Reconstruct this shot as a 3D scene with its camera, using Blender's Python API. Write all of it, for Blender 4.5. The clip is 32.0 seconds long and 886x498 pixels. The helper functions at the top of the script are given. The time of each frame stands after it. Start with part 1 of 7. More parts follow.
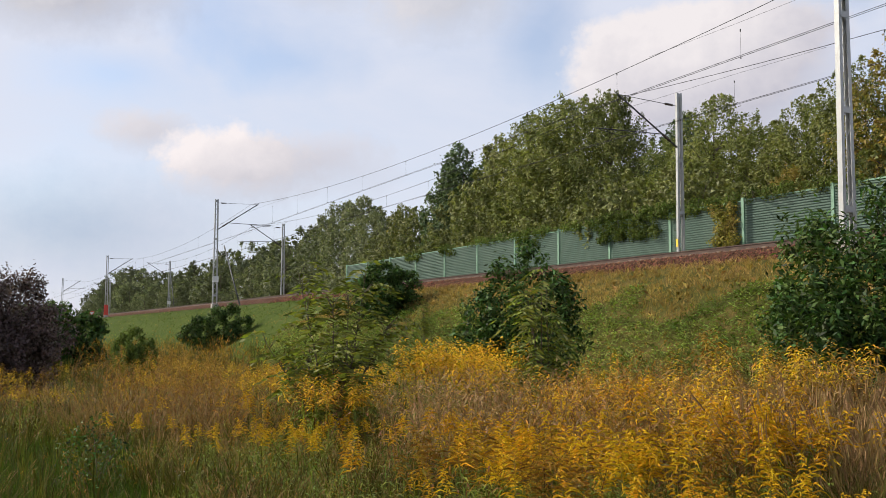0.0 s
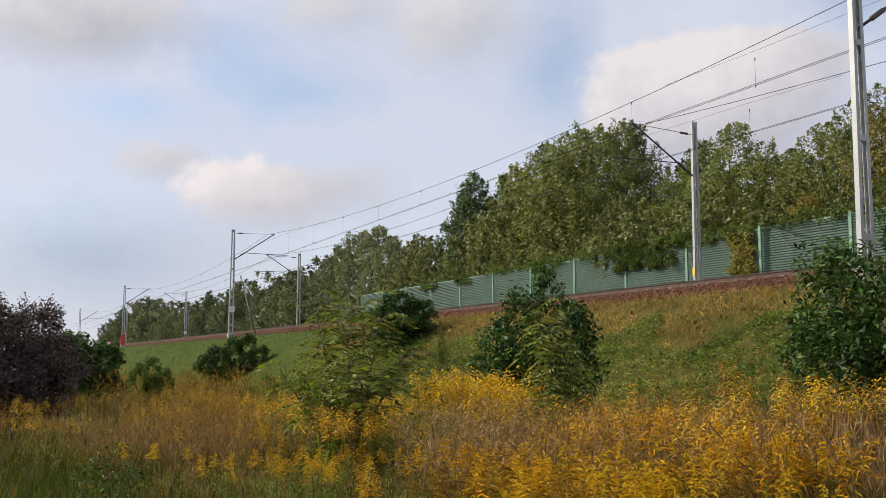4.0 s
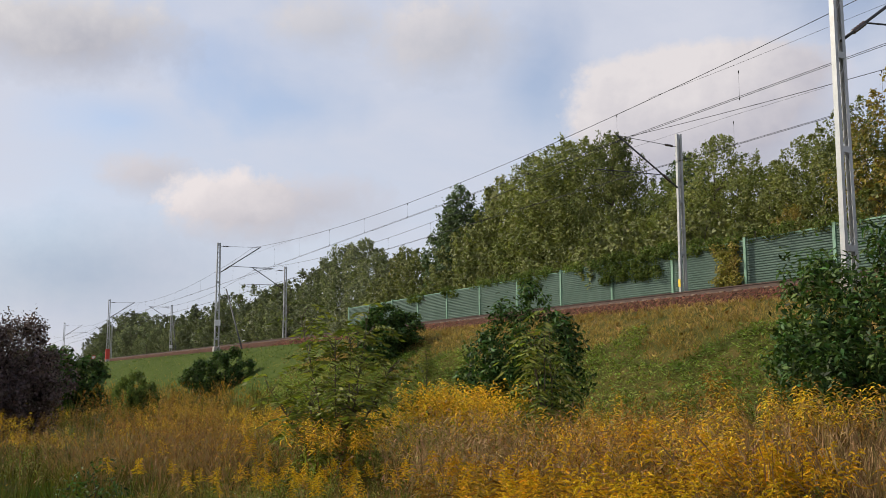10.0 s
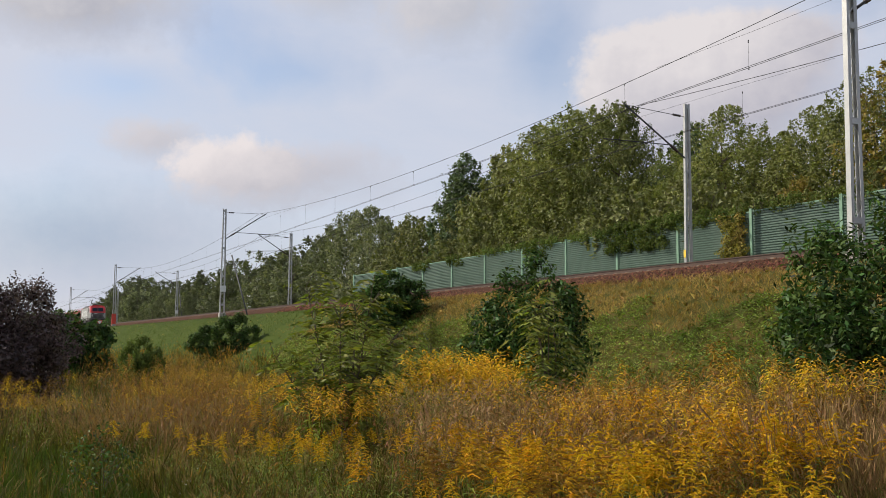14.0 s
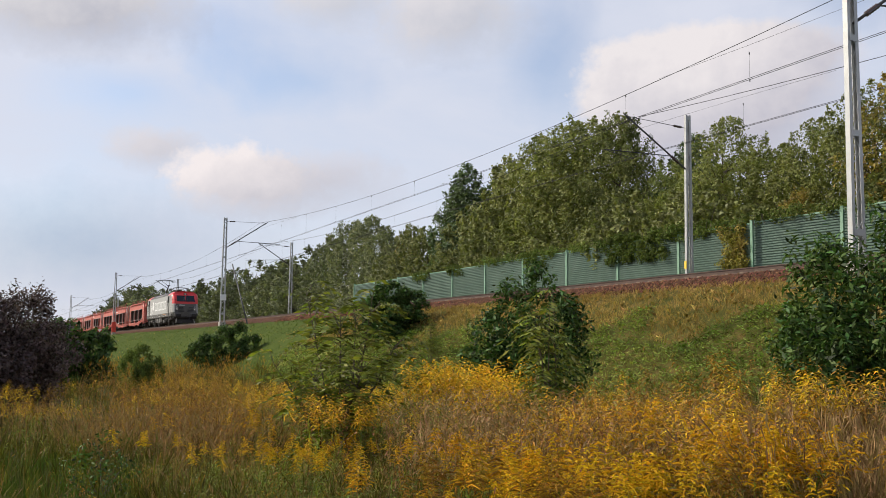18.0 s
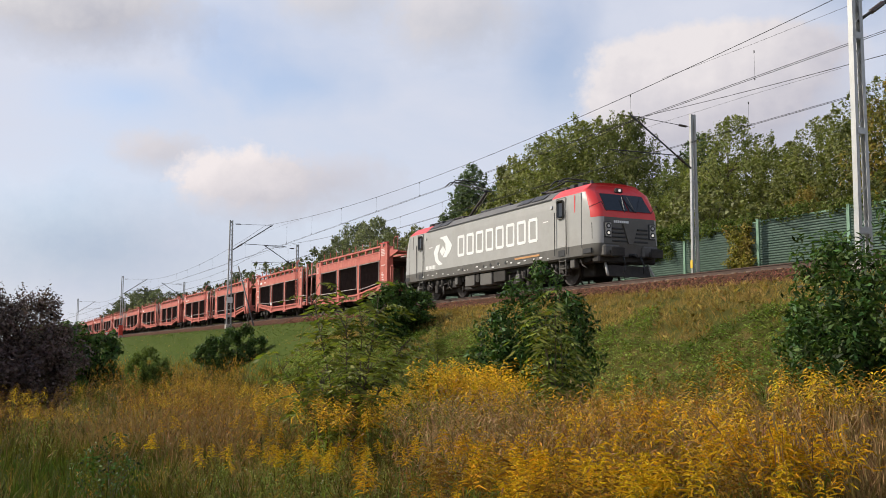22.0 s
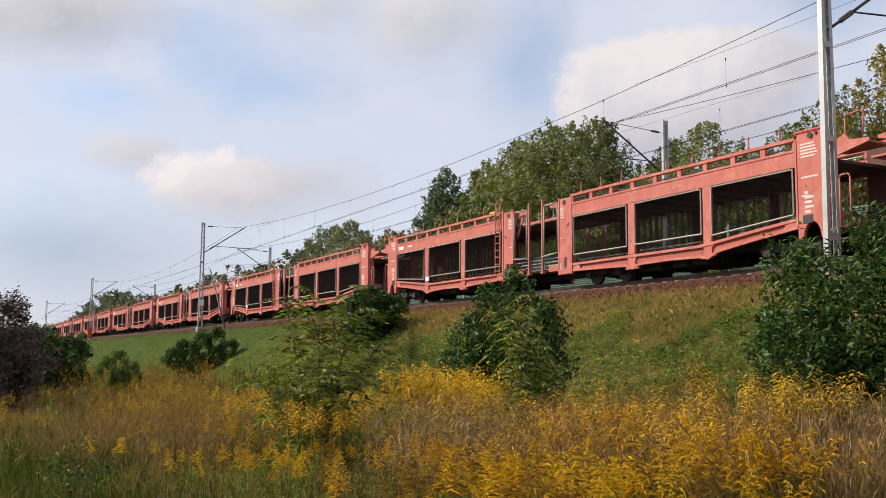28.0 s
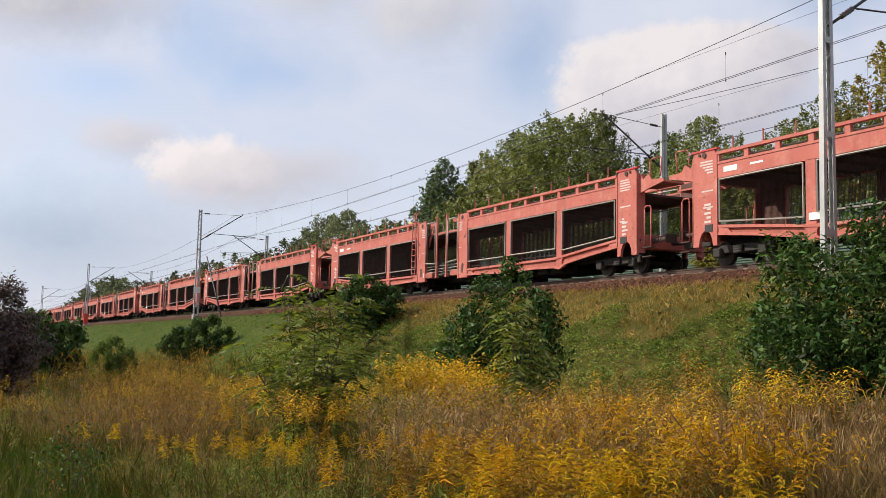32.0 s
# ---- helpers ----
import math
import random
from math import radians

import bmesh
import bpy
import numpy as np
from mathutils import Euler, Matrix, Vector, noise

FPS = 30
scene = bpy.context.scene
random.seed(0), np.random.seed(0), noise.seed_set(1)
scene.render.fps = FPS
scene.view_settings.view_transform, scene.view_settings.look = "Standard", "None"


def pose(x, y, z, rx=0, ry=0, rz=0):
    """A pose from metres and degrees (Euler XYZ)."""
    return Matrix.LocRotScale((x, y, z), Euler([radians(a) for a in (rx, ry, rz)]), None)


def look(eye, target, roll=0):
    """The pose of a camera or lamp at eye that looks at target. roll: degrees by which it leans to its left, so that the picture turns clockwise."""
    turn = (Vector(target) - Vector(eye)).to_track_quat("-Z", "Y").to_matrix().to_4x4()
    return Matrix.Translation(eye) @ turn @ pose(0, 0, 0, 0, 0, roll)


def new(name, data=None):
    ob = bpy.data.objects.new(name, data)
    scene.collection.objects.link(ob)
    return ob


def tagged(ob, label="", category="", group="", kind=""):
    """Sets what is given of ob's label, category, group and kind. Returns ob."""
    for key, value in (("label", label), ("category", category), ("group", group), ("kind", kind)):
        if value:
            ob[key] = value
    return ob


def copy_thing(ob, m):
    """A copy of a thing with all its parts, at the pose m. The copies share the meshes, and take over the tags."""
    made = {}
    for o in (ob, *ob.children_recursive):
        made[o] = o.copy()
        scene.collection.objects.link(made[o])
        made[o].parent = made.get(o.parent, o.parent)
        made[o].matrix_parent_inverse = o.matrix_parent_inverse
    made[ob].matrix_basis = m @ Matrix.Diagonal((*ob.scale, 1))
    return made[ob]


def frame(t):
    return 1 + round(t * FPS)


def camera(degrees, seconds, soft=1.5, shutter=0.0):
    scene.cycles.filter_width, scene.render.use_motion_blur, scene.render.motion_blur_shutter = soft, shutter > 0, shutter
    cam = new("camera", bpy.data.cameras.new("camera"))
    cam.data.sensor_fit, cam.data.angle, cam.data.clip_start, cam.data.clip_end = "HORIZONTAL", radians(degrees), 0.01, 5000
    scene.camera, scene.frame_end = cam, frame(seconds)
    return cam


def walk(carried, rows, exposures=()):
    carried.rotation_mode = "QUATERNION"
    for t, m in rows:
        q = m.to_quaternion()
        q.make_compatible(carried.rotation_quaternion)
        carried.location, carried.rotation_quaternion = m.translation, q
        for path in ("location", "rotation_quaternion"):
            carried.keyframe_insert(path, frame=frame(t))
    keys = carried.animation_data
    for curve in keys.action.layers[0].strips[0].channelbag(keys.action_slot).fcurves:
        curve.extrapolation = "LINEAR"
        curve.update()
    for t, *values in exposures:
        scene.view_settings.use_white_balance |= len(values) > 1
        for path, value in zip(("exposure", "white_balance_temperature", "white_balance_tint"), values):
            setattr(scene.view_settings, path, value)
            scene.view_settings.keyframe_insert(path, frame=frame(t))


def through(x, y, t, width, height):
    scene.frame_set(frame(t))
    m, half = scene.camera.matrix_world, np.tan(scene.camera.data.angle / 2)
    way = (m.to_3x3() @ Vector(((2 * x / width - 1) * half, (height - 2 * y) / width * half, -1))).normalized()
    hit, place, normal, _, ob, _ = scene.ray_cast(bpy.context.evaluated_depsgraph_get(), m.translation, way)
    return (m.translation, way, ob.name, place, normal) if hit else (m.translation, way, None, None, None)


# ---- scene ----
# World: X runs along the track towards the train's front, Y away from the field, Z up; the film maker's eye is at (0, 0, 1.6).
EYE = Vector((0.0, 0.0, 1.6))
TRACK_Y = 21.74          # middle of the near track
RAIL_Z = 4.09            # rail top at x = -20
GRADE = 0.005


def aim(heading, tilt, lean):
    h, e = radians(heading), radians(tilt)
    way = Vector((math.sin(h) * math.cos(e), math.cos(h) * math.cos(e), math.sin(e)))
    return look(EYE, EYE + way * 10, lean)


EXPOSURES = [(0.0, 0.06), (3.0, -0.03), (6.0, -0.10), (9.0, -0.15), (14.0, -0.15), (17.0, -0.04), (20.0, 0.0), (22.0, -0.04), (23.0, -0.05), (24.5, 0.04), (28.0, 0.0), (30.0, -0.06), (31.0, -0.10), (32.0, 0.0)]
cam = camera(49.48, 32.0, soft=0.7)
walk(cam, [
    (0, aim(-63.54, 4.58, 0.20)), (0.5, aim(-63.63, 5.20, 0.36)), (1, aim(-63.57, 5.91, 0.43)), (1.5, aim(-63.60, 6.66, 0.27)),
    (2, aim(-64.00, 6.92, 0.09)), (2.5, aim(-64.15, 6.99, 0.02)), (3, aim(-64.38, 6.53, 0.22)), (3.5, aim(-64.37, 6.35, 0.10)),
    (5.5, aim(-64.93, 6.35, 0.39)), (6, aim(-64.73, 6.42, 0.53)), (6.5, aim(-64.69, 6.88, 0.67)), (7, aim(-64.63, 6.32, 0.35)),
    (7.5, aim(-64.57, 6.69, 0.42)), (8, aim(-64.65, 6.52, 0.33)), (8.5, aim(-64.28, 6.47, 0.21)), (9, aim(-64.07, 6.53, 0.12)),
    (9.5, aim(-64.02, 6.66, 0.01)), (10, aim(-63.66, 7.07, -0.17)), (10.5, aim(-63.86, 6.69, -0.16)), (11, aim(-63.64, 6.38, 0.33)),
    (11.5, aim(-64.16, 6.01, 0.84)), (12, aim(-64.45, 5.37, 1.33)), (12.5, aim(-64.12, 5.11, 1.07)), (13, aim(-63.98, 5.18, 0.89)),
    (13.5, aim(-64.28, 5.11, 0.40)), (14, aim(-63.98, 5.18, 0.41)), (14.5, aim(-63.88, 5.44, 0.46)), (16.5, aim(-63.93, 5.49, 0.49)),
    (17, aim(-64.12, 5.75, 0.35)), (17.5, aim(-63.91, 5.70, 0.50)), (18, aim(-64.02, 5.77, 0.71)), (18.5, aim(-64.21, 5.88, 0.88)),
    (19, aim(-64.56, 5.81, 0.72)), (19.5, aim(-64.33, 5.81, 0.57)), (20, aim(-64.18, 5.88, 0.70)), (20.5, aim(-64.37, 5.62, 0.55)),
    (21, aim(-64.31, 5.38, 0.45)), (21.5, aim(-64.32, 5.52, 0.16)), (22, aim(-64.36, 5.83, 0.34)), (22.5, aim(-64.10, 5.85, 0.46)),
    (23, aim(-64.01, 5.91, 0.41)), (23.5, aim(-63.30, 5.90, 0.42)), (24, aim(-62.96, 5.63, 0.57)), (24.5, aim(-62.78, 5.55, 0.57)),
    (25, aim(-62.29, 5.24, 0.52)), (25.5, aim(-61.24, 4.83, 0.46)), (27.5, aim(-62.36, 5.73, 0.39)), (28, aim(-62.76, 6.06, 0.50)),
    (28.5, aim(-63.17, 6.54, 0.73)), (29, aim(-63.31, 6.87, 0.82)), (29.5, aim(-63.20, 7.10, 1.23)), (30, aim(-63.09, 7.01, 0.85)),
    (30.5, aim(-62.60, 7.12, 1.13)), (31, aim(-62.59, 7.35, 1.36)), (31.5, aim(-62.54, 6.28, 1.25)), (32, aim(-62.57, 5.51, 1.29)),
], exposures=EXPOSURES)
# ---- world, sun ----
SUN_WAY = Vector((-0.60, -0.80, 0.0)).normalized()
SUN_UP = radians(36)
sun = new("sun", bpy.data.lights.new("sun", "SUN"))
sun.data.energy, sun.data.angle, sun.data.color = 5.0, radians(0.9), (1.0, 0.92, 0.78)
sun_dir = Vector((SUN_WAY.x * math.cos(SUN_UP), SUN_WAY.y * math.cos(SUN_UP), math.sin(SUN_UP)))
sun.matrix_world = look(sun_dir * 100, (0, 0, 0))


class Nodes:
    """Short hand for a node tree."""

    def __init__(self, tree):
        self.tree = tree
        tree.nodes.clear()

    def add(self, kind, ins=None, operation="", use_clamp=False, noise_dimensions="", data_type="", blend_type=""):
        n = self.tree.nodes.new(kind)
        if operation:
            n.operation = operation
        if use_clamp:
            n.use_clamp = True
        if noise_dimensions:
            n.noise_dimensions = noise_dimensions
        if data_type:
            n.data_type = data_type
        if blend_type:
            n.blend_type = blend_type
        for i, val in (ins or {}).items():
            if isinstance(val, bpy.types.NodeSocket):
                self.tree.links.new(val, n.inputs[i])
            else:
                n.inputs[i].default_value = val
        return n

    def math(self, op, a, b=0.0, c=0.0, clamp=False):
        return self.add("ShaderNodeMath", operation=op, use_clamp=clamp, ins={0: a, 1: b, 2: c}).outputs[0]

    def noise(self, vec, scale, detail=4.0, rough=0.55, dims="3D", distort=0.0):
        return self.add("ShaderNodeTexNoise", noise_dimensions=dims, ins={"Vector": vec, "Scale": scale, "Detail": detail, "Roughness": rough, "Distortion": distort}).outputs[0]

    def ramp(self, fac, stops, interp="LINEAR"):
        n = self.add("ShaderNodeValToRGB", ins={0: fac})
        n.color_ramp.interpolation = interp
        while len(n.color_ramp.elements) < len(stops):
            n.color_ramp.elements.new(0.5)
        for e, (p, c) in zip(n.color_ramp.elements, stops):
            e.position, e.color = p, (*c, 1.0) if len(c) == 3 else c
        return n.outputs[0]

    def mix(self, fac, a, b, blend="MIX"):
        n = self.add("ShaderNodeMix", data_type="RGBA", blend_type=blend)
        for s, v in ((n.inputs[0], fac), (n.inputs[6], a), (n.inputs[7], b)):
            if isinstance(v, bpy.types.NodeSocket):
                self.tree.links.new(v, s)
            else:
                s.default_value = (*v, 1.0) if isinstance(v, tuple) and len(v) == 3 else v
        return n.outputs[2]


# clouds: azimuth, elevation, half width, half height (degrees), raggedness, softness, boxiness, lit colour, shaded colour
CLOUDS = [
    (-84.0, 5.0, 13.0, 4.6, 0.6, 0.95, 2.0, (0.50, 0.59, 0.73), (0.47, 0.53, 0.65)),
    (-63.6, 19.2, 5.4, 2.9, 1.0, 0.40, 2.2, (0.78, 0.75, 0.78), (0.54, 0.56, 0.64)),
    (-70.5, 19.9, 4.4, 1.9, 1.3, 0.60, 2.2, (0.72, 0.71, 0.76), (0.58, 0.60, 0.68)),
    (-86.0, 18.1, 8.2, 3.0, 0.9, 0.42, 2.2, (0.80, 0.77, 0.78), (0.47, 0.48, 0.56)),
    (-80.8, 10.9, 3.0, 1.6, 1.4, 0.70, 2.2, (0.74, 0.71, 0.75), (0.60, 0.60, 0.67)),
    (-70.9, 9.6, 5.2, 2.3, 1.0, 0.70, 2.2, (0.72, 0.70, 0.76), (0.57, 0.58, 0.66)),
    (-75.4, 9.2, 5.2, 2.5, 1.1, 0.30, 2.4, (0.92, 0.85, 0.85), (0.57, 0.56, 0.62)),
    (-48.0, 13.9, 8.4, 4.9, 0.34, 0.12, 3.4, (0.86, 0.81, 0.82), (0.52, 0.51, 0.59)),
    (-45.5, 10.4, 9.6, 2.6, 0.7, 0.70, 2.4, (0.58, 0.57, 0.64), (0.52, 0.53, 0.61)),
]
# openings in the high veil that show more of the blue: azimuth, elevation, half width, half height, depth
GAPS = [
    (-82.5, 14.0, 6.5, 2.2, 0.56), (-73.5, 15.4, 8.0, 2.2, 0.56), (-57.6, 17.0, 3.6, 5.0, 0.54), (-86.5, 7.2, 8.0, 3.6, 0.50),
    (-77.5, 17.6, 4.5, 3.0, 0.54), (-40.0, 20.5, 6.0, 4.0, 0.56), (-38.0, 12.5, 3.2, 4.5, 0.50),
]
world = bpy.data.worlds.new("sky")
scene.world = world
world.use_nodes = True
W = Nodes(world.node_tree)
gen = W.add("ShaderNodeTexCoord").outputs["Generated"]
sky = W.add("ShaderNodeTexSky")
sky.sky_type, sky.sun_disc, sky.sun_elevation, sky.sun_rotation = "NISHITA", False, SUN_UP, math.atan2(SUN_WAY.x, SUN_WAY.y)
sky.air_density, sky.dust_density, sky.ozone_density = 1.0, 1.6, 1.4
sep = W.add("ShaderNodeSeparateXYZ", ins={0: gen})
azim = W.math("MULTIPLY", W.math("ARCTAN2", sep.outputs[0], sep.outputs[1]), 57.29578)
elev = W.math("MULTIPLY", W.math("ARCSINE", sep.outputs[2]), 57.29578)
flat = W.add("ShaderNodeCombineXYZ", ins={0: azim, 1: elev}).outputs[0]
ragged = W.math("SUBTRACT", W.noise(flat, 0.22, 6.0, 0.55, distort=0.2), 0.5)
fine = W.math("SUBTRACT", W.noise(flat, 0.9, 5.0, 0.6), 0.5)


tiny = W.math("SUBTRACT", W.noise(flat, 2.4, 4.0, 0.6), 0.5)


def cumulus(az, el, raz, rel, rag, soft, boxy):
    """Cover of one cloud, crisp above and frayed below, and the height within it."""
    dx = W.math("DIVIDE", W.math("SUBTRACT", azim, az), raz)
    dy = W.math("DIVIDE", W.math("SUBTRACT", elev, el), rel)
    dd = W.math("POWER", W.math("ADD", W.math("POWER", W.math("ABSOLUTE", dx), boxy), W.math("POWER", W.math("ABSOLUTE", dy), boxy)), 1.0 / boxy)
    edge = W.math("ADD", W.math("MULTIPLY", ragged, rag), W.math("ADD", W.math("MULTIPLY", fine, rag * 0.55), W.math("MULTIPLY", tiny, rag * 0.18)))
    fray = W.math("ADD", soft, W.math("MULTIPLY", W.math("ADD", W.math("SUBTRACT", 0.25, dy), W.math("MULTIPLY", dx, 0.35), clamp=True), 0.75))
    return W.math("DIVIDE", W.math("ADD", W.math("SUBTRACT", 1.0, dd), edge), fray, clamp=True), W.math("SUBTRACT", W.math("MULTIPLY", dy, 0.62), W.math("MULTIPLY", dx, 0.42))


# high veil over the whole sky, streaked, with openings
stretch = W.add("ShaderNodeMapping", ins={0: flat, 2: (0.0, 0.0, radians(-18)), 3: (0.55, 1.3, 1.0)}).outputs[0]
veil = W.noise(stretch, 0.10, 6.0, 0.6, distort=0.35)
veil = W.ramp(veil, [(0.28, (0.62, 0.62, 0.62)), (0.48, (0.84, 0.84, 0.84)), (0.64, (0.98, 0.98, 0.98))])
for az, el, raz, rel, depth in GAPS:
    gx = W.math("DIVIDE", W.math("SUBTRACT", azim, az), raz)
    gy = W.math("DIVIDE", W.math("SUBTRACT", elev, el), rel)
    gd = W.math("SQRT", W.math("ADD", W.math("MULTIPLY", gx, gx), W.math("MULTIPLY", gy, gy)))
    hole = W.math("MULTIPLY", W.math("ADD", W.math("SUBTRACT", 1.0, gd), W.math("MULTIPLY", ragged, 1.2), clamp=True), depth)
    veil = W.math("MULTIPLY", veil, W.math("SUBTRACT", 1.0, hole))
# thinner overhead than along the slanting view towards the horizon
overhead = W.math("DIVIDE", W.math("SUBTRACT", elev, 24.0), 30.0, clamp=True)
veil = W.math("MULTIPLY", veil, W.math("SUBTRACT", 1.0, W.math("MULTIPLY", overhead, 0.8)))
colour = W.mix(veil, W.mix(1.0, sky.outputs[0], (0.172, 0.168, 0.172), "MULTIPLY"), (0.71, 0.74, 0.85))
for az, el, raz, rel, rag, soft, boxy, top, low in CLOUDS:
    cover, dy = cumulus(az, el, raz, rel, rag, soft, boxy)
    tone = W.math("ADD", W.math("ADD", dy, W.math("ADD", W.math("MULTIPLY", ragged, 1.1), W.math("MULTIPLY", fine, 0.45))), 0.42, clamp=True)
    colour = W.mix(cover, colour, W.mix(tone, low, top))
W.tree.links.new(W.add("ShaderNodeBackground", ins={0: colour, 1: 1.0}).outputs[0], W.add("ShaderNodeOutputWorld").inputs[0])


# ---- materials ----
def material(name, stops, scale=3.0, rough=0.7, metal=0.0, bump=0.15, bump_scale=None, fine=0.3, island=0.0, obj=0.0, stain=None, through=0.0, spec=0.5, coords="Object"):
    """A surface with colour varied at two scales, relief, and optional stains, per-piece variation and leaf translucency."""
    m = bpy.data.materials.new(name)
    m.use_nodes = True
    N = Nodes(m.node_tree)
    vec = N.add("ShaderNodeTexCoord").outputs[coords]
    big = N.noise(vec, scale, 5.0, 0.6)
    col = N.ramp(big, stops)
    small = N.noise(vec, (bump_scale or scale * 9), 4.0, 0.65)
    shade = N.math("ADD", N.math("MULTIPLY", N.math("SUBTRACT", small, 0.5), fine * 2), 1.0)
    grey = N.add("ShaderNodeCombineColor", ins={0: shade, 1: shade, 2: shade}).outputs[0]
    col = N.mix(1.0, col, grey, "MULTIPLY")
    if stain:
        tint, amount, sscale = stain
        st = N.ramp(N.noise(vec, sscale, 6.0, 0.7), [(0.5, (0, 0, 0)), (0.72, (amount,) * 3)])
        col = N.mix(st, col, tint)
    for value, source in ((island, "ShaderNodeNewGeometry"), (obj, "ShaderNodeObjectInfo")):
        if value:
            n = N.add(source)
            r = n.outputs["Random Per Island"] if source == "ShaderNodeNewGeometry" else n.outputs["Random"]
            v = N.math("ADD", N.math("MULTIPLY", N.math("SUBTRACT", r, 0.5), value * 2), 1.0)
            hue = N.math("ADD", N.math("MULTIPLY", N.math("SUBTRACT", N.math("FRACT", N.math("MULTIPLY", r, 17.3)), 0.5), value * 0.09), 0.5)
            hsv = N.add("ShaderNodeHueSaturation", ins={"Hue": hue, "Value": v, "Color": col})
            col = hsv.outputs[0]
    b = N.add("ShaderNodeBsdfPrincipled", ins={"Base Color": col, "Roughness": rough, "Metallic": metal, "Specular IOR Level": spec})
    if bump:
        nb = N.add("ShaderNodeBump", ins={"Strength": bump, "Distance": 0.02, "Height": small})
        N.tree.links.new(nb.outputs[0], b.inputs["Normal"])
    out = b.outputs[0]
    if through:
        tr = N.add("ShaderNodeBsdfTranslucent", ins={0: N.mix(1.0, col, (1.15, 1.3, 0.55), "MULTIPLY")})
        out = N.add("ShaderNodeMixShader", ins={0: through, 1: out, 2: tr.outputs[0]}).outputs[0]
    N.tree.links.new(out, N.add("ShaderNodeOutputMaterial").inputs[0])
    return m


def panel_material():
    """Green paint on steel slats, dull, whitish in patches low down."""
    m = bpy.data.materials.new("barrier_green")
    m.use_nodes = True
    N = Nodes(m.node_tree)
    vec = N.add("ShaderNodeTexCoord").outputs["Object"]
    rnd = N.add("ShaderNodeObjectInfo").outputs["Random"]
    shift = N.add("ShaderNodeVectorMath", operation="ADD", ins={0: vec, 1: N.add("ShaderNodeCombineXYZ", ins={0: N.math("MULTIPLY", rnd, 40.0)}).outputs[0]}).outputs[0]
    col = N.ramp(N.noise(shift, 0.6, 5.0), two((0.115, 0.175, 0.14), (0.16, 0.225, 0.18)))
    z = N.add("ShaderNodeSeparateXYZ", ins={0: vec}).outputs[2]
    low = N.math("SUBTRACT", 1.0, N.math("DIVIDE", N.math("SUBTRACT", z, 0.25), 0.8), clamp=True)
    # whiter towards the bottom, broken up by noise
    pale_patch = N.math("MULTIPLY", low, N.ramp(N.noise(shift, 0.7, 5.0, 0.65), [(0.40, (0, 0, 0)), (0.60, (1, 1, 1))]))
    col = N.mix(pale_patch, col, (0.46, 0.47, 0.45))
    small = N.noise(shift, 9.0, 4.0, 0.7)
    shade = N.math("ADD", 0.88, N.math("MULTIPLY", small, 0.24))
    col = N.mix(1.0, col, N.add("ShaderNodeCombineColor", ins={0: shade, 1: shade, 2: shade}).outputs[0], "MULTIPLY")
    b = N.add("ShaderNodeBsdfPrincipled", ins={"Base Color": col, "Roughness": 0.5, "Specular IOR Level": 0.35})
    N.tree.links.new(b.outputs[0], N.add("ShaderNodeOutputMaterial").inputs[0])
    return m


def wagon_paint():
    """Faded red paint with chalky patches, soot streaks running down and small rust blooms."""
    m = bpy.data.materials.new("wagon_red")
    m.use_nodes = True
    N = Nodes(m.node_tree)
    vec = N.add("ShaderNodeTexCoord").outputs["Object"]
    rnd = N.add("ShaderNodeObjectInfo").outputs["Random"]
    vec = N.add("ShaderNodeVectorMath", operation="ADD", ins={0: vec, 1: N.add("ShaderNodeCombineXYZ", ins={0: N.math("MULTIPLY", rnd, 31.0)}).outputs[0]}).outputs[0]
    col = N.ramp(N.noise(vec, 0.7, 5.0), two((0.43, 0.105, 0.08), (0.55, 0.16, 0.125)))
    chalk = N.ramp(N.noise(vec, 1.7, 6.0, 0.7), [(0.52, (0, 0, 0)), (0.72, (0.55,) * 3)])
    col = N.mix(chalk, col, (0.64, 0.32, 0.24))
    run = N.add("ShaderNodeVectorMath", operation="MULTIPLY", ins={0: vec, 1: (3.2, 3.2, 0.45)}).outputs[0]
    soot = N.ramp(N.noise(run, 1.0, 5.0, 0.65), [(0.54, (0, 0, 0)), (0.76, (0.34,) * 3)])
    col = N.mix(soot, col, (0.15, 0.06, 0.045))
    rust = N.ramp(N.noise(vec, 6.5, 5.0, 0.7), [(0.61, (0, 0, 0)), (0.68, (0.8,) * 3)])
    col = N.mix(rust, col, (0.13, 0.055, 0.035))
    b = N.add("ShaderNodeBsdfPrincipled", ins={"Base Color": col, "Roughness": 0.66, "Specular IOR Level": 0.35})
    nb = N.add("ShaderNodeBump", ins={"Strength": 0.08, "Distance": 0.02, "Height": N.noise(vec, 5.0, 4.0, 0.6)})
    N.tree.links.new(nb.outputs[0], b.inputs["Normal"])
    N.tree.links.new(b.outputs[0], N.add("ShaderNodeOutputMaterial").inputs[0])
    return m


def two(a, b):
    return [(0.3, a), (0.7, b)]


def glass_material(name, tint, rough=0.05):
    m = bpy.data.materials.new(name)
    m.use_nodes = True
    N = Nodes(m.node_tree)
    b = N.add("ShaderNodeBsdfPrincipled", ins={"Base Color": (*tint, 1), "Roughness": rough, "Specular IOR Level": 0.5})
    N.tree.links.new(b.outputs[0], N.add("ShaderNodeOutputMaterial").inputs[0])
    return m


def lamp_material(name, tint, power):
    m = bpy.data.materials.new(name)
    m.use_nodes = True
    N = Nodes(m.node_tree)
    e = N.add("ShaderNodeEmission", ins={0: (*tint, 1), 1: power})
    N.tree.links.new(e.outputs[0], N.add("ShaderNodeOutputMaterial").inputs[0])
    return m


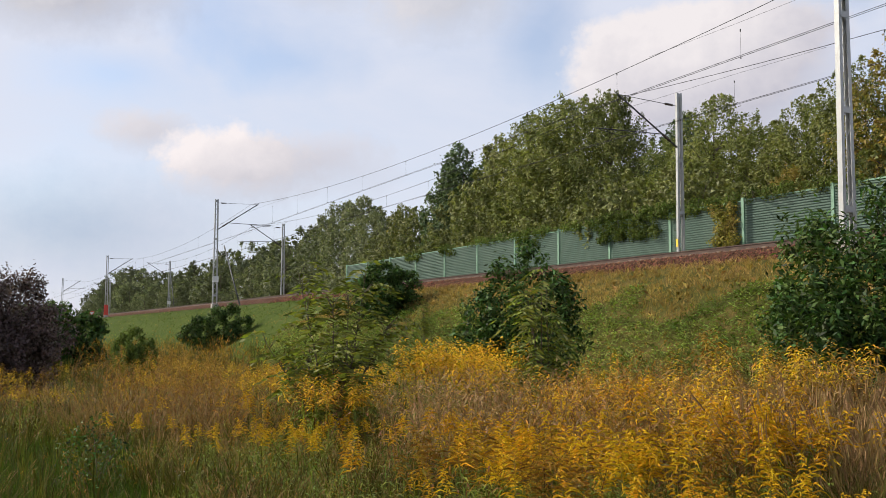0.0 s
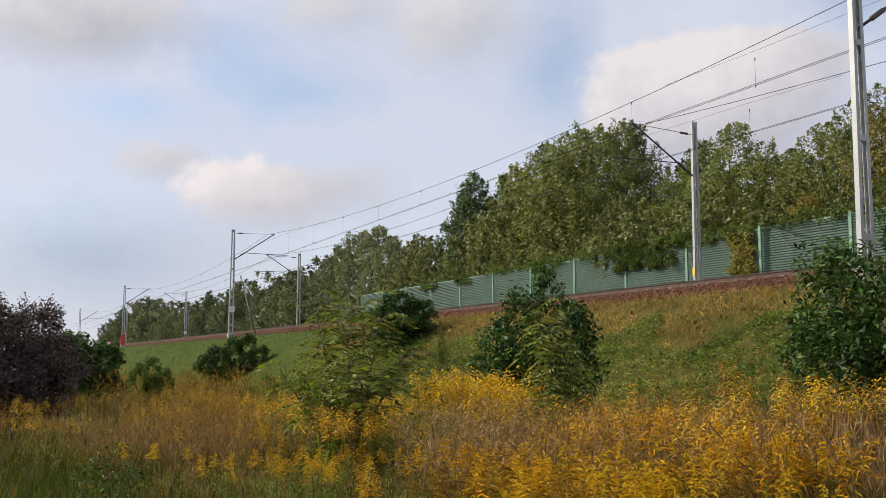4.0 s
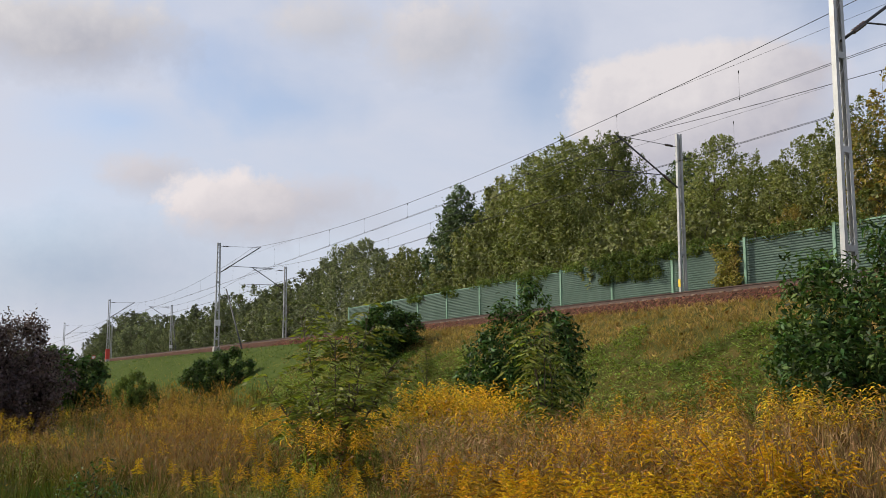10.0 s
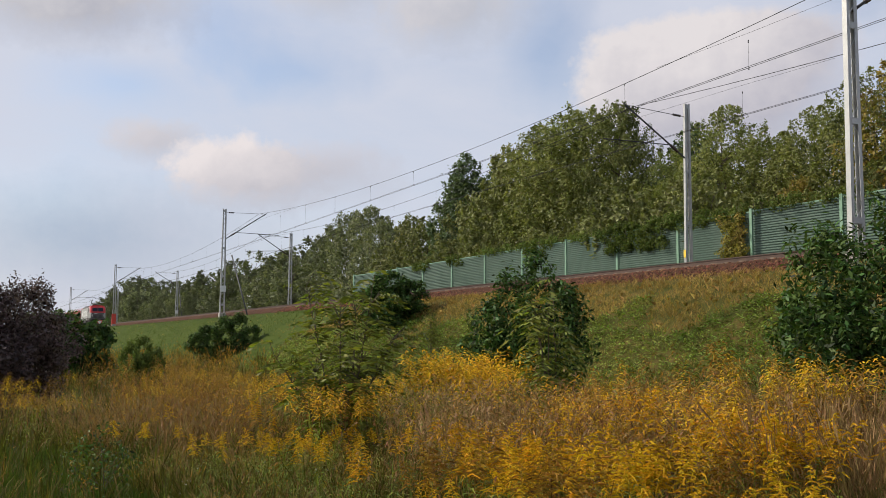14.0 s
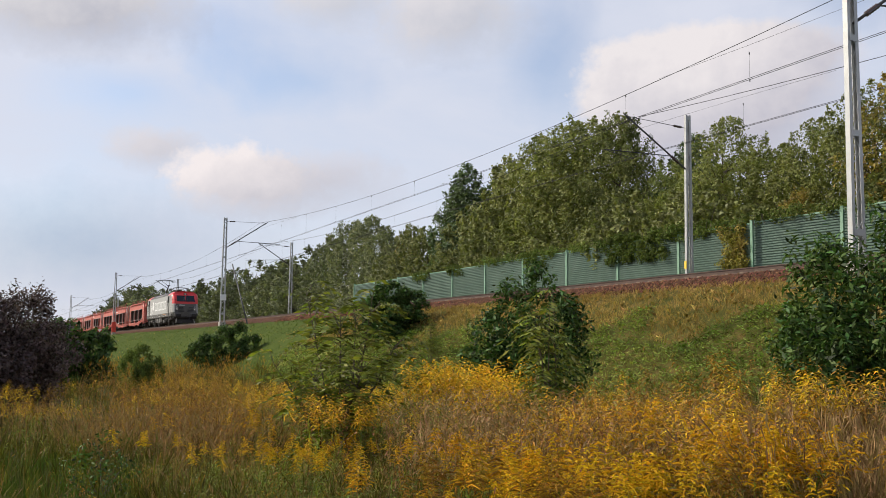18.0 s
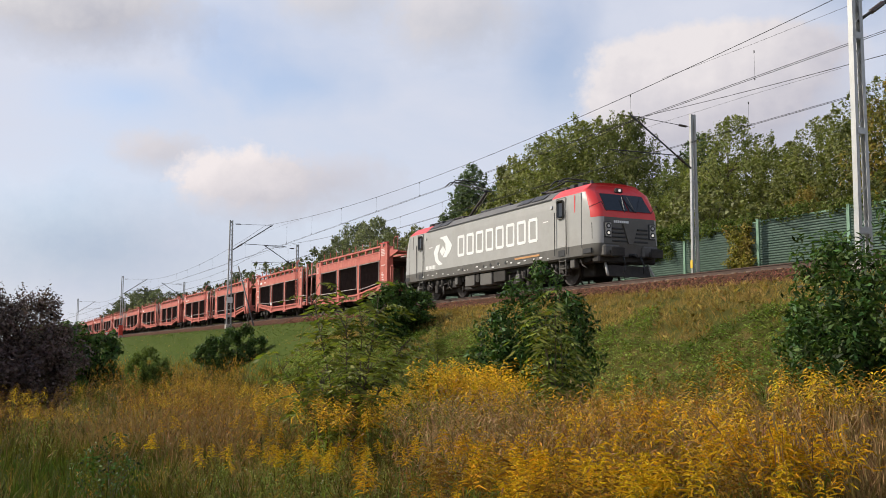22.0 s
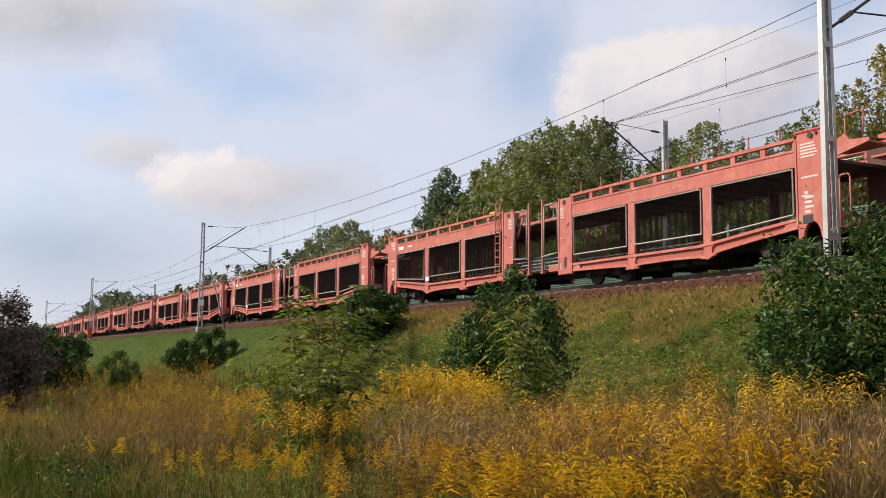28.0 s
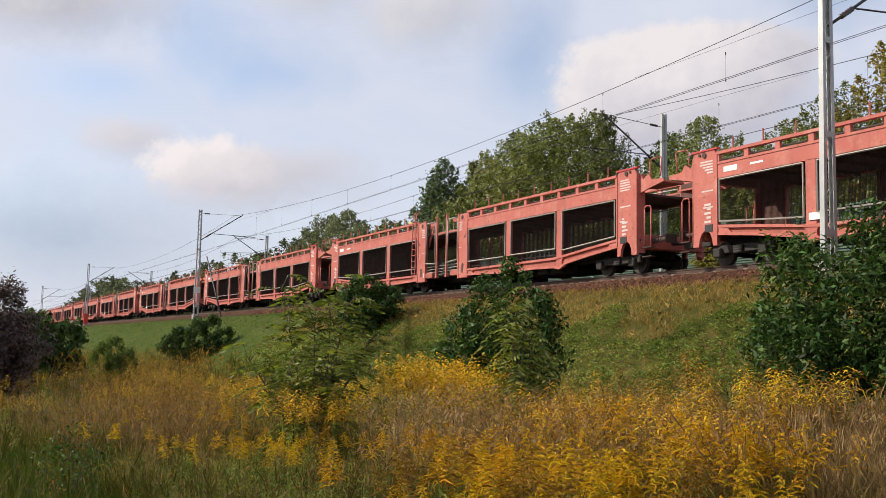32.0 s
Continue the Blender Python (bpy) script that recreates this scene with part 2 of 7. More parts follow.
M_SOIL = material("meadow_soil", [(0.25, (0.036, 0.045, 0.010)), (0.5, (0.055, 0.062, 0.014)), (0.75, (0.075, 0.066, 0.02))], 0.5, 0.95, bump=0.6, bump_scale=14, fine=0.5, spec=0.08)
M_BALLAST = material("ballast_bed", [(0.3, (0.045, 0.022, 0.014)), (0.7, (0.09, 0.044, 0.027))], 1.5, 0.95, bump=0.9, bump_scale=26, fine=0.6, spec=0.08)
M_TURF = material("slope_turf", [(0.25, (0.037, 0.046, 0.008)), (0.5, (0.07, 0.066, 0.014)), (0.75, (0.15, 0.10, 0.034))], 1.1, 0.95, bump=1.0, bump_scale=38, fine=0.9, spec=0.08)
M_TURF_LAWN = material("lawn_turf", [(0.3, (0.038, 0.060, 0.008)), (0.7, (0.068, 0.088, 0.014))], 0.8, 0.95, bump=1.0, bump_scale=30, fine=0.6, spec=0.08)
M_SLEEPER = material("sleeper_stained", two((0.10, 0.065, 0.045), (0.17, 0.12, 0.085)), 2.0, 0.9, bump=0.3)
M_STONE = material("ballast_stone", two((0.085, 0.036, 0.021), (0.16, 0.074, 0.045)), 2.0, 0.9, island=0.8, bump=0.2, bump_scale=40, spec=0.08)
M_RAIL = material("rail_steel", two((0.05, 0.03, 0.022), (0.09, 0.052, 0.038)), 3.0, 0.7, 0.2, bump=0.1)
M_RAILTOP = material("rail_head", two((0.45, 0.44, 0.43), (0.6, 0.6, 0.6)), 4.0, 0.25, 0.9, bump=0.03)
M_CONCRETE = material("sleeper_concrete", two((0.28, 0.25, 0.22), (0.4, 0.37, 0.33)), 2.0, 0.9, bump=0.3)
M_GALV = material("galvanised_steel", two((0.34, 0.35, 0.35), (0.47, 0.47, 0.46)), 1.2, 0.5, 0.35, bump=0.05, fine=0.1, stain=((0.30, 0.24, 0.18), 0.35, 2.5))
M_WIRE = material("wire_copper", two((0.012, 0.012, 0.012), (0.025, 0.024, 0.022)), 2.0, 0.9, 0.0, bump=0.0)
M_ARM = material("arm_steel", two((0.035, 0.035, 0.038), (0.07, 0.07, 0.07)), 2.0, 0.6, 0.2, bump=0.05)
M_INSUL = material("insulator_brown", two((0.05, 0.035, 0.03), (0.09, 0.06, 0.05)), 4.0, 0.25, bump=0.0)
M_REDPAINT = material("red_band_paint", two((0.55, 0.05, 0.03), (0.68, 0.08, 0.05)), 3.0, 0.6, fine=0.15)
M_YELLOWPAINT = material("yellow_band_paint", two((0.7, 0.45, 0.03), (0.8, 0.55, 0.05)), 3.0, 0.6, fine=0.15)
M_SIGN = material("white_enamel", two((0.72, 0.72, 0.70), (0.82, 0.82, 0.80)), 2.0, 0.5, fine=0.08, bump=0.0)
M_PANEL = panel_material()
M_POST = material("barrier_post_green", two((0.15, 0.27, 0.18), (0.20, 0.33, 0.23)), 1.0, 0.5, bump=0.03, fine=0.1)
M_PLINTH = material("barrier_plinth", two((0.40, 0.39, 0.36), (0.55, 0.53, 0.5)), 1.4, 0.9, bump=0.25)
M_BARK = material("bark", two((0.06, 0.045, 0.035), (0.13, 0.10, 0.075)), 3.0, 0.95, bump=0.6)


def leaf_mat(name, a, b, thr=0.3, isl=0.42, rough=0.7, spec=0.12):
    return material(name, two(a, b), 0.35, rough, bump=0.0, fine=0.1, island=isl, obj=0.16, through=thr, spec=spec)


M_LEAF = leaf_mat("leaf_green", (0.115, 0.138, 0.04), (0.242, 0.25, 0.078), 0.28, 0.45, 0.55, 0.25)
M_LEAF_DARK = leaf_mat("leaf_dark", (0.03, 0.064, 0.015), (0.088, 0.138, 0.032), 0.2, 0.8, 0.55, 0.18)
M_LEAF_POPLAR = leaf_mat("leaf_dark_grey_green", (0.07, 0.108, 0.05), (0.155, 0.195, 0.09), 0.25, 0.55, 0.5, 0.3)
M_LEAF_OLIVE = leaf_mat("leaf_olive", (0.135, 0.15, 0.05), (0.235, 0.238, 0.088), 0.28, 0.4, 0.55, 0.25)
M_LEAF_FAR = leaf_mat("leaf_far_wood", (0.08, 0.096, 0.055), (0.145, 0.152, 0.09), 0.3, 0.35)
M_LEAF_YELLOW = leaf_mat("leaf_turning", (0.17, 0.15, 0.04), (0.34, 0.24, 0.055), 0.36, 0.5, 0.5, 0.3)
M_LEAF_GREY = leaf_mat("leaf_willow", (0.13, 0.148, 0.082), (0.205, 0.212, 0.122), 0.36, 0.5, 0.55, 0.25)
M_LEAF_PURPLE = leaf_mat("leaf_purple", (0.075, 0.048, 0.045), (0.188, 0.131, 0.116), 0.15, 0.7, 0.55, 0.3)
M_LEAF_WALNUT = leaf_mat("leaf_walnut", (0.080, 0.104, 0.016), (0.232, 0.232, 0.044), 0.35, 0.6, 0.55, 0.2)
M_IVY = leaf_mat("leaf_vine", (0.07, 0.10, 0.022), (0.15, 0.178, 0.045), 0.28, 0.55)
M_IVY_RED = leaf_mat("leaf_vine_turning", (0.20, 0.22, 0.05), (0.38, 0.25, 0.08), 0.3, 0.55)
M_GRASS = leaf_mat("grass_green", (0.062, 0.066, 0.011), (0.129, 0.115, 0.024), 0.25, 0.6)
M_SLOPE = leaf_mat("slope_grass", (0.088, 0.142, 0.028), (0.215, 0.262, 0.062), 0.3, 0.7, 0.8, 0.06)
M_LAWN = leaf_mat("lawn_grass", (0.045, 0.08, 0.011), (0.088, 0.122, 0.02), 0.22, 0.45, 0.8, 0.04)
M_STRAW = leaf_mat("crest_straw", (0.30, 0.205, 0.062), (0.54, 0.375, 0.13), 0.25, 0.6, 0.8, 0.06)
M_GRASS_DRY = leaf_mat("grass_dry", (0.200, 0.124, 0.054), (0.368, 0.240, 0.116), 0.25, 0.6)
M_GRASS_RUST = leaf_mat("grass_rust", (0.127, 0.068, 0.025), (0.254, 0.144, 0.054), 0.25, 0.65)
M_HERB = leaf_mat("goldenrod_leaf", (0.080, 0.120, 0.016), (0.200, 0.228, 0.038), 0.3, 0.6, 0.6, 0.15)
M_HERB_PALE = leaf_mat("goldenrod_yellowing_leaf", (0.126, 0.128, 0.022), (0.235, 0.208, 0.044), 0.3, 0.5, 0.6, 0.15)
M_PETAL = leaf_mat("white_petal", (0.62, 0.62, 0.56), (0.78, 0.78, 0.72), 0.2, 0.2)
M_GOLD = leaf_mat("goldenrod_flower", (0.378, 0.213, 0.010), (0.636, 0.394, 0.024), 0.3, 0.5)
M_OCHRE = leaf_mat("goldenrod_faded", (0.241, 0.127, 0.018), (0.396, 0.226, 0.034), 0.25, 0.5)
M_SEED = leaf_mat("seed_head", (0.228, 0.144, 0.060), (0.361, 0.239, 0.112), 0.2, 0.45)
M_WAGON = wagon_paint()
M_WAGON_DARK = material("wagon_grime", two((0.05, 0.035, 0.03), (0.10, 0.06, 0.05)), 1.5, 0.9, bump=0.2)
M_WAGON_RAIL = material("wagon_guide_rail", two((0.27, 0.235, 0.21), (0.38, 0.33, 0.30)), 2.0, 0.6, 0.2, bump=0.05)
M_DECK = material("wagon_deck", two((0.06, 0.035, 0.03), (0.11, 0.06, 0.05)), 1.0, 0.85, bump=0.2)
M_UNDER = material("running_gear", two((0.018, 0.016, 0.015), (0.045, 0.039, 0.033)), 2.5, 0.85, bump=0.25)
M_GREYPAINT = material("loco_light_grey", two((0.33, 0.325, 0.307), (0.39, 0.38, 0.36)), 0.5, 0.45, bump=0.02, fine=0.08, stain=((0.27, 0.25, 0.215), 0.45, 0.8))
M_SKIRT = material("loco_dark_grey", two((0.085, 0.08, 0.072), (0.13, 0.122, 0.108)), 0.8, 0.55, bump=0.03, fine=0.16, stain=((0.075, 0.058, 0.042), 0.65, 1.4))
M_ROOF = material("loco_roof_grey", two((0.095, 0.092, 0.088), (0.15, 0.145, 0.137)), 0.8, 0.6, bump=0.03, fine=0.16, stain=((0.08, 0.065, 0.05), 0.6, 1.5))
M_RED = material("loco_red", two((0.62, 0.035, 0.035), (0.70, 0.05, 0.05)), 0.6, 0.4, bump=0.0, fine=0.05)
M_BLACK = material("black_trim", two((0.012, 0.012, 0.013), (0.03, 0.03, 0.03)), 2.0, 0.5, bump=0.05)
M_WHITE = material("white_marking", two((0.74, 0.74, 0.72), (0.82, 0.82, 0.80)), 1.5, 0.5, bump=0.0, fine=0.06)
M_OCHREBOX = material("orange_plate", two((0.45, 0.22, 0.08), (0.52, 0.27, 0.1)), 2.0, 0.6)
M_GLASS = glass_material("dark_glazing", (0.012, 0.016, 0.02))
M_LAMPGLASS = glass_material("lamp_lens", (0.5, 0.5, 0.5))
M_LAMPGLOW = lamp_material("lamp_glow", (1.0, 0.96, 0.85), 0.7)
M_WHEEL = material("wheel_steel", two((0.025, 0.022, 0.019), (0.06, 0.05, 0.042)), 3.0, 0.7, 0.2, bump=0.1)


# ---- mesh helpers ----
def mesh_of(name, bm, mats):
    me = bpy.data.meshes.new(name)
    bm.to_mesh(me)
    bm.free()
    for m in (mats if isinstance(mats, (list, tuple)) else [mats]):
        me.materials.append(m)
    return me


def part(name, bm, mats, parent=None, label=""):
    ob = new(name, mesh_of(name, bm, mats))
    if parent is not None:
        ob.parent = parent
    if label:
        tagged(ob, label)
    return ob


def share(name, me, parent, m, label=""):
    ob = new(name, me)
    ob.parent = parent
    ob.matrix_local = m
    if label:
        tagged(ob, label)
    return ob


def empty(name, x, y, z, rz=0):
    ob = new(name)
    ob.empty_display_size = 0.2
    ob.matrix_world = pose(x, y, z, 0, 0, rz)
    return ob


def box(bm, x0, x1, y0, y1, z0, z1, bevel=0.0, mat=0):
    vs = [bm.verts.new((x, y, z)) for x in (x0, x1) for y in (y0, y1) for z in (z0, z1)]
    fs = [bm.faces.new([vs[i] for i in f]) for f in ((0, 1, 3, 2), (4, 6, 7, 5), (0, 4, 5, 1), (2, 3, 7, 6), (0, 2, 6, 4), (1, 5, 7, 3))]
    for f in fs:
        f.material_index = mat
    if bevel:
        es = {e for f in fs for e in f.edges}
        bmesh.ops.bevel(bm, geom=list(es), offset=bevel, segments=1, affect="EDGES", material=-1)


def tube(bm, a, b, r, n=6, r2=None, mat=0, caps=True):
    a, b = Vector(a), Vector(b)
    d = (b - a).normalized()
    u = d.orthogonal().normalized()
    v = d.cross(u)
    r2 = r if r2 is None else r2
    A = [bm.verts.new(a + (u * math.cos(t) + v * math.sin(t)) * r) for t in (2 * math.pi * i / n for i in range(n))]
    B = [bm.verts.new(b + (u * math.cos(t) + v * math.sin(t)) * r2) for t in (2 * math.pi * i / n for i in range(n))]
    for i in range(n):
        f = bm.faces.new((A[i], A[(i + 1) % n], B[(i + 1) % n], B[i]))
        f.smooth, f.material_index = n > 5, mat
    if caps:
        bm.faces.new(A[::-1]).material_index = mat
        bm.faces.new(B).material_index = mat


def path_tube(bm, pts, r, n=6, mat=0):
    for a, b in zip(pts, pts[1:]):
        tube(bm, a, b, r, n, mat=mat)


def prism(bm, outline, y0, y1, mat=0):
    """An outline of (x, z) points, extruded along y."""
    A = [bm.verts.new((x, y0, z)) for x, z in outline]
    B = [bm.verts.new((x, y1, z)) for x, z in outline]
    n = len(A)
    for i in range(n):
        bm.faces.new((A[i], A[(i + 1) % n], B[(i + 1) % n], B[i])).material_index = mat
    bm.faces.new(A[::-1]).material_index = mat
    bm.faces.new(B).material_index = mat


def spun(bm, a, b, radii, n=8):
    """One closed skin turned about the line from a to b, with the given radii along it."""
    a, b = Vector(a), Vector(b)
    d = (b - a).normalized()
    u = d.orthogonal().normalized()
    v = d.cross(u)
    rings = []
    for i, r in enumerate(radii):
        c = a.lerp(b, i / (len(radii) - 1))
        rings.append([bm.verts.new(c + (u * math.cos(t) + v * math.sin(t)) * r) for t in (2 * math.pi * k / n for k in range(n))])
    for p, q in zip(rings, rings[1:]):
        for k in range(n):
            bm.faces.new((p[k], p[(k + 1) % n], q[(k + 1) % n], q[k])).smooth = True
    bm.faces.new(rings[0][::-1])
    bm.faces.new(rings[-1])


def rail_z(x):
    return RAIL_Z + GRADE * (x + 20)


def soup(name, verts, faces, mats, idx=None, label="", category="", kind="", smooth=False):
    """One mesh object from arrays of points and faces of one size."""
    me = bpy.data.meshes.new(name)
    verts, faces = np.asarray(verts, np.float32), np.asarray(faces, np.int32)
    k = faces.shape[1]
    me.vertices.add(len(verts))
    me.vertices.foreach_set("co", verts.ravel())
    me.loops.add(faces.size)
    me.loops.foreach_set("vertex_index", faces.ravel())
    me.polygons.add(len(faces))
    me.polygons.foreach_set("loop_start", np.arange(0, faces.size, k, dtype=np.int32))
    if idx is not None:
        me.polygons.foreach_set("material_index", np.asarray(idx, np.int32))
    me.update(calc_edges=True)
    me.validate()
    for m in (mats if isinstance(mats, (list, tuple)) else [mats]):
        me.materials.append(m)
    ob = new(name, me)
    if label or kind:
        tagged(ob, label, category, "", kind)
    return ob


# ---- ground, embankment, track bed ----
def ground_z(x, y):
    """Height of meadow, embankment slope and the land behind it."""
    lift = GRADE * (max(x, -330.0) + 20)
    low = -0.011 * min(60.0, max(0.0, -x - 8.0))
    n = low * (1 if y < 30 else 0) + noise.noise((x * 0.11, y * 0.11, 0.3)) * 0.14 + noise.noise((x * 0.6, y * 0.6, 4.0)) * 0.035
    crest = RAIL_Z - 0.74 + lift
    if y < 11.5:
        return n
    if y < 18.7:
        k = (y - 11.5) / 7.2
        k = k * k * (3 - 2 * k) * 0.35 + k * 0.65
        return k * crest + n * (1 - k)
    if y < 33:
        return crest
    return crest - min(1.0, (y - 33) * 0.1) + n


def lattice(name, xs, ys, mat, label=""):
    vs = [(x, y, ground_z(x, y)) for x in xs for y in ys]
    k = len(ys)
    fs = [(i * k + j, (i + 1) * k + j, (i + 1) * k + j + 1, i * k + j + 1) for i in range(len(xs) - 1) for j in range(k - 1)]
    ob = soup(name, vs, fs, mat, None, label, "ground", "structure")
    for p in ob.data.polygons:
        p.use_smooth = True
    return ob


xs = [-2600, -1600, -1000, -700, -500, -400, -330] + [-330 + 2.0 * i for i in range(1, 130)] + [-70 + 0.7 * i for i in range(129)] + [22, 30, 45, 70, 120, 220, 400, 800, 1600, 2600]
ys = [-2600, -1400, -700, -300, -120, -60, -30, -15] + [-10 + 0.7 * i for i in range(44)] + [21, 23, 25, 27, 29, 31, 33, 35, 38, 43, 50, 60, 80, 120, 200, 400, 800, 1600, 2600]
ground = lattice("ground", xs, ys, [M_SOIL, M_TURF, M_TURF_LAWN], "weedy meadow soil rising into a turfed railway embankment")
for p in ground.data.polygons:
    cx, cy = p.center.x, p.center.y
    if 11.4 + noise.noise((cx * 0.3, cy * 0.3, 2.0)) < cy < 19.5:
        p.material_index = 2 if cx + 9 * noise.noise((cx * 0.2, cy * 0.5, 7.0)) < -47 else 1

# ballast bed with sloped shoulders, in stretches that follow the grade
bm = bmesh.new()
section = [(18.72, -0.99), (19.75, -0.30), (23.6, -0.27), (27.7, -0.30), (28.9, -0.99)]
bed_xs = [-420, -330] + [-300 + 4 * i for i in range(98)] + [100, 140, 260]
rows = []
for i, x in enumerate(bed_xs):
    rows.append([bm.verts.new((x, y + noise.noise((x * 0.7, y, 2)) * 0.05, rail_z(x) + z + noise.noise((x * 0.9, y, 7)) * 0.03)) for y, z in section])
for a, b in zip(rows, rows[1:]):
    for i in range(len(section) - 1):
        bm.faces.new((a[i], b[i], b[i + 1], a[i + 1]))
bed = part("ballast_bed", bm, M_BALLAST)
tagged(bed, "reddish-brown crushed stone ballast bed of a railway", "track bed", "", "structure")


def rail(y):
    bm = bmesh.new()
    prof = [(-0.07, -0.172), (0.07, -0.172), (0.07, -0.16), (0.012, -0.14), (0.012, -0.04), (0.036, -0.032), (0.036, 0.0), (-0.036, 0.0), (-0.036, -0.032), (-0.012, -0.04), (-0.012, -0.14), (-0.07, -0.16)]
    ends = [[bm.verts.new((x, y + a, rail_z(x) + b)) for a, b in prof] for x in (-420, 140)]
    n = len(prof)
    for i in range(n):
        f = bm.faces.new((ends[0][i], ends[1][i], ends[1][(i + 1) % n], ends[0][(i + 1) % n]))
        f.material_index = 1 if i == 6 else 0
    ob = part("rail", bm, [M_RAIL, M_RAILTOP])
    return tagged(ob, "rusty steel rail with a polished head on the track", "rail", "rails of the double track", "structure")


for y0 in (TRACK_Y, TRACK_Y + 4.0):
    rail(y0 - 0.755)
    rail(y0 + 0.755)

sv, sf = [], []
for y0 in (TRACK_Y, TRACK_Y + 4.0):
    for i in range(420):
        x = -230 + i * 0.62
        z = rail_z(x) - 0.17
        b = len(sv)
        sv += [(x + sx * (0.13 if sz < 0 else 0.10), y0 + sy * 1.3, z + (-0.16 if sz < 0 else -0.01)) for sx in (-1, 1) for sy in (-1, 1) for sz in (-1, 1)]
        sf += [(b, b + 1, b + 3, b + 2), (b + 4, b + 6, b + 7, b + 5), (b, b + 4, b + 5, b + 1), (b + 2, b + 3, b + 7, b + 6), (b + 1, b + 5, b + 7, b + 3)]
soup("sleepers", sv, sf, M_SLEEPER, None, "rust-stained concrete sleepers bedded in the ballast", "sleeper", "stuff")

# loose stones on the near shoulder
rng = np.random.default_rng(3)


def stones(count, x0, x1):
    base = np.array([(1, 0, 0), (-1, 0, 0), (0, 1, 0), (0, -1, 0), (0, 0, 1), (0, 0, -1)], float)
    tri = np.array([(0, 2, 4), (2, 1, 4), (1, 3, 4), (3, 0, 4), (2, 0, 5), (1, 2, 5), (3, 1, 5), (0, 3, 5)])
    x = rng.uniform(x0, x1, count)
    k = rng.uniform(0.22, 1.12, count)
    y = 18.66 + np.minimum(k, 1.0) * 1.12 + np.maximum(k - 1, 0) * 3
    z = RAIL_Z + GRADE * (x + 20) - 1.0 + np.clip(k, 0, 1) * 0.69
    size = rng.uniform(0.022, 0.052, count)[:, None, None] * rng.uniform(0.6, 1.3, (count, 6, 1))
    ang = rng.uniform(0, 6.28, count)
    c, s = np.cos(ang), np.sin(ang)
    R = np.zeros((count, 3, 3))
    R[:, 0, 0], R[:, 0, 1], R[:, 1, 0], R[:, 1, 1], R[:, 2, 2] = c, -s, s, c, 1
    v = np.einsum("nij,nkj->nki", R, base[None] * size) + np.stack([x, y, z], 1)[:, None, :]
    f = tri[None] + (np.arange(count) * 6)[:, None, None]
    return v.reshape(-1, 3), f.reshape(-1, 3)


v, f = stones(15000, -66, -2)
soup("ballast_stones", v, f, M_STONE, None, "loose reddish-brown ballast stones on the shoulder", "ballast", "stuff")


# ---- noise barrier ----
BAR_Y = TRACK_Y + 9.4


def barrier():
    top = empty("noise_barrier", -52, BAR_Y, rail_z(-52))
    tagged(top, "green corrugated metal noise barrier behind the railway, partly overgrown", "noise barrier")
    bm = bmesh.new()
    box(bm, -0.075, 0.075, -0.10, 0.10, -0.6, 3.33)
    box(bm, -0.09, 0.09, -0.11, 0.11, 3.33, 3.35)
    post = mesh_of("post", bm, M_POST)
    # one cassette panel: horizontal trapezoid corrugation
    bm = bmesh.new()
    zs, out = [], []
    pitch = 0.111
    z = 0.0
    while z < 3.1:
        for dz, o in ((0.0, -0.05), (0.062, -0.062), (0.064, 0.05), (0.109, 0.05)):
            zs.append(z + dz)
            out.append(o)
        z += pitch
    rowsv = [[bm.verts.new((sx * 2.4, o, zz)) for sx in (-1, 1)] for zz, o in zip(zs, out)]
    for a, b in zip(rowsv, rowsv[1:]):
        bm.faces.new((a[0], a[1], b[1], b[0]))
    box(bm, -2.4, 2.4, 0.06, 0.10, 0.0, zs[-1])
    panel = mesh_of("panel", bm, M_PANEL)
    bm = bmesh.new()
    box(bm, -2.4, 2.4, -0.07, 0.07, -0.7, 0.0)
    plinth = mesh_of("plinth", bm, M_PLINTH)
    bm = bmesh.new()
    box(bm, -2.4, 2.4, -0.07, 0.1, 0.0, 0.06)
    cap = mesh_of("top_rail", bm, M_POST)
    x = -82.1
    while x < 30:
        lx, dz = x + 52, rail_z(x) - rail_z(-52)
        share("post", post, top, pose(lx, 0, dz))
        share("panel", panel, top, pose(lx + 2.5, 0, dz + 0.1))
        share("plinth", plinth, top, pose(lx + 2.5, 0, dz + 0.09))
        share("top_rail", cap, top, pose(lx + 2.5, 0, dz + 3.2))
        x += 4.98
    share("post", post, top, pose(x + 52, 0, rail_z(x) - rail_z(-52)))


barrier()


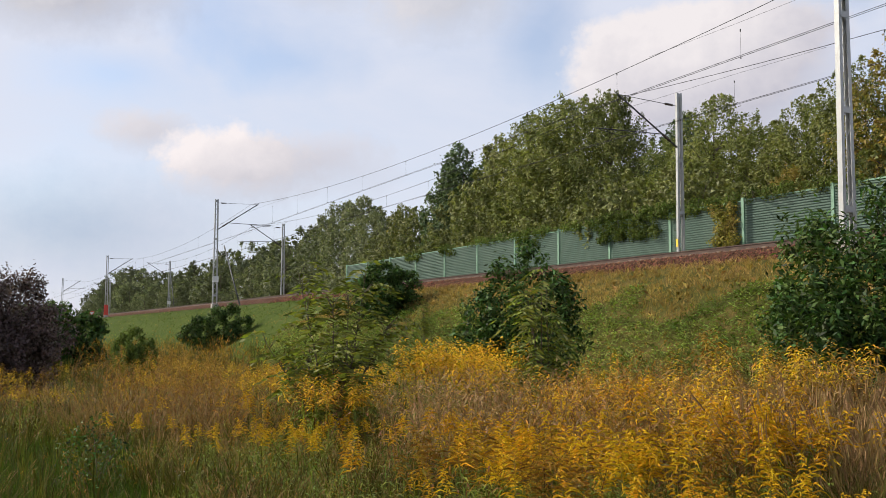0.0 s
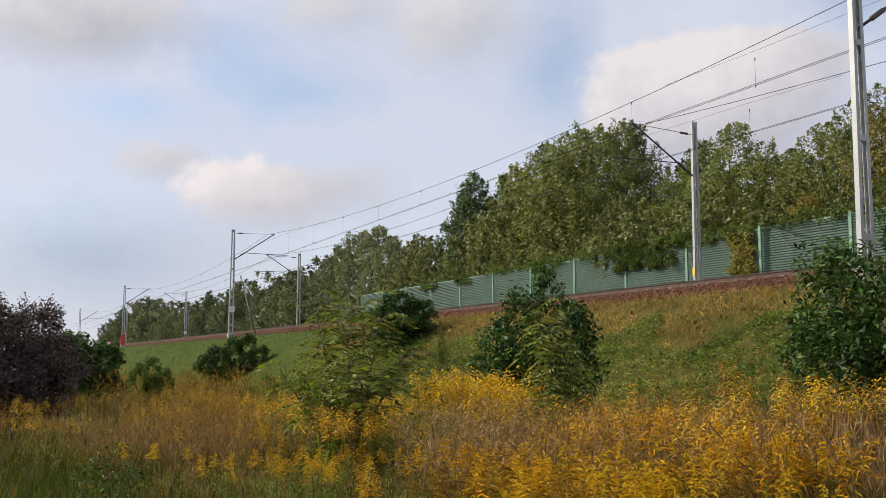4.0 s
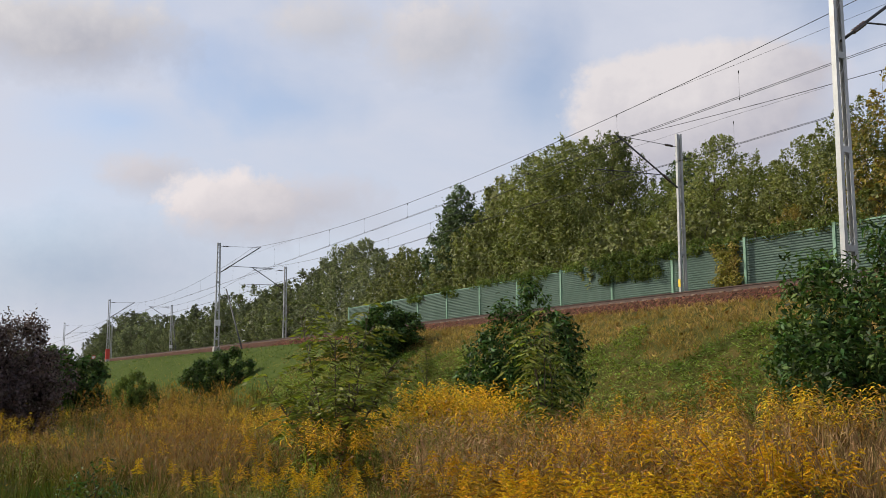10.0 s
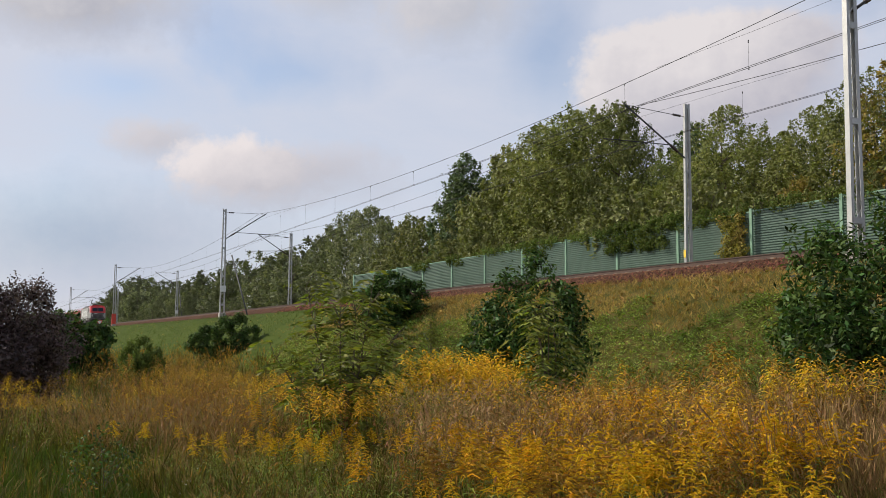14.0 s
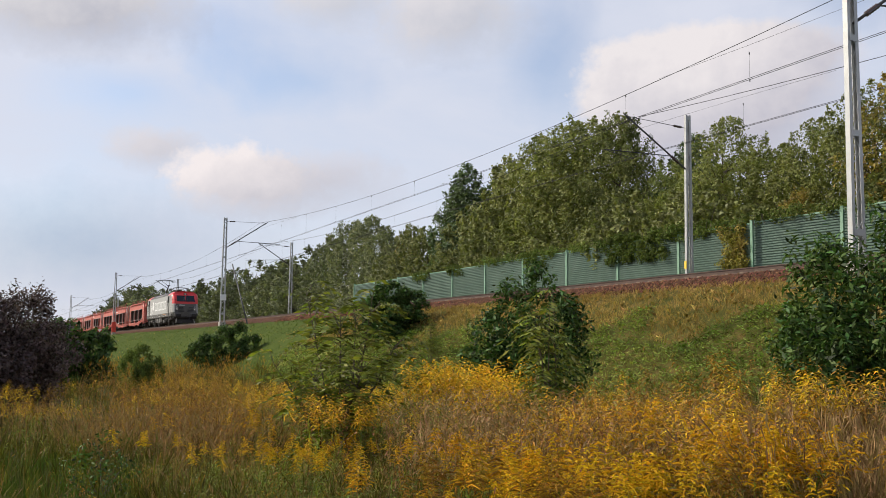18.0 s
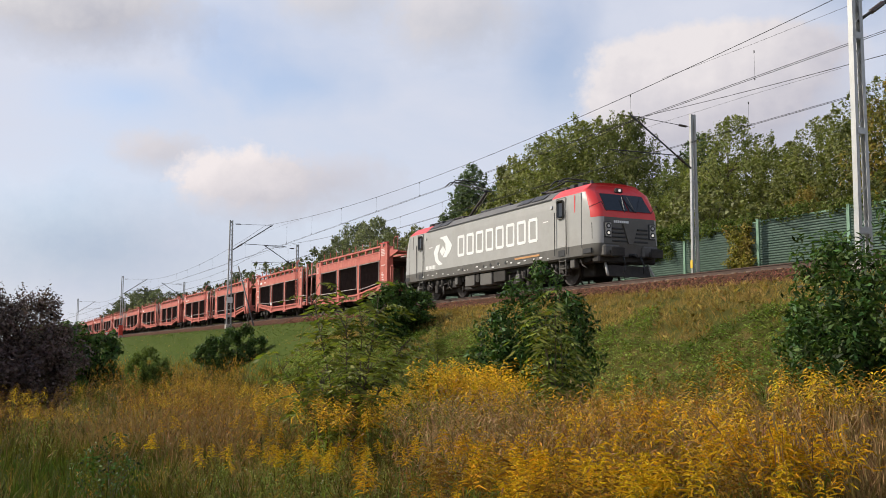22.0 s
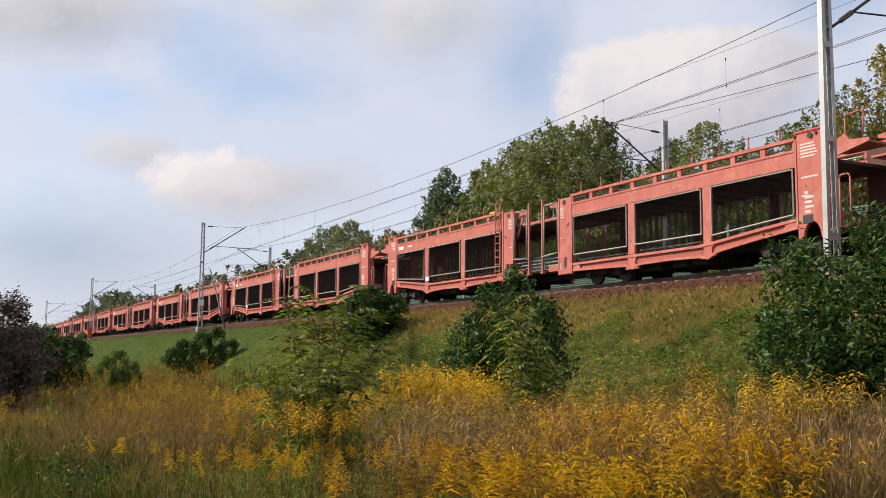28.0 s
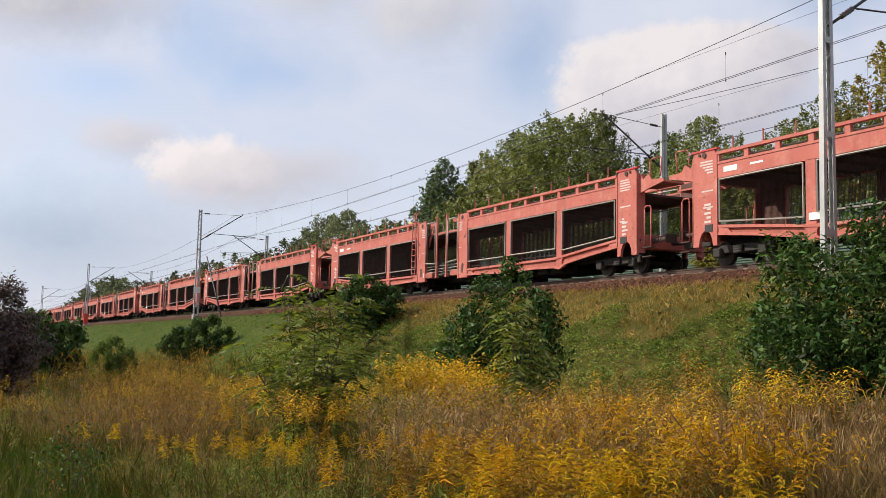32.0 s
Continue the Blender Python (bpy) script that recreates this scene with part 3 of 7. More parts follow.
# ---- overhead line ----
def mast_meshes(height, w0, w1, deep):
    """Two channels joined by battens and lacing; returns a list of (name, mesh)."""
    out = []
    for side in (-1, 1):
        bm, fl = bmesh.new(), 0.10
        for z0, z1, a0, a1 in ((-0.9, height, w0, w1),):
            for dx in (0,):
                vs = []
                for z, w in ((z0, a0), (z1, a1)):
                    x = side * w / 2
                    vs.append([bm.verts.new((x - side * ox, y, z)) for ox, y in ((0, -deep / 2), (0, deep / 2), (fl, deep / 2), (fl, deep / 2 - 0.015), (0.012, deep / 2 - 0.015), (0.012, -deep / 2 + 0.015), (fl, -deep / 2 + 0.015), (fl, -deep / 2))])
                n = 8
                for i in range(n):
                    bm.faces.new((vs[0][i], vs[0][(i + 1) % n], vs[1][(i + 1) % n], vs[1][i]))
                bm.faces.new(vs[1])
        bmesh.ops.recalc_face_normals(bm, faces=bm.faces[:])
        out.append(("channel", mesh_of("channel", bm, M_GALV)))
    for z in (0.65, 3.05, 5.4, height - 0.15):
        w = w0 + (w1 - w0) * z / height
        for y in (-deep / 2 - 0.008, deep / 2):
            bm = bmesh.new()
            box(bm, -w / 2 + 0.06, w / 2 - 0.06, y, y + 0.008, z - 0.08, z + 0.08)
            out.append(("batten", mesh_of("batten", bm, M_GALV)))
    z, s = 0.55, 1
    while z < height - 0.5:
        w = w0 + (w1 - w0) * z / height
        for y in (-deep / 2 + 0.012, deep / 2 - 0.012):
            bm = bmesh.new()
            tube(bm, (-s * w * 0.40, y, z), (s * w * 0.40, y, z + 0.42), 0.011, 4)
            out.append(("lacing_bar", mesh_of("lacing_bar", bm, M_GALV)))
        z += 0.42
        s = -s
    return out


MAST_NEAR = mast_meshes(8.75, 0.46, 0.30, 0.14)
MAST_FAR = mast_meshes(8.5, 0.42, 0.28, 0.13)


def mast(x, near, reach, tip_z, base_z, top_bar, zt, extra=()):
    """A catenary mast with its cantilever; reach: how far the cantilever goes over the track."""
    y = TRACK_Y - 2.95 if near else TRACK_Y + 6.95
    sgn = 1 if near else -1
    top = empty("catenary_mast", x, y, rail_z(x) - 0.35)
    tagged(top, "grey galvanised lattice catenary mast with a cantilever arm", "catenary mast", "catenary masts along the railway")
    lift = 0.35
    for name, me in (MAST_NEAR if near else MAST_FAR):
        share(name, me, top, pose(0, 0, 0, 0, 0, 90))
    bm = bmesh.new()
    box(bm, -0.32, 0.32, -0.26, 0.26, -0.9, -0.05, 0.03)
    part("footing", bm, M_CONCRETE, top)
    bm = bmesh.new()
    tube(bm, (0, sgn * 0.12, base_z + lift), (0, sgn * reach, tip_z + lift), 0.04, 8)
    tube(bm, (0, sgn * (reach - 0.1), tip_z + lift - 0.12), (0, sgn * (reach + 0.12), tip_z + lift + 0.1), 0.03, 6)
    part("diagonal_strut", bm, M_ARM, top)
    bm = bmesh.new()
    tube(bm, (0, sgn * 0.12, top_bar + lift), (0, sgn * (reach - 0.05), tip_z + lift + 0.02), 0.014, 5)
    part("tie_rod", bm, M_ARM, top)
    ribs = [0.03, 0.06, 0.035, 0.06, 0.035, 0.06, 0.035, 0.06, 0.035, 0.06, 0.03]
    tie0, tie1 = Vector((0, sgn * 0.12, top_bar + lift)), Vector((0, sgn * (reach - 0.05), tip_z + lift + 0.02))
    bm = bmesh.new()
    spun(bm, tie0.lerp(tie1, 0.07), tie0.lerp(tie1, 0.21), ribs)
    part("insulator", bm, M_INSUL, top, "brown ribbed insulator")
    foot, tip = Vector((0, sgn * 0.12, base_z + lift)), Vector((0, sgn * reach, tip_z + lift))
    bm = bmesh.new()
    spun(bm, foot.lerp(tip, 0.12), foot.lerp(tip, 0.26), [r * 1.3 for r in ribs])
    part("insulator", bm, M_INSUL, top, "brown ribbed insulator")
    # registration tube and steady arm
    a = Vector((0, sgn * 0.12, base_z + lift)).lerp(Vector((0, sgn * reach, tip_z + lift)), 0.26)
    bm = bmesh.new()
    tube(bm, a, (0, sgn * (reach + 1.25), zt + lift + 0.1), 0.025, 6)
    part("registration_tube", bm, M_ARM, top)
    bm = bmesh.new()
    tube(bm, (0, sgn * (reach + 1.1), zt + lift + 0.06), (0, sgn * 3.0, zt - 0.15 + lift), 0.014, 5)
    part("steady_arm", bm, M_ARM, top)
    for kind in extra:
        bm = bmesh.new()
        if kind == "sign":
            box(bm, 0.12, 0.14, -0.25, 0.25, 1.75, 2.25)
            part("number_board", bm, M_SIGN, top, "white enamel board")
        elif kind == "red":
            box(bm, -0.12, 0.12, -0.29, 0.29, -0.2, 1.45)
            part("marker_band", bm, M_REDPAINT, top, "red painted foot")
        elif kind == "yellow":
            box(bm, -0.075, 0.075, -0.224, -0.214, 1.5, 1.85)
            part("marker_band", bm, M_YELLOWPAINT, top, "yellow band")
        elif kind == "stay":
            tube(bm, (2.9 if near else 1.2, 0, 4.6 if near else 6.3), (8.3 if near else 5.0, 0.1, -0.7), 0.06, 6)
            part("stay", bm, M_ARM, top)
    return top


# x, height of the messenger's support, extras
NEAR_MASTS = [(-16.1, 7.75, ()), (-80.6, 8.15, ("sign", "stay")), (-149.0, 8.0, ("red",)), (-220.0, 7.9, ())]
FAR_MASTS = [(-33.7, 7.7, ("yellow",)), (-93.9, 7.85, ()), (-153.7, 7.8, ("sign", "stay")), (-222.0, 7.7, ())]
for x, hang, ex in NEAR_MASTS:
    mast(x, True, 3.5, hang, hang - 2.3, hang - 0.05, 6.3, ex)
for x, hang, ex in FAR_MASTS:
    mast(x, False, 3.35, hang, hang - 2.05, hang - 0.15, 6.02, ex)


def catenary(y, supports, hangs, contact_z, twin):
    """Messenger wire, contact wire(s) and droppers between supports."""
    wires = empty("overhead_line", supports[0], y, rail_z(supports[0]))
    tagged(wires, "dark copper messenger and contact wires with droppers over the track", "overhead wire", "overhead wires of the railway")
    o = Vector((supports[0], y, rail_z(supports[0])))
    mess, drop, stitch = bmesh.new(), [], []
    for a, b, ha, hb in zip(supports, supports[1:], hangs, hangs[1:]):
        n = 22

        def mz(k):
            return ha + (hb - ha) * k - 4 * 1.15 * k * (1 - k)

        pts = []
        for i in range(n + 1):
            k = i / n
            x = a + (b - a) * k
            pts.append(Vector((x, y, rail_z(x) + mz(k))) - o)
        path_tube(mess, pts, 0.0115, 5)
        span = abs(b - a)
        m = int(span / 6.4)
        for j in range(1, m):
            k = j / m
            x = a + (b - a) * k
            z1 = mz(k)
            if k < 0.16 or k > 0.84:
                z1 -= 0.42
            dbm = bmesh.new()
            tube(dbm, Vector((x, y, rail_z(x) + contact_z)) - o, Vector((x, y, rail_z(x) + z1)) - o, 0.0035, 4)
            tube(dbm, Vector((x, y, rail_z(x) + contact_z - 0.01)) - o, Vector((x, y, rail_z(x) + contact_z + 0.07)) - o, 0.018, 5)
            tube(dbm, Vector((x, y, rail_z(x) + z1 - 0.09)) - o, Vector((x, y, rail_z(x) + z1)) - o, 0.018, 5)
            drop.append(dbm)
        for s0, d, hs, e in ((a, 1, ha, 0.0), (b, -1, hb, 1.0)):
            # stitch wire near each support
            zq = mz(abs(e - 11.0 / span))
            sbm = bmesh.new()
            path_tube(sbm, [Vector((s0, y, rail_z(s0) + hs - 0.55)) - o, Vector((s0 + d * 6.5, y, rail_z(s0) + hs - 0.6)) - o, Vector((s0 + d * 11, y, rail_z(s0) + zq)) - o], 0.005, 4)
            stitch.append(sbm)
    part("messenger_wire", mess, M_WIRE, wires)
    for sbm in stitch:
        part("stitch_wire", sbm, M_WIRE, wires)
    for dy in ((-0.06, 0.06) if twin else (0.0,)):
        bm = bmesh.new()
        ends = []
        for i, s in enumerate(supports):
            zig = 0.25 * (1 if i % 2 else -1)
            ends.append(Vector((s, y + dy + zig, rail_z(s) + contact_z)) - o)
        path_tube(bm, ends, 0.009, 5)
        part("contact_wire", bm, M_WIRE, wires)
    for dbm in drop:
        part("dropper", dbm, M_WIRE, wires)


catenary(TRACK_Y, [-285, -220, -149.0, -80.6, -16.1, 46.0], [7.8, 7.8, 7.9, 8.15, 7.75, 7.75], 6.0, True)
catenary(TRACK_Y + 4.0, [-285, -222, -153.7, -93.9, -33.7, 26.0], [7.7, 7.7, 7.8, 7.85, 7.7, 7.7], 5.85, True)


def warning_triangle(x, y):
    top = empty("track_sign", x, y, ground_z(x, y))
    tagged(top, "small downward triangle sign with a red rim beside the track", "sign")
    bm = bmesh.new()
    tube(bm, (0, 0, -0.2), (0, 0, 0.55), 0.035, 6)
    part("post", bm, M_GALV, top)
    for name, k, dx, mat in (("rim", 1.0, 0.0, M_REDPAINT), ("face", 0.62, 0.022, M_SIGN)):
        bm = bmesh.new()
        A = [bm.verts.new((xx + dx, yy * k, 0.95 + (zz - 0.95) * k)) for xx in (-0.02, 0.02) for yy, zz in ((-0.55, 1.25), (0.55, 1.25), (0.0, 0.4))]
        bm.faces.new(A[:3])
        bm.faces.new(A[3:][::-1])
        for i in range(3):
            bm.faces.new((A[i], A[(i + 1) % 3], A[3 + (i + 1) % 3], A[3 + i]))
        bmesh.ops.recalc_face_normals(bm, faces=bm.faces[:])
        part(name, bm, mat, top)


warning_triangle(-162.0, 18.3)


# ---- car transport wagons ----
def wheel_mesh(r, wide):
    bm = bmesh.new()
    tube(bm, (0, -wide / 2, 0), (0, wide / 2, 0), r, 20)
    tube(bm, (0, wide / 2, 0), (0, wide / 2 + 0.03, 0), r + 0.028, 20)
    tube(bm, (0, -wide / 2 - 0.05, 0), (0, -wide / 2, 0), r * 0.35, 10)
    return mesh_of("wheel", bm, M_WHEEL)


WAGON_WHEEL = wheel_mesh(0.36, 0.11)
LOCO_WHEEL = wheel_mesh(0.61, 0.12)


def wagon():
    top = empty("car_transport_wagon", 0, 0, 0)
    tagged(top, "empty faded red double-deck car transport wagon on the track", "railway wagon", "wagons of the freight train")

    def unit(d, ladder):
        X = lambda *xs: sorted(d * x for x in xs)
        for side in (-1, 1):
            y1, y0 = side * 1.47, side * 1.37
            ya, yb = sorted((y0, y1))
            # outer pillar plate with a wheel arch in its foot
            bm = bmesh.new()
            arch = [(13.22 + 0.30 - 0.30 * math.cos(a), 0.55 + 0.48 * math.sin(a)) for a in np.linspace(0, math.pi, 8)]
            prism(bm, [(d * x, z) for x, z in [(13.05, 0.55)] + arch + [(14.07, 0.55), (14.07, 3.30), (13.95, 3.45), (13.15, 3.45), (13.05, 3.30)]], ya, yb)
            box(bm, *X(13.01, 13.07), ya - 0.02, yb + 0.02, 0.9, 3.3)
            # inner face darkened: the shade inside the wagon is in its colour
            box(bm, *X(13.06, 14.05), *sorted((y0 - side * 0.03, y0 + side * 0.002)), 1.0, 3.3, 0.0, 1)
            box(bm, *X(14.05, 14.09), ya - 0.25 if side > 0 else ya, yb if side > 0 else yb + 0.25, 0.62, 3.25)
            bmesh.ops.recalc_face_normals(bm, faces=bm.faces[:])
            pil = part("end_pillar", bm, [M_WAGON, M_INNER_DARK], top)
            bm = bmesh.new()
            tube(bm, (d * 13.55, y1 - side * 0.06, 3.33), (d * 13.55, y1 + side * 0.03, 3.33), 0.085, 10)
            tube(bm, (d * 13.75, y1 - side * 0.06, 3.36), (d * 13.75, y1 + side * 0.03, 3.36), 0.05, 8)
            part("pulley", bm, M_WAGON_DARK, pil, "dark cable pulley")
            bm = bmesh.new()
            box(bm, *X(13.0, 14.12), min(y1 - side * 0.1, y1 + side * 0.03), max(y1 - side * 0.1, y1 + side * 0.03), 3.45, 3.50)
            part("cap", bm, M_REDCAP, pil, "bright red cap plate")
            rr = random.Random(5 if d > 0 else 6)
            bars = [(13.2, rr.uniform(0.25, 0.6), 3.1 - k * 0.085 if k < 5 else 2.2 - (k - 5) * 0.5, 0.045) for k in range(7)]
            bars += [(13.3, rr.uniform(0.1, 0.32), 1.25 + k * 0.13, 0.07) for k in range(5)]
            for x0, wd, zz, hh in bars:
                bm = bmesh.new()
                box(bm, *X(x0, x0 + wd), *sorted((y1, y1 + side * 0.006)), zz, zz + hh)
                part("stencil_bar", bm, M_MARK, pil)
            bm = bmesh.new()
            box(bm, *X(13.22, 13.55), *sorted((y1, y1 + side * 0.012)), 0.98, 1.2, 0.0)
            part("label_holder", bm, M_BLACK, pil)
            # inner pillar plate
            bm = bmesh.new()
            box(bm, *X(1.65, 2.45), ya, yb, 0.42, 3.28, 0.02)
            box(bm, *X(1.62, 1.70), ya - 0.02, yb + 0.02, 0.42, 3.33)
            box(bm, *X(2.40, 2.50), ya - 0.02, yb + 0.02, 0.42, 3.36)
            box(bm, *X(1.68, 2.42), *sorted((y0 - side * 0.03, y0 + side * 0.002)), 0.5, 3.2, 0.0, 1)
            part("inner_pillar", bm, [M_WAGON, M_INNER_DARK], top)
            bm = bmesh.new()
            tube(bm, (d * 2.0, y1 - side * 0.02, 3.12), (d * 2.0, y1 + side * 0.012, 3.12), 0.1, 10)
            tube(bm, (d * 2.1, y1 - side * 0.02, 1.0), (d * 2.1, y1 + side * 0.012, 1.0), 0.07, 8)
            part("pulley", bm, M_WAGON_DARK, top, "dark round opening in the pillar")
            # upper side beam with a row of slots
            bm = bmesh.new()
            box(bm, *X(2.5, 13.02), ya, yb, 2.55, 3.0)
            box(bm, *X(2.5, 13.02), ya - 0.03, yb + 0.03, 3.27, 3.36)
            box(bm, *X(2.5, 13.02), ya - 0.02, yb + 0.02, 2.97, 3.04)
            n = 9
            for k in range(n + 1):
                xc = 2.5 + 10.52 * k / n
                box(bm, *X(max(2.5, xc - 0.09), min(13.02, xc + 0.09)), ya, yb, 3.0, 3.3)
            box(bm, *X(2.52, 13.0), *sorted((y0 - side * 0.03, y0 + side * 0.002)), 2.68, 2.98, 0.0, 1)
            part("upper_side_beam", bm, [M_WAGON, M_INNER_DARK], top)
            bm = bmesh.new()
            tube(bm, (d * 2.5, y0 - side * 0.1, 3.14), (d * 13.0, y0 - side * 0.1, 3.14), 0.025, 5)
            part("wheel_guide", bm, M_WAGON_RAIL, top, "pale steel guide rail")
            # lower side beam, cranked up over the outer bogie
            bm = bmesh.new()
            low = [(2.45, 0.50), (4.3, 0.46), (5.55, 0.42), (5.95, 0.30), (6.35, 0.42), (7.8, 0.44), (9.2, 0.40), (9.55, 0.33), (9.95, 0.50), (11.5, 0.70), (13.05, 0.86)]
            high = [(13.05, 1.16), (11.5, 1.02), (9.9, 0.86), (9.2, 0.80), (2.45, 0.80)]
            # recessed web between a top and a bottom flange
            # the web's darker red holds grime and the shade of the top flange
            prism(bm, [(d * x, z) for x, z in low + high], *sorted((y0, y0 + side * 0.03)), 1)
            prism(bm, [(d * x, z) for x, z in high[::-1]] + [(d * x, z - 0.085) for x, z in high], ya - 0.01, yb + 0.01)
            prism(bm, [(d * x, z) for x, z in low] + [(d * x, z + 0.085) for x, z in low[::-1]], ya, yb)
            bmesh.ops.recalc_face_normals(bm, faces=bm.faces[:])
            part("lower_side_beam", bm, [M_WAGON, M_WEB], top)
            for xm, zb, zt in ((9.55, 0.36, 0.83), (5.93, 0.32, 0.8), (2.75, 0.50, 0.8), (12.8, 0.86, 1.12)):
                # bracket below each post, flared into the flanges
                bm = bmesh.new()
                prism(bm, [(d * (xm - 0.36), zb), (d * (xm + 0.36), zb + (0.07 if xm > 9 else 0)), (d * (xm + 0.17), zb + 0.16), (d * (xm + 0.17), zt - 0.16), (d * (xm + 0.36), zt), (d * (xm - 0.36), zt), (d * (xm - 0.17), zt - 0.16), (d * (xm - 0.17), zb + 0.16)], ya + 0.012, yb - 0.012 if side < 0 else yb - 0.012)
                bmesh.ops.recalc_face_normals(bm, faces=bm.faces[:])
                part("bracket", bm, M_WAGON, top)
            # mullions and slim window frames
            for xm in (9.55, 5.93):
                bm = bmesh.new()
                box(bm, *X(xm - 0.18, xm + 0.18), ya, yb, 0.8, 2.58, 0.015)
                box(bm, *X(xm - 0.175, xm + 0.175), *sorted((y0 - side * 0.03, y0 + side * 0.002)), 0.82, 2.56, 0.0, 1)
                part("mullion", bm, [M_WAGON, M_INNER_DARK], top)
            for wa, wb, zb in ((12.92, 9.78, 1.25), (9.32, 6.15, 1.12), (5.7, 2.62, 1.1)):
                bm = bmesh.new()
                yy = y1 + side * 0.02
                z2 = zb - (0.22 if wa > 12 else 0.0)
                path_tube(bm, [(d * wa, yy, zb), (d * wa, yy, 2.5), (d * wb, yy, 2.5), (d * wb, yy, z2), (d * wa, yy, zb)], 0.028, 5)
                tube(bm, (d * wa, yy - side * 0.2, zb - 0.2), (d * wb, yy - side * 0.2, z2 - 0.18), 0.03, 5)
                part("window_frame", bm, M_WAGON_RAIL, top, "pale worn steel frame")
                # upright strands of the safety mesh: open when seen square on, closed along the train
                bm = bmesh.new()
                n = int(abs(wa - wb) / 0.042)
                for k in range(n + 1):
                    x = d * (wa + (wb - wa) * k / n)
                    zl = zb + (z2 - zb) * k / n
                    bm.faces.new([bm.verts.new(v) for v in ((x, y0, zl - 0.3), (x, y0 + side * 0.017, zl - 0.3), (x, y0 + side * 0.017, 2.54), (x, y0, 2.54))])
                for zz in (1.3, 1.6, 1.9, 2.2):
                    bm.faces.new([bm.verts.new(v) for v in ((d * wa, y0, zz), (d * wb, y0, zz), (d * wb, y0 + side * 0.012, zz + 0.004), (d * wa, y0 + side * 0.012, zz + 0.004))])
                tagged(part("wire_mesh", bm, M_NET, top), "fine dark wire mesh in the side opening", kind="stuff")
            # stanchions with a cable along the upper deck
            for k in range(9):
                x = 3.0 + k * 1.18
                bm = bmesh.new()
                tube(bm, (d * x, side * 1.40, 3.34), (d * x, side * 1.40, 3.74), 0.025, 5)
                box(bm, *X(x - 0.03, x + 0.03), *sorted((side * 1.37, side * 1.44)), 3.34, 3.42)
                part("stanchion", bm, M_WAGON if side < 0 else M_WAGON_RAIL, top)
            bm = bmesh.new()
            tube(bm, (d * 2.6, side * 1.40, 3.70), (d * 13.0, side * 1.40, 3.70), 0.010, 4)
            part("cable", bm, M_WIRE, top, "thin steel cable")
        # decks
        bm = bmesh.new()
        box(bm, *X(1.4, 13.9), -1.36, 1.36, 2.60, 2.68)
        deck = part("upper_deck", bm, M_DECK, top, "grimy dark upper deck")
        bm = bmesh.new()
        box(bm, -0.04, 0.04, -1.34, 1.34, 2.5, 2.6)
        rib = mesh_of("deck_rib", bm, M_DECK)
        for k in range(11):
            share("deck_rib", rib, deck, pose(d * (2.3 + k), 0, 0))
        bm = bmesh.new()
        prism(bm, [(d * x, z) for x, z in [(1.4, 0.66), (9.4, 0.66), (13.0, 1.0), (14.1, 1.0), (14.1, 1.08), (12.9, 1.08), (9.4, 0.74), (1.4, 0.74)]], -1.36, 1.36)
        bmesh.ops.recalc_face_normals(bm, faces=bm.faces[:])
        part("lower_deck", bm, M_DECK, top, "grimy dark lower deck")
        bm = bmesh.new()
        for sy in (-1, 1):
            for x0, x1, z0, z1 in ((2.6, 9.3, 0.30, 0.62), (9.3, 13.6, 0.55, 0.85)):
                box(bm, *X(x0, x1), sy * 0.5 - 0.08, sy * 0.5 + 0.08, z0, z1)
        for x in (6.2, 7.4, 8.3):
            box(bm, *X(x, x + 0.7), -1.0, 1.0, 0.28, 0.52, 0.03)
        part("underframe", bm, M_UNDER, top)
        # short coupling between the halves: post, pale guard frame, gusset plate, step
        for sy in (-1, 1):
            bm = bmesh.new()
            box(bm, *X(0.44, 0.53), *sorted((sy * 1.40, sy * 1.48)), 0.62, 3.42, 0.01)
            box(bm, *X(0.40, 0.57), *sorted((sy * 1.36, sy * 1.49)), 0.56, 0.64)
            part("coupling_post", bm, M_WAGON, top)
            bm = bmesh.new()
            yy = sy * 1.47
            path_tube(bm, [(d * 1.56, yy, 1.30), (d * 1.56, yy, 3.12), (d * 1.48, yy, 3.18), (d * 0.70, yy, 3.18), (d * 0.62, yy, 3.12), (d * 0.62, yy, 1.22), (d * 1.6, yy, 1.28)], 0.032, 6)
            tube(bm, (d * 0.44, yy, 1.2), (d * 1.66, yy, 1.29), 0.03, 6)
            part("coupling_guard", bm, M_WAGON_RAIL, top, "pale worn tubular guard frame")
            bm = bmesh.new()
            prism(bm, [(d * 1.64, 3.2), (d * 0.75, 3.2), (d * 0.75, 3.08), (d * 1.12, 3.02), (d * 1.64, 2.1)], *sorted((sy * 1.24, sy * 1.28)))
            prism(bm, [(d * 1.64, 2.95), (d * 1.30, 2.93), (d * 1.64, 2.38)], *sorted((sy * 1.285, sy * 1.30)), 1)
            bmesh.ops.recalc_face_normals(bm, faces=bm.faces[:])
            part("gusset_plate", bm, [M_WAGON, M_INNER_DARK], top)
            bm = bmesh.new()
            box(bm, *X(0.9, 1.62), *sorted((sy * 1.12, sy * 1.46)), 0.58, 0.82, 0.015)
            part("side_step", bm, M_WEB, top, "rusty step below the guard frame")
            # marks and openings of the inner pillar
            yo = sorted((sy * 1.471, sy * 1.477))
            bm = bmesh.new()
            prism(bm, [(d * 2.3, 2.22), (d * 2.12, 2.16), (d * 2.3, 2.36)], *yo)
            bmesh.ops.recalc_face_normals(bm, faces=bm.faces[:])
            part("pointer_mark", bm, M_BLACK, top, "black triangular mark")
            bm = bmesh.new()
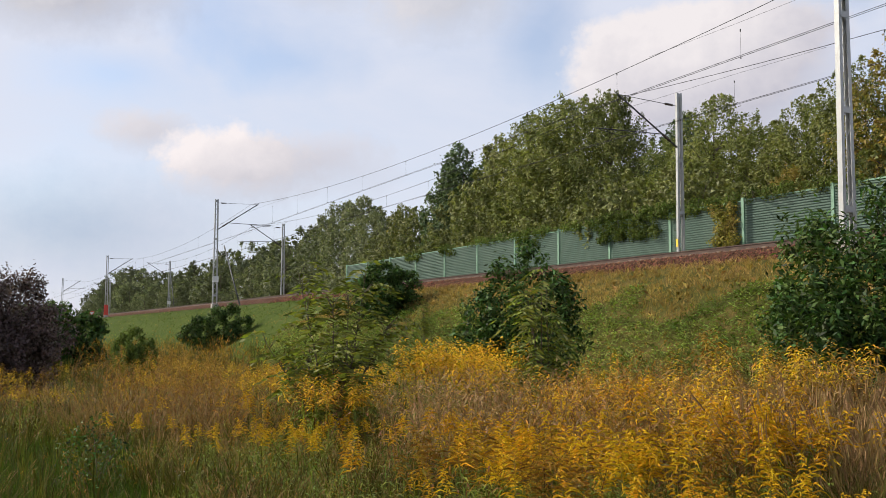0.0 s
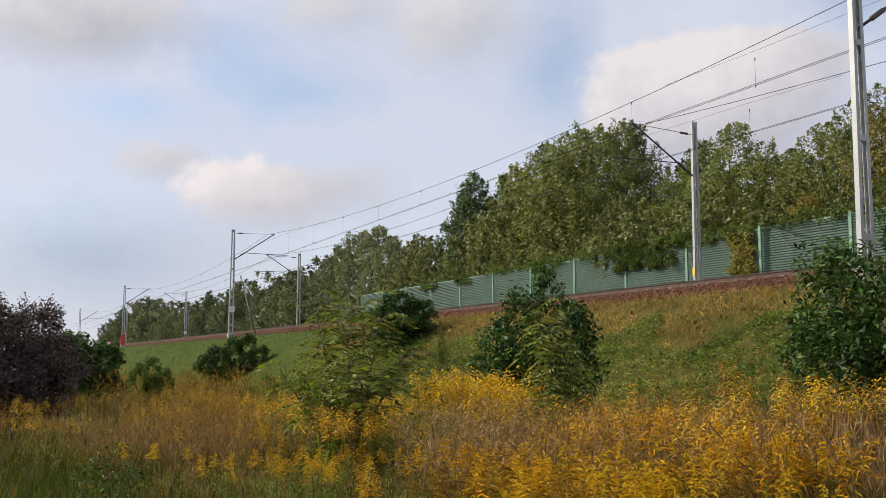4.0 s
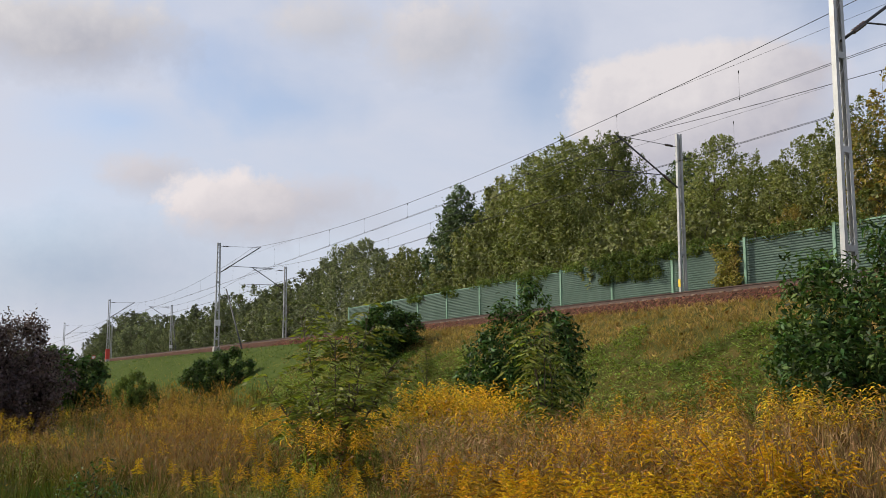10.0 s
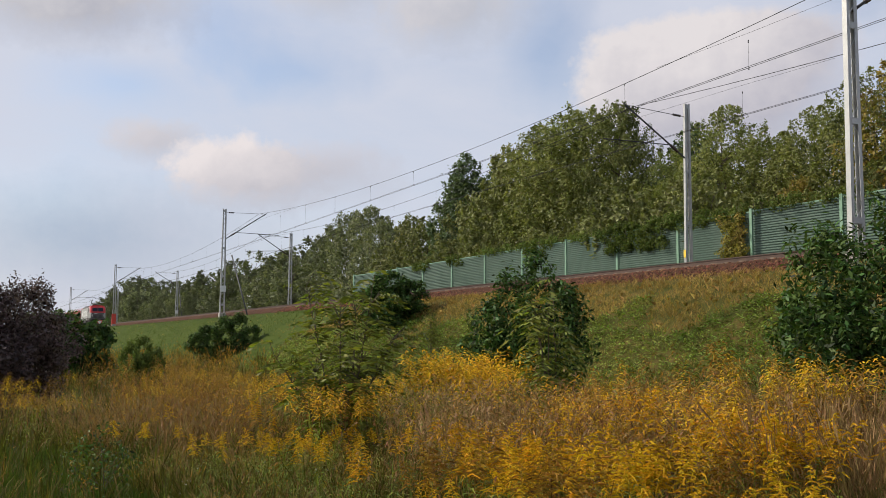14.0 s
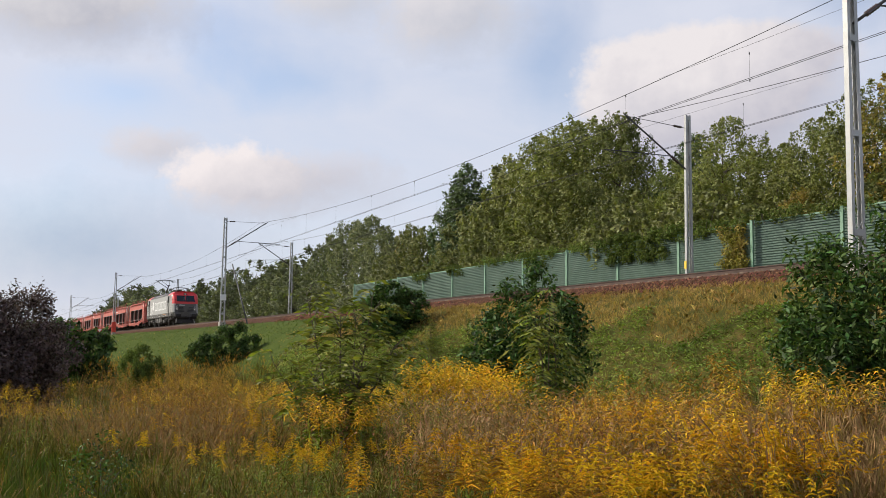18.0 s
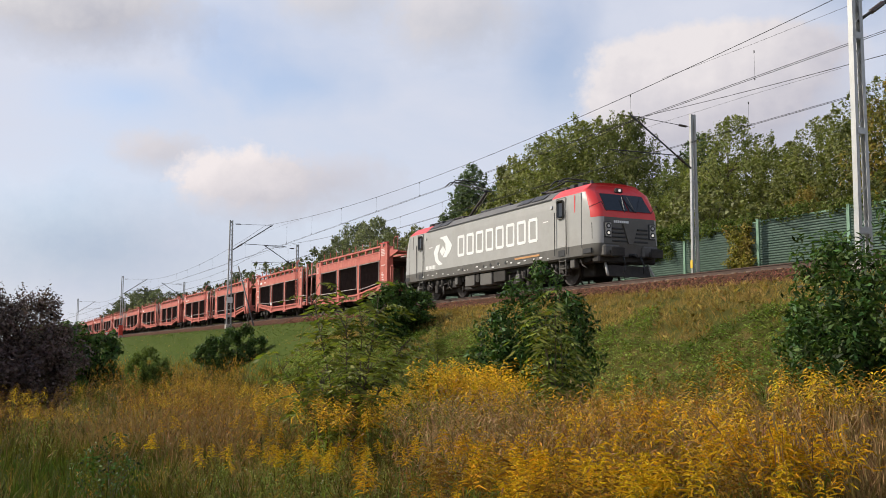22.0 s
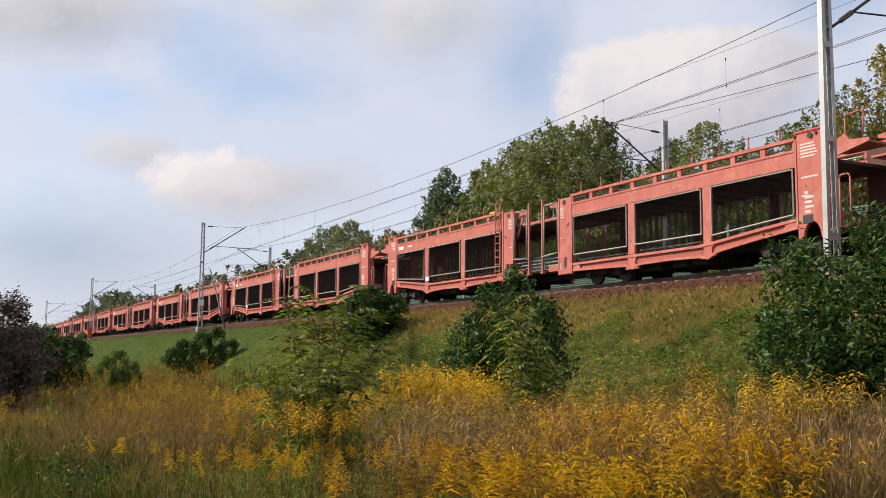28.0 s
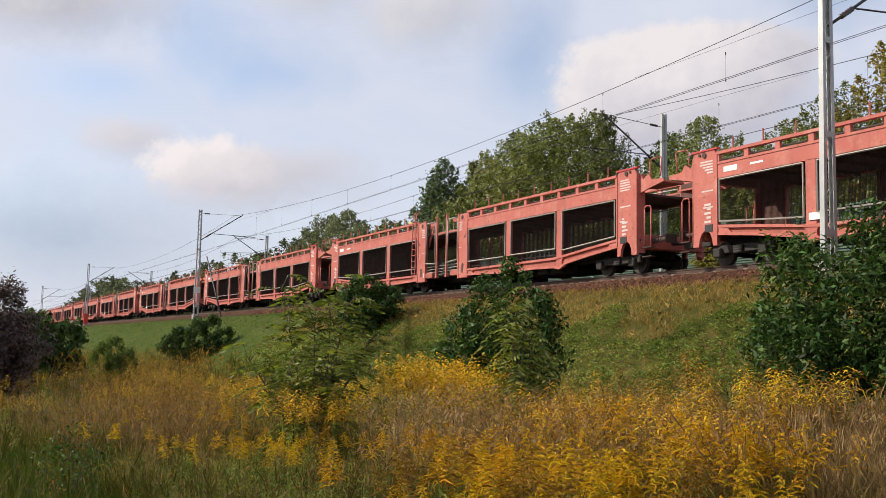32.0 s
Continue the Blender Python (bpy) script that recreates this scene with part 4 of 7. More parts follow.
            prism(bm, [(d * (2.05 + 0.09 * math.cos(a)), 0.86 + 0.22 * math.sin(a)) for a in np.linspace(0, 2 * math.pi, 13)[:-1]], *yo)
            bmesh.ops.recalc_face_normals(bm, faces=bm.faces[:])
            part("hand_hole", bm, M_WAGON_DARK, top, "dark oval opening")
            bm = bmesh.new()
            for k in range(5):
                box(bm, *X(1.72 + 0.04 * (k % 2), 2.0), *yo, 2.55 + 0.085 * k, 2.59 + 0.085 * k)
            box(bm, *X(1.70, 1.96), *yo, 1.78, 1.80)
            box(bm, *X(1.74, 1.80), *yo, 0.62, 0.86)
            tagged(part("stencil_panel", bm, M_MARK, top), "faded white stencilled lines")
        for sy in (-1, 1):
            for zz in (0.72, 0.85, 0.98, 1.11):
                bm = bmesh.new()
                tube(bm, (d * 0.05, sy * 1.35, zz), (d * 1.65, sy * 1.35, zz), 0.02, 4)
                part("guard_slat", bm, M_WAGON_RAIL, top)
        # running gear
        for xc, ax in ((12.5, (13.4, 11.6)), (3.9, (4.75, 3.05))):
            bm = bmesh.new()
            for sy in (-1, 1):
                box(bm, *X(min(ax) - 0.35, max(ax) + 0.35), sy * 1.0 - 0.06, sy * 1.0 + 0.06, 0.34, 0.58, 0.02)
                for a in ax:
                    box(bm, *X(a - 0.16, a + 0.16), sy * 1.08 - 0.1, sy * 1.08 + 0.1, 0.22, 0.50, 0.03)
                for k in range(3):
                    tube(bm, (d * (xc - 0.1), sy * 1.08, 0.36 + k * 0.07), (d * (xc + 0.25), sy * 1.08, 0.36 + k * 0.07), 0.06, 6)
            box(bm, *X(xc - 0.35, xc + 0.35), -1.0, 1.0, 0.36, 0.6)
            bog = part("bogie", bm, M_UNDER, top)
            for a in ax:
                for sy in (-1, 1):
                    ob = new("wheel", WAGON_WHEEL)
                    ob.parent = bog
                    ob.matrix_local = pose(d * a, sy * 0.755, 0.36, 0, 0, 0 if sy < 0 else 180)
                bm = bmesh.new()
                tube(bm, (d * a, -0.75, 0.36), (d * a, 0.75, 0.36), 0.075, 8)
                part("axle", bm, M_UNDER, bog)
        # outer end: buffers, hook, loading bridge, handrails
        bm = bmesh.new()
        box(bm, *X(13.7, 14.15), -1.3, 1.3, 0.78, 1.24, 0.02)
        part("headstock", bm, M_WAGON, top)
        for sy in (-0.875, 0.875):
            bm = bmesh.new()
            tube(bm, (d * 14.15, sy, 1.05), (d * 14.55, sy, 1.05), 0.1, 10)
            tube(bm, (d * 14.55, sy, 1.05), (d * 15.05, sy, 1.05), 0.075, 10)
            box(bm, *X(15.05, 15.10), sy - 0.25, sy + 0.25, 0.9, 1.2, 0.02)
            part("buffer", bm, M_WAGON_DARK, top)
        bm = bmesh.new()
        tube(bm, (d * 14.15, 0, 1.0), (d * 15.2, 0, 0.93), 0.06, 6)
        box(bm, *X(14.8, 15.2), -0.08, 0.08, 0.75, 1.0, 0.02)
        part("coupling_hook", bm, M_UNDER, top)
        for sy in (-1, 1):
            bm = bmesh.new()
            pts = [(d * 14.35, sy * 1.36, 0.75), (d * 14.35, sy * 1.36, 1.5), (d * 14.4, sy * 1.36, 1.58), (d * 14.62, sy * 1.36, 1.58), (d * 14.68, sy * 1.36, 1.5), (d * 14.68, sy * 1.36, 0.72)]
            pts = [(x, y, z + (0.55 if i in (1, 2, 3, 4) else 0)) for i, (x, y, z) in enumerate(pts)]
            path_tube(bm, pts, 0.022, 6)
            part("handrail", bm, M_WAGON, top, "bent tubular handrail")
        for sy in (-1, 1):
            bm = bmesh.new()
            path_tube(bm, [(d * 14.5, sy * 1.25, 2.95), (d * 14.5, sy * 1.25, 3.62), (d * 14.58, sy * 1.25, 3.7), (d * 15.0, sy * 1.25, 3.72), (d * 15.08, sy * 1.25, 3.64), (d * 15.02, sy * 1.25, 3.05)], 0.022, 6)
            part("top_handrail", bm, M_WAGON, top, "bent tubular handrail")
            bm = bmesh.new()
            prism(bm, [(d * x, z) for x, z in ((14.05, 2.6), (14.05, 3.3), (14.3, 3.05), (14.55, 3.2), (14.7, 3.0), (15.3, 2.95), (15.3, 2.86), (14.6, 2.72))], *sorted((sy * 1.36, sy * 1.30)))
            bmesh.ops.recalc_face_normals(bm, faces=bm.faces[:])
            part("bridge_bracket", bm, M_WAGON, top)
        bm = bmesh.new()
        box(bm, *X(13.9, 15.25), -1.25, -0.45, 2.84, 2.90)
        part("loading_bridge", bm, M_WAGON, top)
        bm = bmesh.new()
        box(bm, *X(13.9, 15.25), 0.45, 1.25, 2.84, 2.90)
        part("loading_bridge", bm, M_WAGON, top)
        for sy in (-1, 1):
            for zz in (0.45, 0.75):
                bm = bmesh.new()
                box(bm, *X(14.3, 14.75), *sorted((sy * 1.42, sy * 1.22)), zz, zz + 0.03)
                part("step", bm, M_WAGON_DARK, top)
        if ladder:
            bm = bmesh.new()
            for xr in (2.62, 2.98):
                tube(bm, (d * xr, -1.53, 0.75), (d * xr, -1.53, 3.45), 0.022, 5)
                path_tube(bm, [(d * xr, -1.53, 3.45), (d * (xr + 0.08), -1.45, 3.75), (d * (xr + 0.3), -1.2, 3.95)], 0.022, 5)
            for k in range(9):
                tube(bm, (d * 2.62, -1.53, 0.9 + 0.29 * k), (d * 2.98, -1.53, 0.9 + 0.29 * k), 0.018, 5)
            part("ladder", bm, M_WAGON, top)
            bm = bmesh.new()
            box(bm, *X(3.02, 3.5), -1.50, -1.475, 3.38, 3.44)
            part("striped_edge", bm, M_YELLOWPAINT, top, "yellow warning strip beside the ladder")
            bm = bmesh.new()
            path_tube(bm, [(d * 1.9, 1.2, 3.3), (d * 1.86, 1.2, 3.78), (d * 1.76, 1.2, 3.88), (d * -0.1, 1.2, 3.95), (d * -0.2, 1.2, 3.88), (d * -0.2, 1.2, 2.6)], 0.03, 6)
            part("gangway_hoop", bm, M_BLACK, top, "black tubular hoop over the gangway")
            bm = bmesh.new()
            box(bm, *X(12.2, 12.75), -1.476, -1.468, 2.7, 2.86)
            box(bm, *X(11.2, 11.7), -1.476, -1.468, 2.76, 2.82)
            part("owner_mark", bm, M_WHITE, top, "white painted block mark")

    unit(1, False)
    unit(-1, True)
    bm = bmesh.new()
    box(bm, -1.7, 1.7, -0.2, 0.2, 0.42, 0.62, 0.03)
    box(bm, -1.5, 1.5, -1.2, 1.2, 0.66, 0.72)
    part("drawbar", bm, M_UNDER, top)
    bm = bmesh.new()
    box(bm, -1.4, 1.4, -1.2, 1.2, 2.58, 2.62)
    part("deck_bridge", bm, M_DECK, top)
    bm = bmesh.new()
    box(bm, -9.6, -9.25, -1.5, -1.475, 0.92, 1.12)
    part("sign_plate", bm, M_SIGN, top, "small white plate")
    return top


# dark brown inner faces: grime, with the interior's shade put into the colour
M_INNER_DARK = material("wagon_inner_dark", two((0.085, 0.04, 0.032), (0.14, 0.065, 0.052)), 1.4, 0.9, bump=0.15)
# stained darker red: beam web, with flange shade put into it, and steps
M_WEB = material("wagon_red_dark", two((0.34, 0.085, 0.06), (0.44, 0.12, 0.085)), 0.9, 0.75, bump=0.06, fine=0.2, stain=((0.12, 0.05, 0.035), 0.6, 2.2))
M_NET = material("dark_wire_mesh", two((0.045, 0.028, 0.024), (0.08, 0.05, 0.042)), 3.0, 0.85, bump=0.0)
M_REDCAP = material("wagon_cap_red", two((0.52, 0.03, 0.03), (0.62, 0.05, 0.045)), 2.0, 0.55, bump=0.03)
M_MARK = material("faded_white_marking", two((0.55, 0.42, 0.38), (0.68, 0.58, 0.54)), 4.0, 0.6, bump=0.0)


# ---- locomotive ----
def locomotive():
    top = empty("electric_locomotive", 0, 0, 0)
    tagged(top, "light grey and red electric locomotive hauling the freight train", "locomotive")
    prof = [(1.40, 0.95), (1.48, 1.02), (1.50, 1.42), (1.50, 2.0), (1.50, 2.40), (1.50, 2.62), (1.50, 3.05), (1.48, 3.42), (1.36, 3.55), (1.02, 3.80), (0.5, 3.86), (0.0, 3.87)]
    full = [(-y, z) for y, z in prof] + [(y, z) for y, z in prof[-2::-1]]
    np_ = len(full)

    def front_x(z):
        if z < 1.3:
            return 8.95
        if z < 2.6:
            return 9.02 - 0.03 * (z - 1.3)
        if z < 3.42:
            return 8.98 - (z - 2.6) * 0.72
        return 8.39 - (z - 3.42) * 1.1

    stations = [("body", 0.0), ("body", 5.95), ("body", 8.04), ("nose", 0.3), ("nose", 0.6), ("nose", 0.85), ("nose", 1.0)]

    def ring(bm, st, d):
        kind, v = st
        out = []
        for y, z in full:
            if kind == "body":
                x, yy, zz = v, y, z
            else:
                fx = front_x(z)
                x = 8.04 + (fx - 8.04) * math.sin(v * math.pi / 2) ** 0.8
                w = 1.14 + 0.06 * (z < 2.0)
                yy = y * (1 - (1 - w / 1.5) * (1 - math.cos(v * math.pi / 2)) ** 0.9)
                zz = z - (0.10 * v * v if z > 3.5 else 0)
            out.append(bm.verts.new((d * x, yy, zz)))
        return out

    body = bmesh.new()
    for d in (1, -1):
        rings = [ring(body, s, d) for s in stations]
        for (sa, a), (sb, b) in zip(zip(stations, rings), list(zip(stations, rings))[1:]):
            for j in range(np_ - 1):
                f = body.faces.new((a[j], a[j + 1], b[j + 1], b[j]))
                z = (full[j][1] + full[j + 1][1]) / 2
                if z < 1.42:
                    m = 1
                elif sb[0] == "body" and sb[1] < 6:
                    m = 2 if z > 3.45 else 0
                elif sb[0] == "body":
                    m = 3 if z > 3.45 else 0
                else:
                    m = 3 if (z > 3.3 or (sb[1] > 0.5 and z > 2.45)) else 0
                f.material_index = m
                f.smooth = sb[0] == "nose"
        last = rings[-1]
        for j in range(np_ // 2):
            k = np_ - 1 - j
            if k - 1 > j + 1:
                f = body.faces.new((last[j], last[j + 1], last[k - 1], last[k]))
            else:
                f = body.faces.new((last[j], last[j + 1], last[k]))
            z = (full[j][1] + full[j + 1][1]) / 2
            f.material_index = 1 if z < 2.35 else 3
    bmesh.ops.remove_doubles(body, verts=body.verts[:], dist=0.001)
    bmesh.ops.recalc_face_normals(body, faces=body.faces[:])
    bm = body
    b = part("body", bm, [M_GREYPAINT, M_SKIRT, M_ROOF, M_RED], top)
    bm = bmesh.new()
    box(bm, -8.2, 8.2, -1.2, 1.2, 0.8, 1.0)
    part("frame", bm, M_UNDER, top)
    bm = bmesh.new()
    box(bm, -2.7, 2.7, -1.05, 1.05, 0.28, 0.85, 0.05)
    part("transformer_tank", bm, M_UNDER, top)
    gear = random.Random(12)
    for d in (1, -1):
        bm = bmesh.new()
        box(bm, *sorted((d * 3.2, d * 7.6)), -0.62, 0.62, 0.3, 0.82, 0.05)
        part("traction_motor", bm, M_UNDER, top)
        for s in (-1, 1):
            for k in range(9):
                # sand boxes, dampers, pipes and air tanks along the running gear
                x = d * (2.2 + 0.72 * k + gear.uniform(-0.12, 0.12))
                z = gear.uniform(0.42, 0.8)
                bm = bmesh.new()
                if k % 3 == 0:
                    tube(bm, (x, s * 1.28, z), (x + 0.1, s * 1.32, max(0.2, z - 0.5)), 0.045, 8)
                    name = "damper"
                elif k % 3 == 1:
                    box(bm, x - 0.16, x + 0.16, *sorted((s * 1.12, s * 1.36)), z - 0.16, z + 0.2, 0.03)
                    name = "sand_box"
                else:
                    path_tube(bm, [(x - 0.2, s * 1.3, z + 0.2), (x, s * 1.36, z - 0.05), (x + 0.25, s * 1.3, z - 0.2)], 0.03, 6)
                    name = "pipe"
                part(name, bm, M_SKIRT if k % 2 else M_UNDER, top)

    def plate(name, x0, x1, z0, z1, mat, parent, label="", t=0.014, out=1.50, sides=(-1, 1), bev=0.0):
        for s in sides:
            bm = bmesh.new()
            box(bm, min(x0, x1), max(x0, x1), *sorted((s * out, s * (out + t))), z0, z1, bev)
            part(name, bm, mat, parent, label)

    for d in (1, -1):
        # windscreen in two panes, set in a dark surround
        for s in (-1, 1):
            bm = bmesh.new()
            z0, z1 = 2.66, 3.36
            vs = []
            for y, z in ((s * 0.03, z0), (s * 1.02, z0), (s * 0.97, z1), (s * 0.03, z1)):
                bow = 0.10 * (y / 1.1) ** 2
                vs.append((d * (front_x(z) + 0.05 - bow * 0.2), y, z))
            q = [bm.verts.new(v) for v in vs]
            q2 = [bm.verts.new((v[0] - d * 0.06, v[1], v[2])) for v in vs]
            bm.faces.new(q)
            for i in range(4):
                bm.faces.new((q[i], q2[i], q2[(i + 1) % 4], q[(i + 1) % 4]))
            bmesh.ops.recalc_face_normals(bm, faces=bm.faces[:])
            part("windscreen", bm, M_GLASS, top, "dark tinted windscreen pane")
            bm = bmesh.new()
            tube(bm, (d * 9.04, s * 0.25, 2.60), (d * 8.68, s * 0.12, 3.25), 0.018, 5)
            part("wiper", bm, M_BLACK, top)
            # headlight cluster
            bm = bmesh.new()
            box(bm, *sorted((d * 8.90, d * 9.05)), *sorted((s * 0.84, s * 1.17)), 1.62, 2.22, 0.03)
            lamp = part("headlight", bm, M_BLACK, top, "headlight cluster in a black frame")
            bm = bmesh.new()
            box(bm, *sorted((d * 9.05, d * 9.062)), *sorted((s * 0.88, s * 1.13)), 1.66, 2.18, 0.02)
            part("reflector", bm, M_GREYPAINT, lamp, "pale grey lamp housing")
            for zz in (2.05, 1.79):
                bm = bmesh.new()
                tube(bm, (d * 9.06, s * 1.005, zz), (d * 9.075, s * 1.005, zz), 0.105, 14)
                part("lamp_ring", bm, M_BLACK, lamp)
                bm = bmesh.new()
                tube(bm, (d * 9.06, s * 1.005, zz), (d * 9.085, s * 1.005, zz), 0.055, 12)
                part("lens", bm, M_LAMPGLOW if (d > 0 and zz < 1.9) else M_LAMPGLASS, lamp)
            bm = bmesh.new()
            tube(bm, (d * 8.95, s * 0.875, 1.06), (d * 9.35, s * 0.875, 1.06), 0.12, 12)
            tube(bm, (d * 9.35, s * 0.875, 1.06), (d * 9.44, s * 0.875, 1.06), 0.07, 10)
            box(bm, *sorted((d * 9.44, d * 9.49)), s * 0.875 - 0.29, s * 0.875 + 0.29, 0.89, 1.23, 0.03)
            part("buffer", bm, M_UNDER, top)
            bm = bmesh.new()
            path_tube(bm, [(d * 8.62, s * 1.36, 1.55), (d * 8.62, s * 1.42, 1.6), (d * 8.6, s * 1.42, 2.2), (d * 8.6, s * 1.36, 2.25)], 0.018, 5)
            part("handrail", bm, M_BLACK, top)
            bm = bmesh.new()
            path_tube(bm, [(d * 8.9, s * 0.55, 2.0), (d * 8.98, s * 1.25, 2.95), (d * 8.7, s * 1.62, 2.75)], 0.015, 4)
            part("mirror_arm", bm, M_BLACK, top)
        for k in range(4):
            for s in (-1, 1):
                inner = 0.14 + 0.06 * k
                bm = bmesh.new()
                box(bm, *sorted((d * 8.97, d * 9.045)), *sorted((s * inner, s * 0.8)), 1.48 + 0.155 * k, 1.545 + 0.155 * k, 0.01)
                part("grille_bar", bm, M_BLACK, top)
        # rib that narrows downwards between the grilles
        bm = bmesh.new()
        A = [bm.verts.new((d * 9.075, y, z)) for y, z in ((-0.10, 1.42), (0.10, 1.42), (0.34, 2.16), (-0.34, 2.16))]
        B = [bm.verts.new((d * 8.97, v.co.y * 1.12, v.co.z)) for v in A]
        bm.faces.new(A)
        for i in range(4):
            bm.faces.new((A[i], B[i], B[(i + 1) % 4], A[(i + 1) % 4]))
        bmesh.ops.recalc_face_normals(bm, faces=bm.faces[:])
        part("nose_rib", bm, M_SKIRT, top)
        for k in range(8):
            # plain bars in place of the running number
            bm = bmesh.new()
            y0 = d * (-0.72 + 0.085 * k)
            box(bm, *sorted((d * 9.0, d * 9.03)), *sorted((y0, y0 + d * 0.055)), 2.19, 2.28)
            part("marking", bm, M_WHITE, top)
        bm = bmesh.new()
        box(bm, *sorted((d * 8.25, d * 8.40)), -0.16, 0.16, 3.45, 3.63, 0.03)
        part("lamp_surround", bm, M_BLACK, top)
        bm = bmesh.new()
        tube(bm, (d * 8.30, 0, 3.54), (d * 8.42, 0, 3.54), 0.06, 14)
        part("top_headlight", bm, M_LAMPGLOW if d > 0 else M_LAMPGLASS, top, "round white headlight above the windscreen")
        bm = bmesh.new()
        box(bm, *sorted((d * 8.4, d * 8.86)), -1.3, 1.3, 0.72, 1.3, 0.05)
        part("buffer_beam", bm, M_UNDER, top)
        for s in (-1, 1):
            bm = bmesh.new()
            box(bm, *sorted((d * 8.7, d * 9.12)), *sorted((s * 0.52, s * 1.24)), 0.92, 1.36, 0.06)
            part("crash_box", bm, M_SKIRT, top, "grey crash box behind the buffer")
            bm = bmesh.new()
            tube(bm, (d * 8.75, s * 0.95, 0.75), (d * 9.05, s * 1.05, 0.22), 0.05, 6)
            part("guard_iron", bm, M_GREYPAINT, top)
        bm = bmesh.new()
        prism(bm, [(d * 8.6, 0.62), (d * 8.85, 0.62), (d * 9.0, 0.2), (d * 8.85, 0.2)], -0.95, 0.95)
        bmesh.ops.recalc_face_normals(bm, faces=bm.faces[:])
        part("plough", bm, M_UNDER, top)
        bm = bmesh.new()
        tube(bm, (d * 9.0, 0, 1.0), (d * 9.4, 0, 0.95), 0.06, 6)
        path_tube(bm, [(d * 9.1, 0.4, 0.95), (d * 9.28, 0.42, 0.6), (d * 9.2, 0.45, 0.3)], 0.03, 6)
        path_tube(bm, [(d * 9.1, -0.4, 0.95), (d * 9.28, -0.42, 0.6), (d * 9.2, -0.45, 0.3)], 0.03, 6)
        part("coupling", bm, M_BLACK, top)
        for s in (-1, 1):
            # cab door with window and handrails
            bm = bmesh.new()
            box(bm, *sorted((d * 6.32, d * 6.98)), *sorted((s * 1.50, s * 1.512)), 1.45, 3.38, 0.03)
            door = part("cab_door", bm, M_GREYPAINT, top)
            bm = bmesh.new()
            box(bm, *sorted((d * 6.40, d * 6.86)), *sorted((s * 1.511, s * 1.52)), 2.56, 3.30, 0.07)
            part("window_gasket", bm, M_SKIRT, door)
            bm = bmesh.new()
            box(bm, *sorted((d * 6.45, d * 6.81)), *sorted((s * 1.518, s * 1.526)), 2.62, 3.24, 0.05)
            part("window", bm, M_GLASS, door)
            for xr in (6.24, 7.06):
                bm = bmesh.new()
                tube(bm, (d * xr, s * 1.56, 1.15), (d * xr, s * 1.56, 2.85), 0.018, 5)
                part("handrail", bm, M_BLACK, top)
            bm = bmesh.new()
            for xr in (6.42, 6.88):
                tube(bm, (d * xr, s * 1.46, 0.35), (d * xr, s * 1.46, 1.2), 0.02, 4)
            for zz in (0.35, 0.62, 0.9):
                box(bm, *sorted((d * 6.4, d * 6.9)), *sorted((s * 1.3, s * 1.48)), zz, zz + 0.03)
            part("cab_steps", bm, M_SKIRT, top)
            bm = bmesh.new()
            box(bm, *sorted((d * 6.42, d * 6.86)), *sorted((s * 1.49, s * 1.508)), 1.10, 1.34)
            part("step_recess", bm, M_BLACK, top)
            bm = bmesh.new()
            box(bm, *sorted((d * 7.56, d * 7.62)), *sorted((s * 1.50, s * 1.506)), 2.7, 3.36)
            part("stripe", bm, M_RED if d > 0 else M_SKIRT, top)
            bm = bmesh.new()
            box(bm, *sorted((d * 8.02, d * 8.05)), *sorted((s * 1.499, s * 1.505)), 1.3, 3.4)
            part("panel_joint", bm, M_BLACK, top)
            bm = bmesh.new()
            box(bm, *sorted((d * 8.1, d * 8.6)), *sorted((s * 1.42, s * 1.49)), 1.08, 1.26)
            part("step_recess", bm, M_BLACK, top)
            bm = bmesh.new()
            tube(bm, (d * 5.95, s * 1.50, 3.1), (d * 5.95, s * 1.54, 3.1), 0.08, 10)
            part("side_camera", bm, M_LAMPGLASS, top)
    # gutter line, roof louvres
    for s in (-1, 1):
        bm = bmesh.new()
        box(bm, -5.93, 5.93, *sorted((s * 1.47, s * 1.51)), 3.40, 3.45)
        part("gutter", bm, M_BLACK, top)
        for x0 in (-5.8, -4.75, 3.0, 4.2):
            bm = bmesh.new()
            vs = [bm.verts.new(v) for v in ((x0, s * 1.375, 3.555), (x0 + 0.95, s * 1.375, 3.555), (x0 + 0.95, s * 1.06, 3.79), (x0, s * 1.06, 3.79))]
            bm.faces.new(vs)
            r = bmesh.ops.extrude_face_region(bm, geom=bm.faces[:])
            bmesh.ops.translate(bm, verts=[v for v in r["geom"] if isinstance(v, bmesh.types.BMVert)], vec=(0, s * 0.012, 0.016))
            bmesh.ops.recalc_face_normals(bm, faces=bm.faces[:])
            part("roof_louvre", bm, M_BLACK, top)
    # big white emblem and block marks on both flanks (plain shapes)
    for s in (-1, 1):
        f = -s      # reads forward on the flank that faces -y
        def mark(outline, name="block_mark", cut=None, mat=M_WHITE, label="white painted block"):
            bm = bmesh.new()
            prism(bm, [(f * x, z) for x, z in outline], *sorted((s * 1.501, s * 1.508)))
            bmesh.ops.recalc_face_normals(bm, faces=bm.faces[:])
            part(name, bm, mat, top, label)
        mark([(-5.05, 2.32), (-4.75, 2.62), (-4.35, 2.66), (-4.42, 2.42), (-4.62, 2.2), (-4.5, 1.9), (-4.05, 1.66), (-4.45, 1.62), (-4.85, 1.85)], "emblem", label="white painted emblem blade")
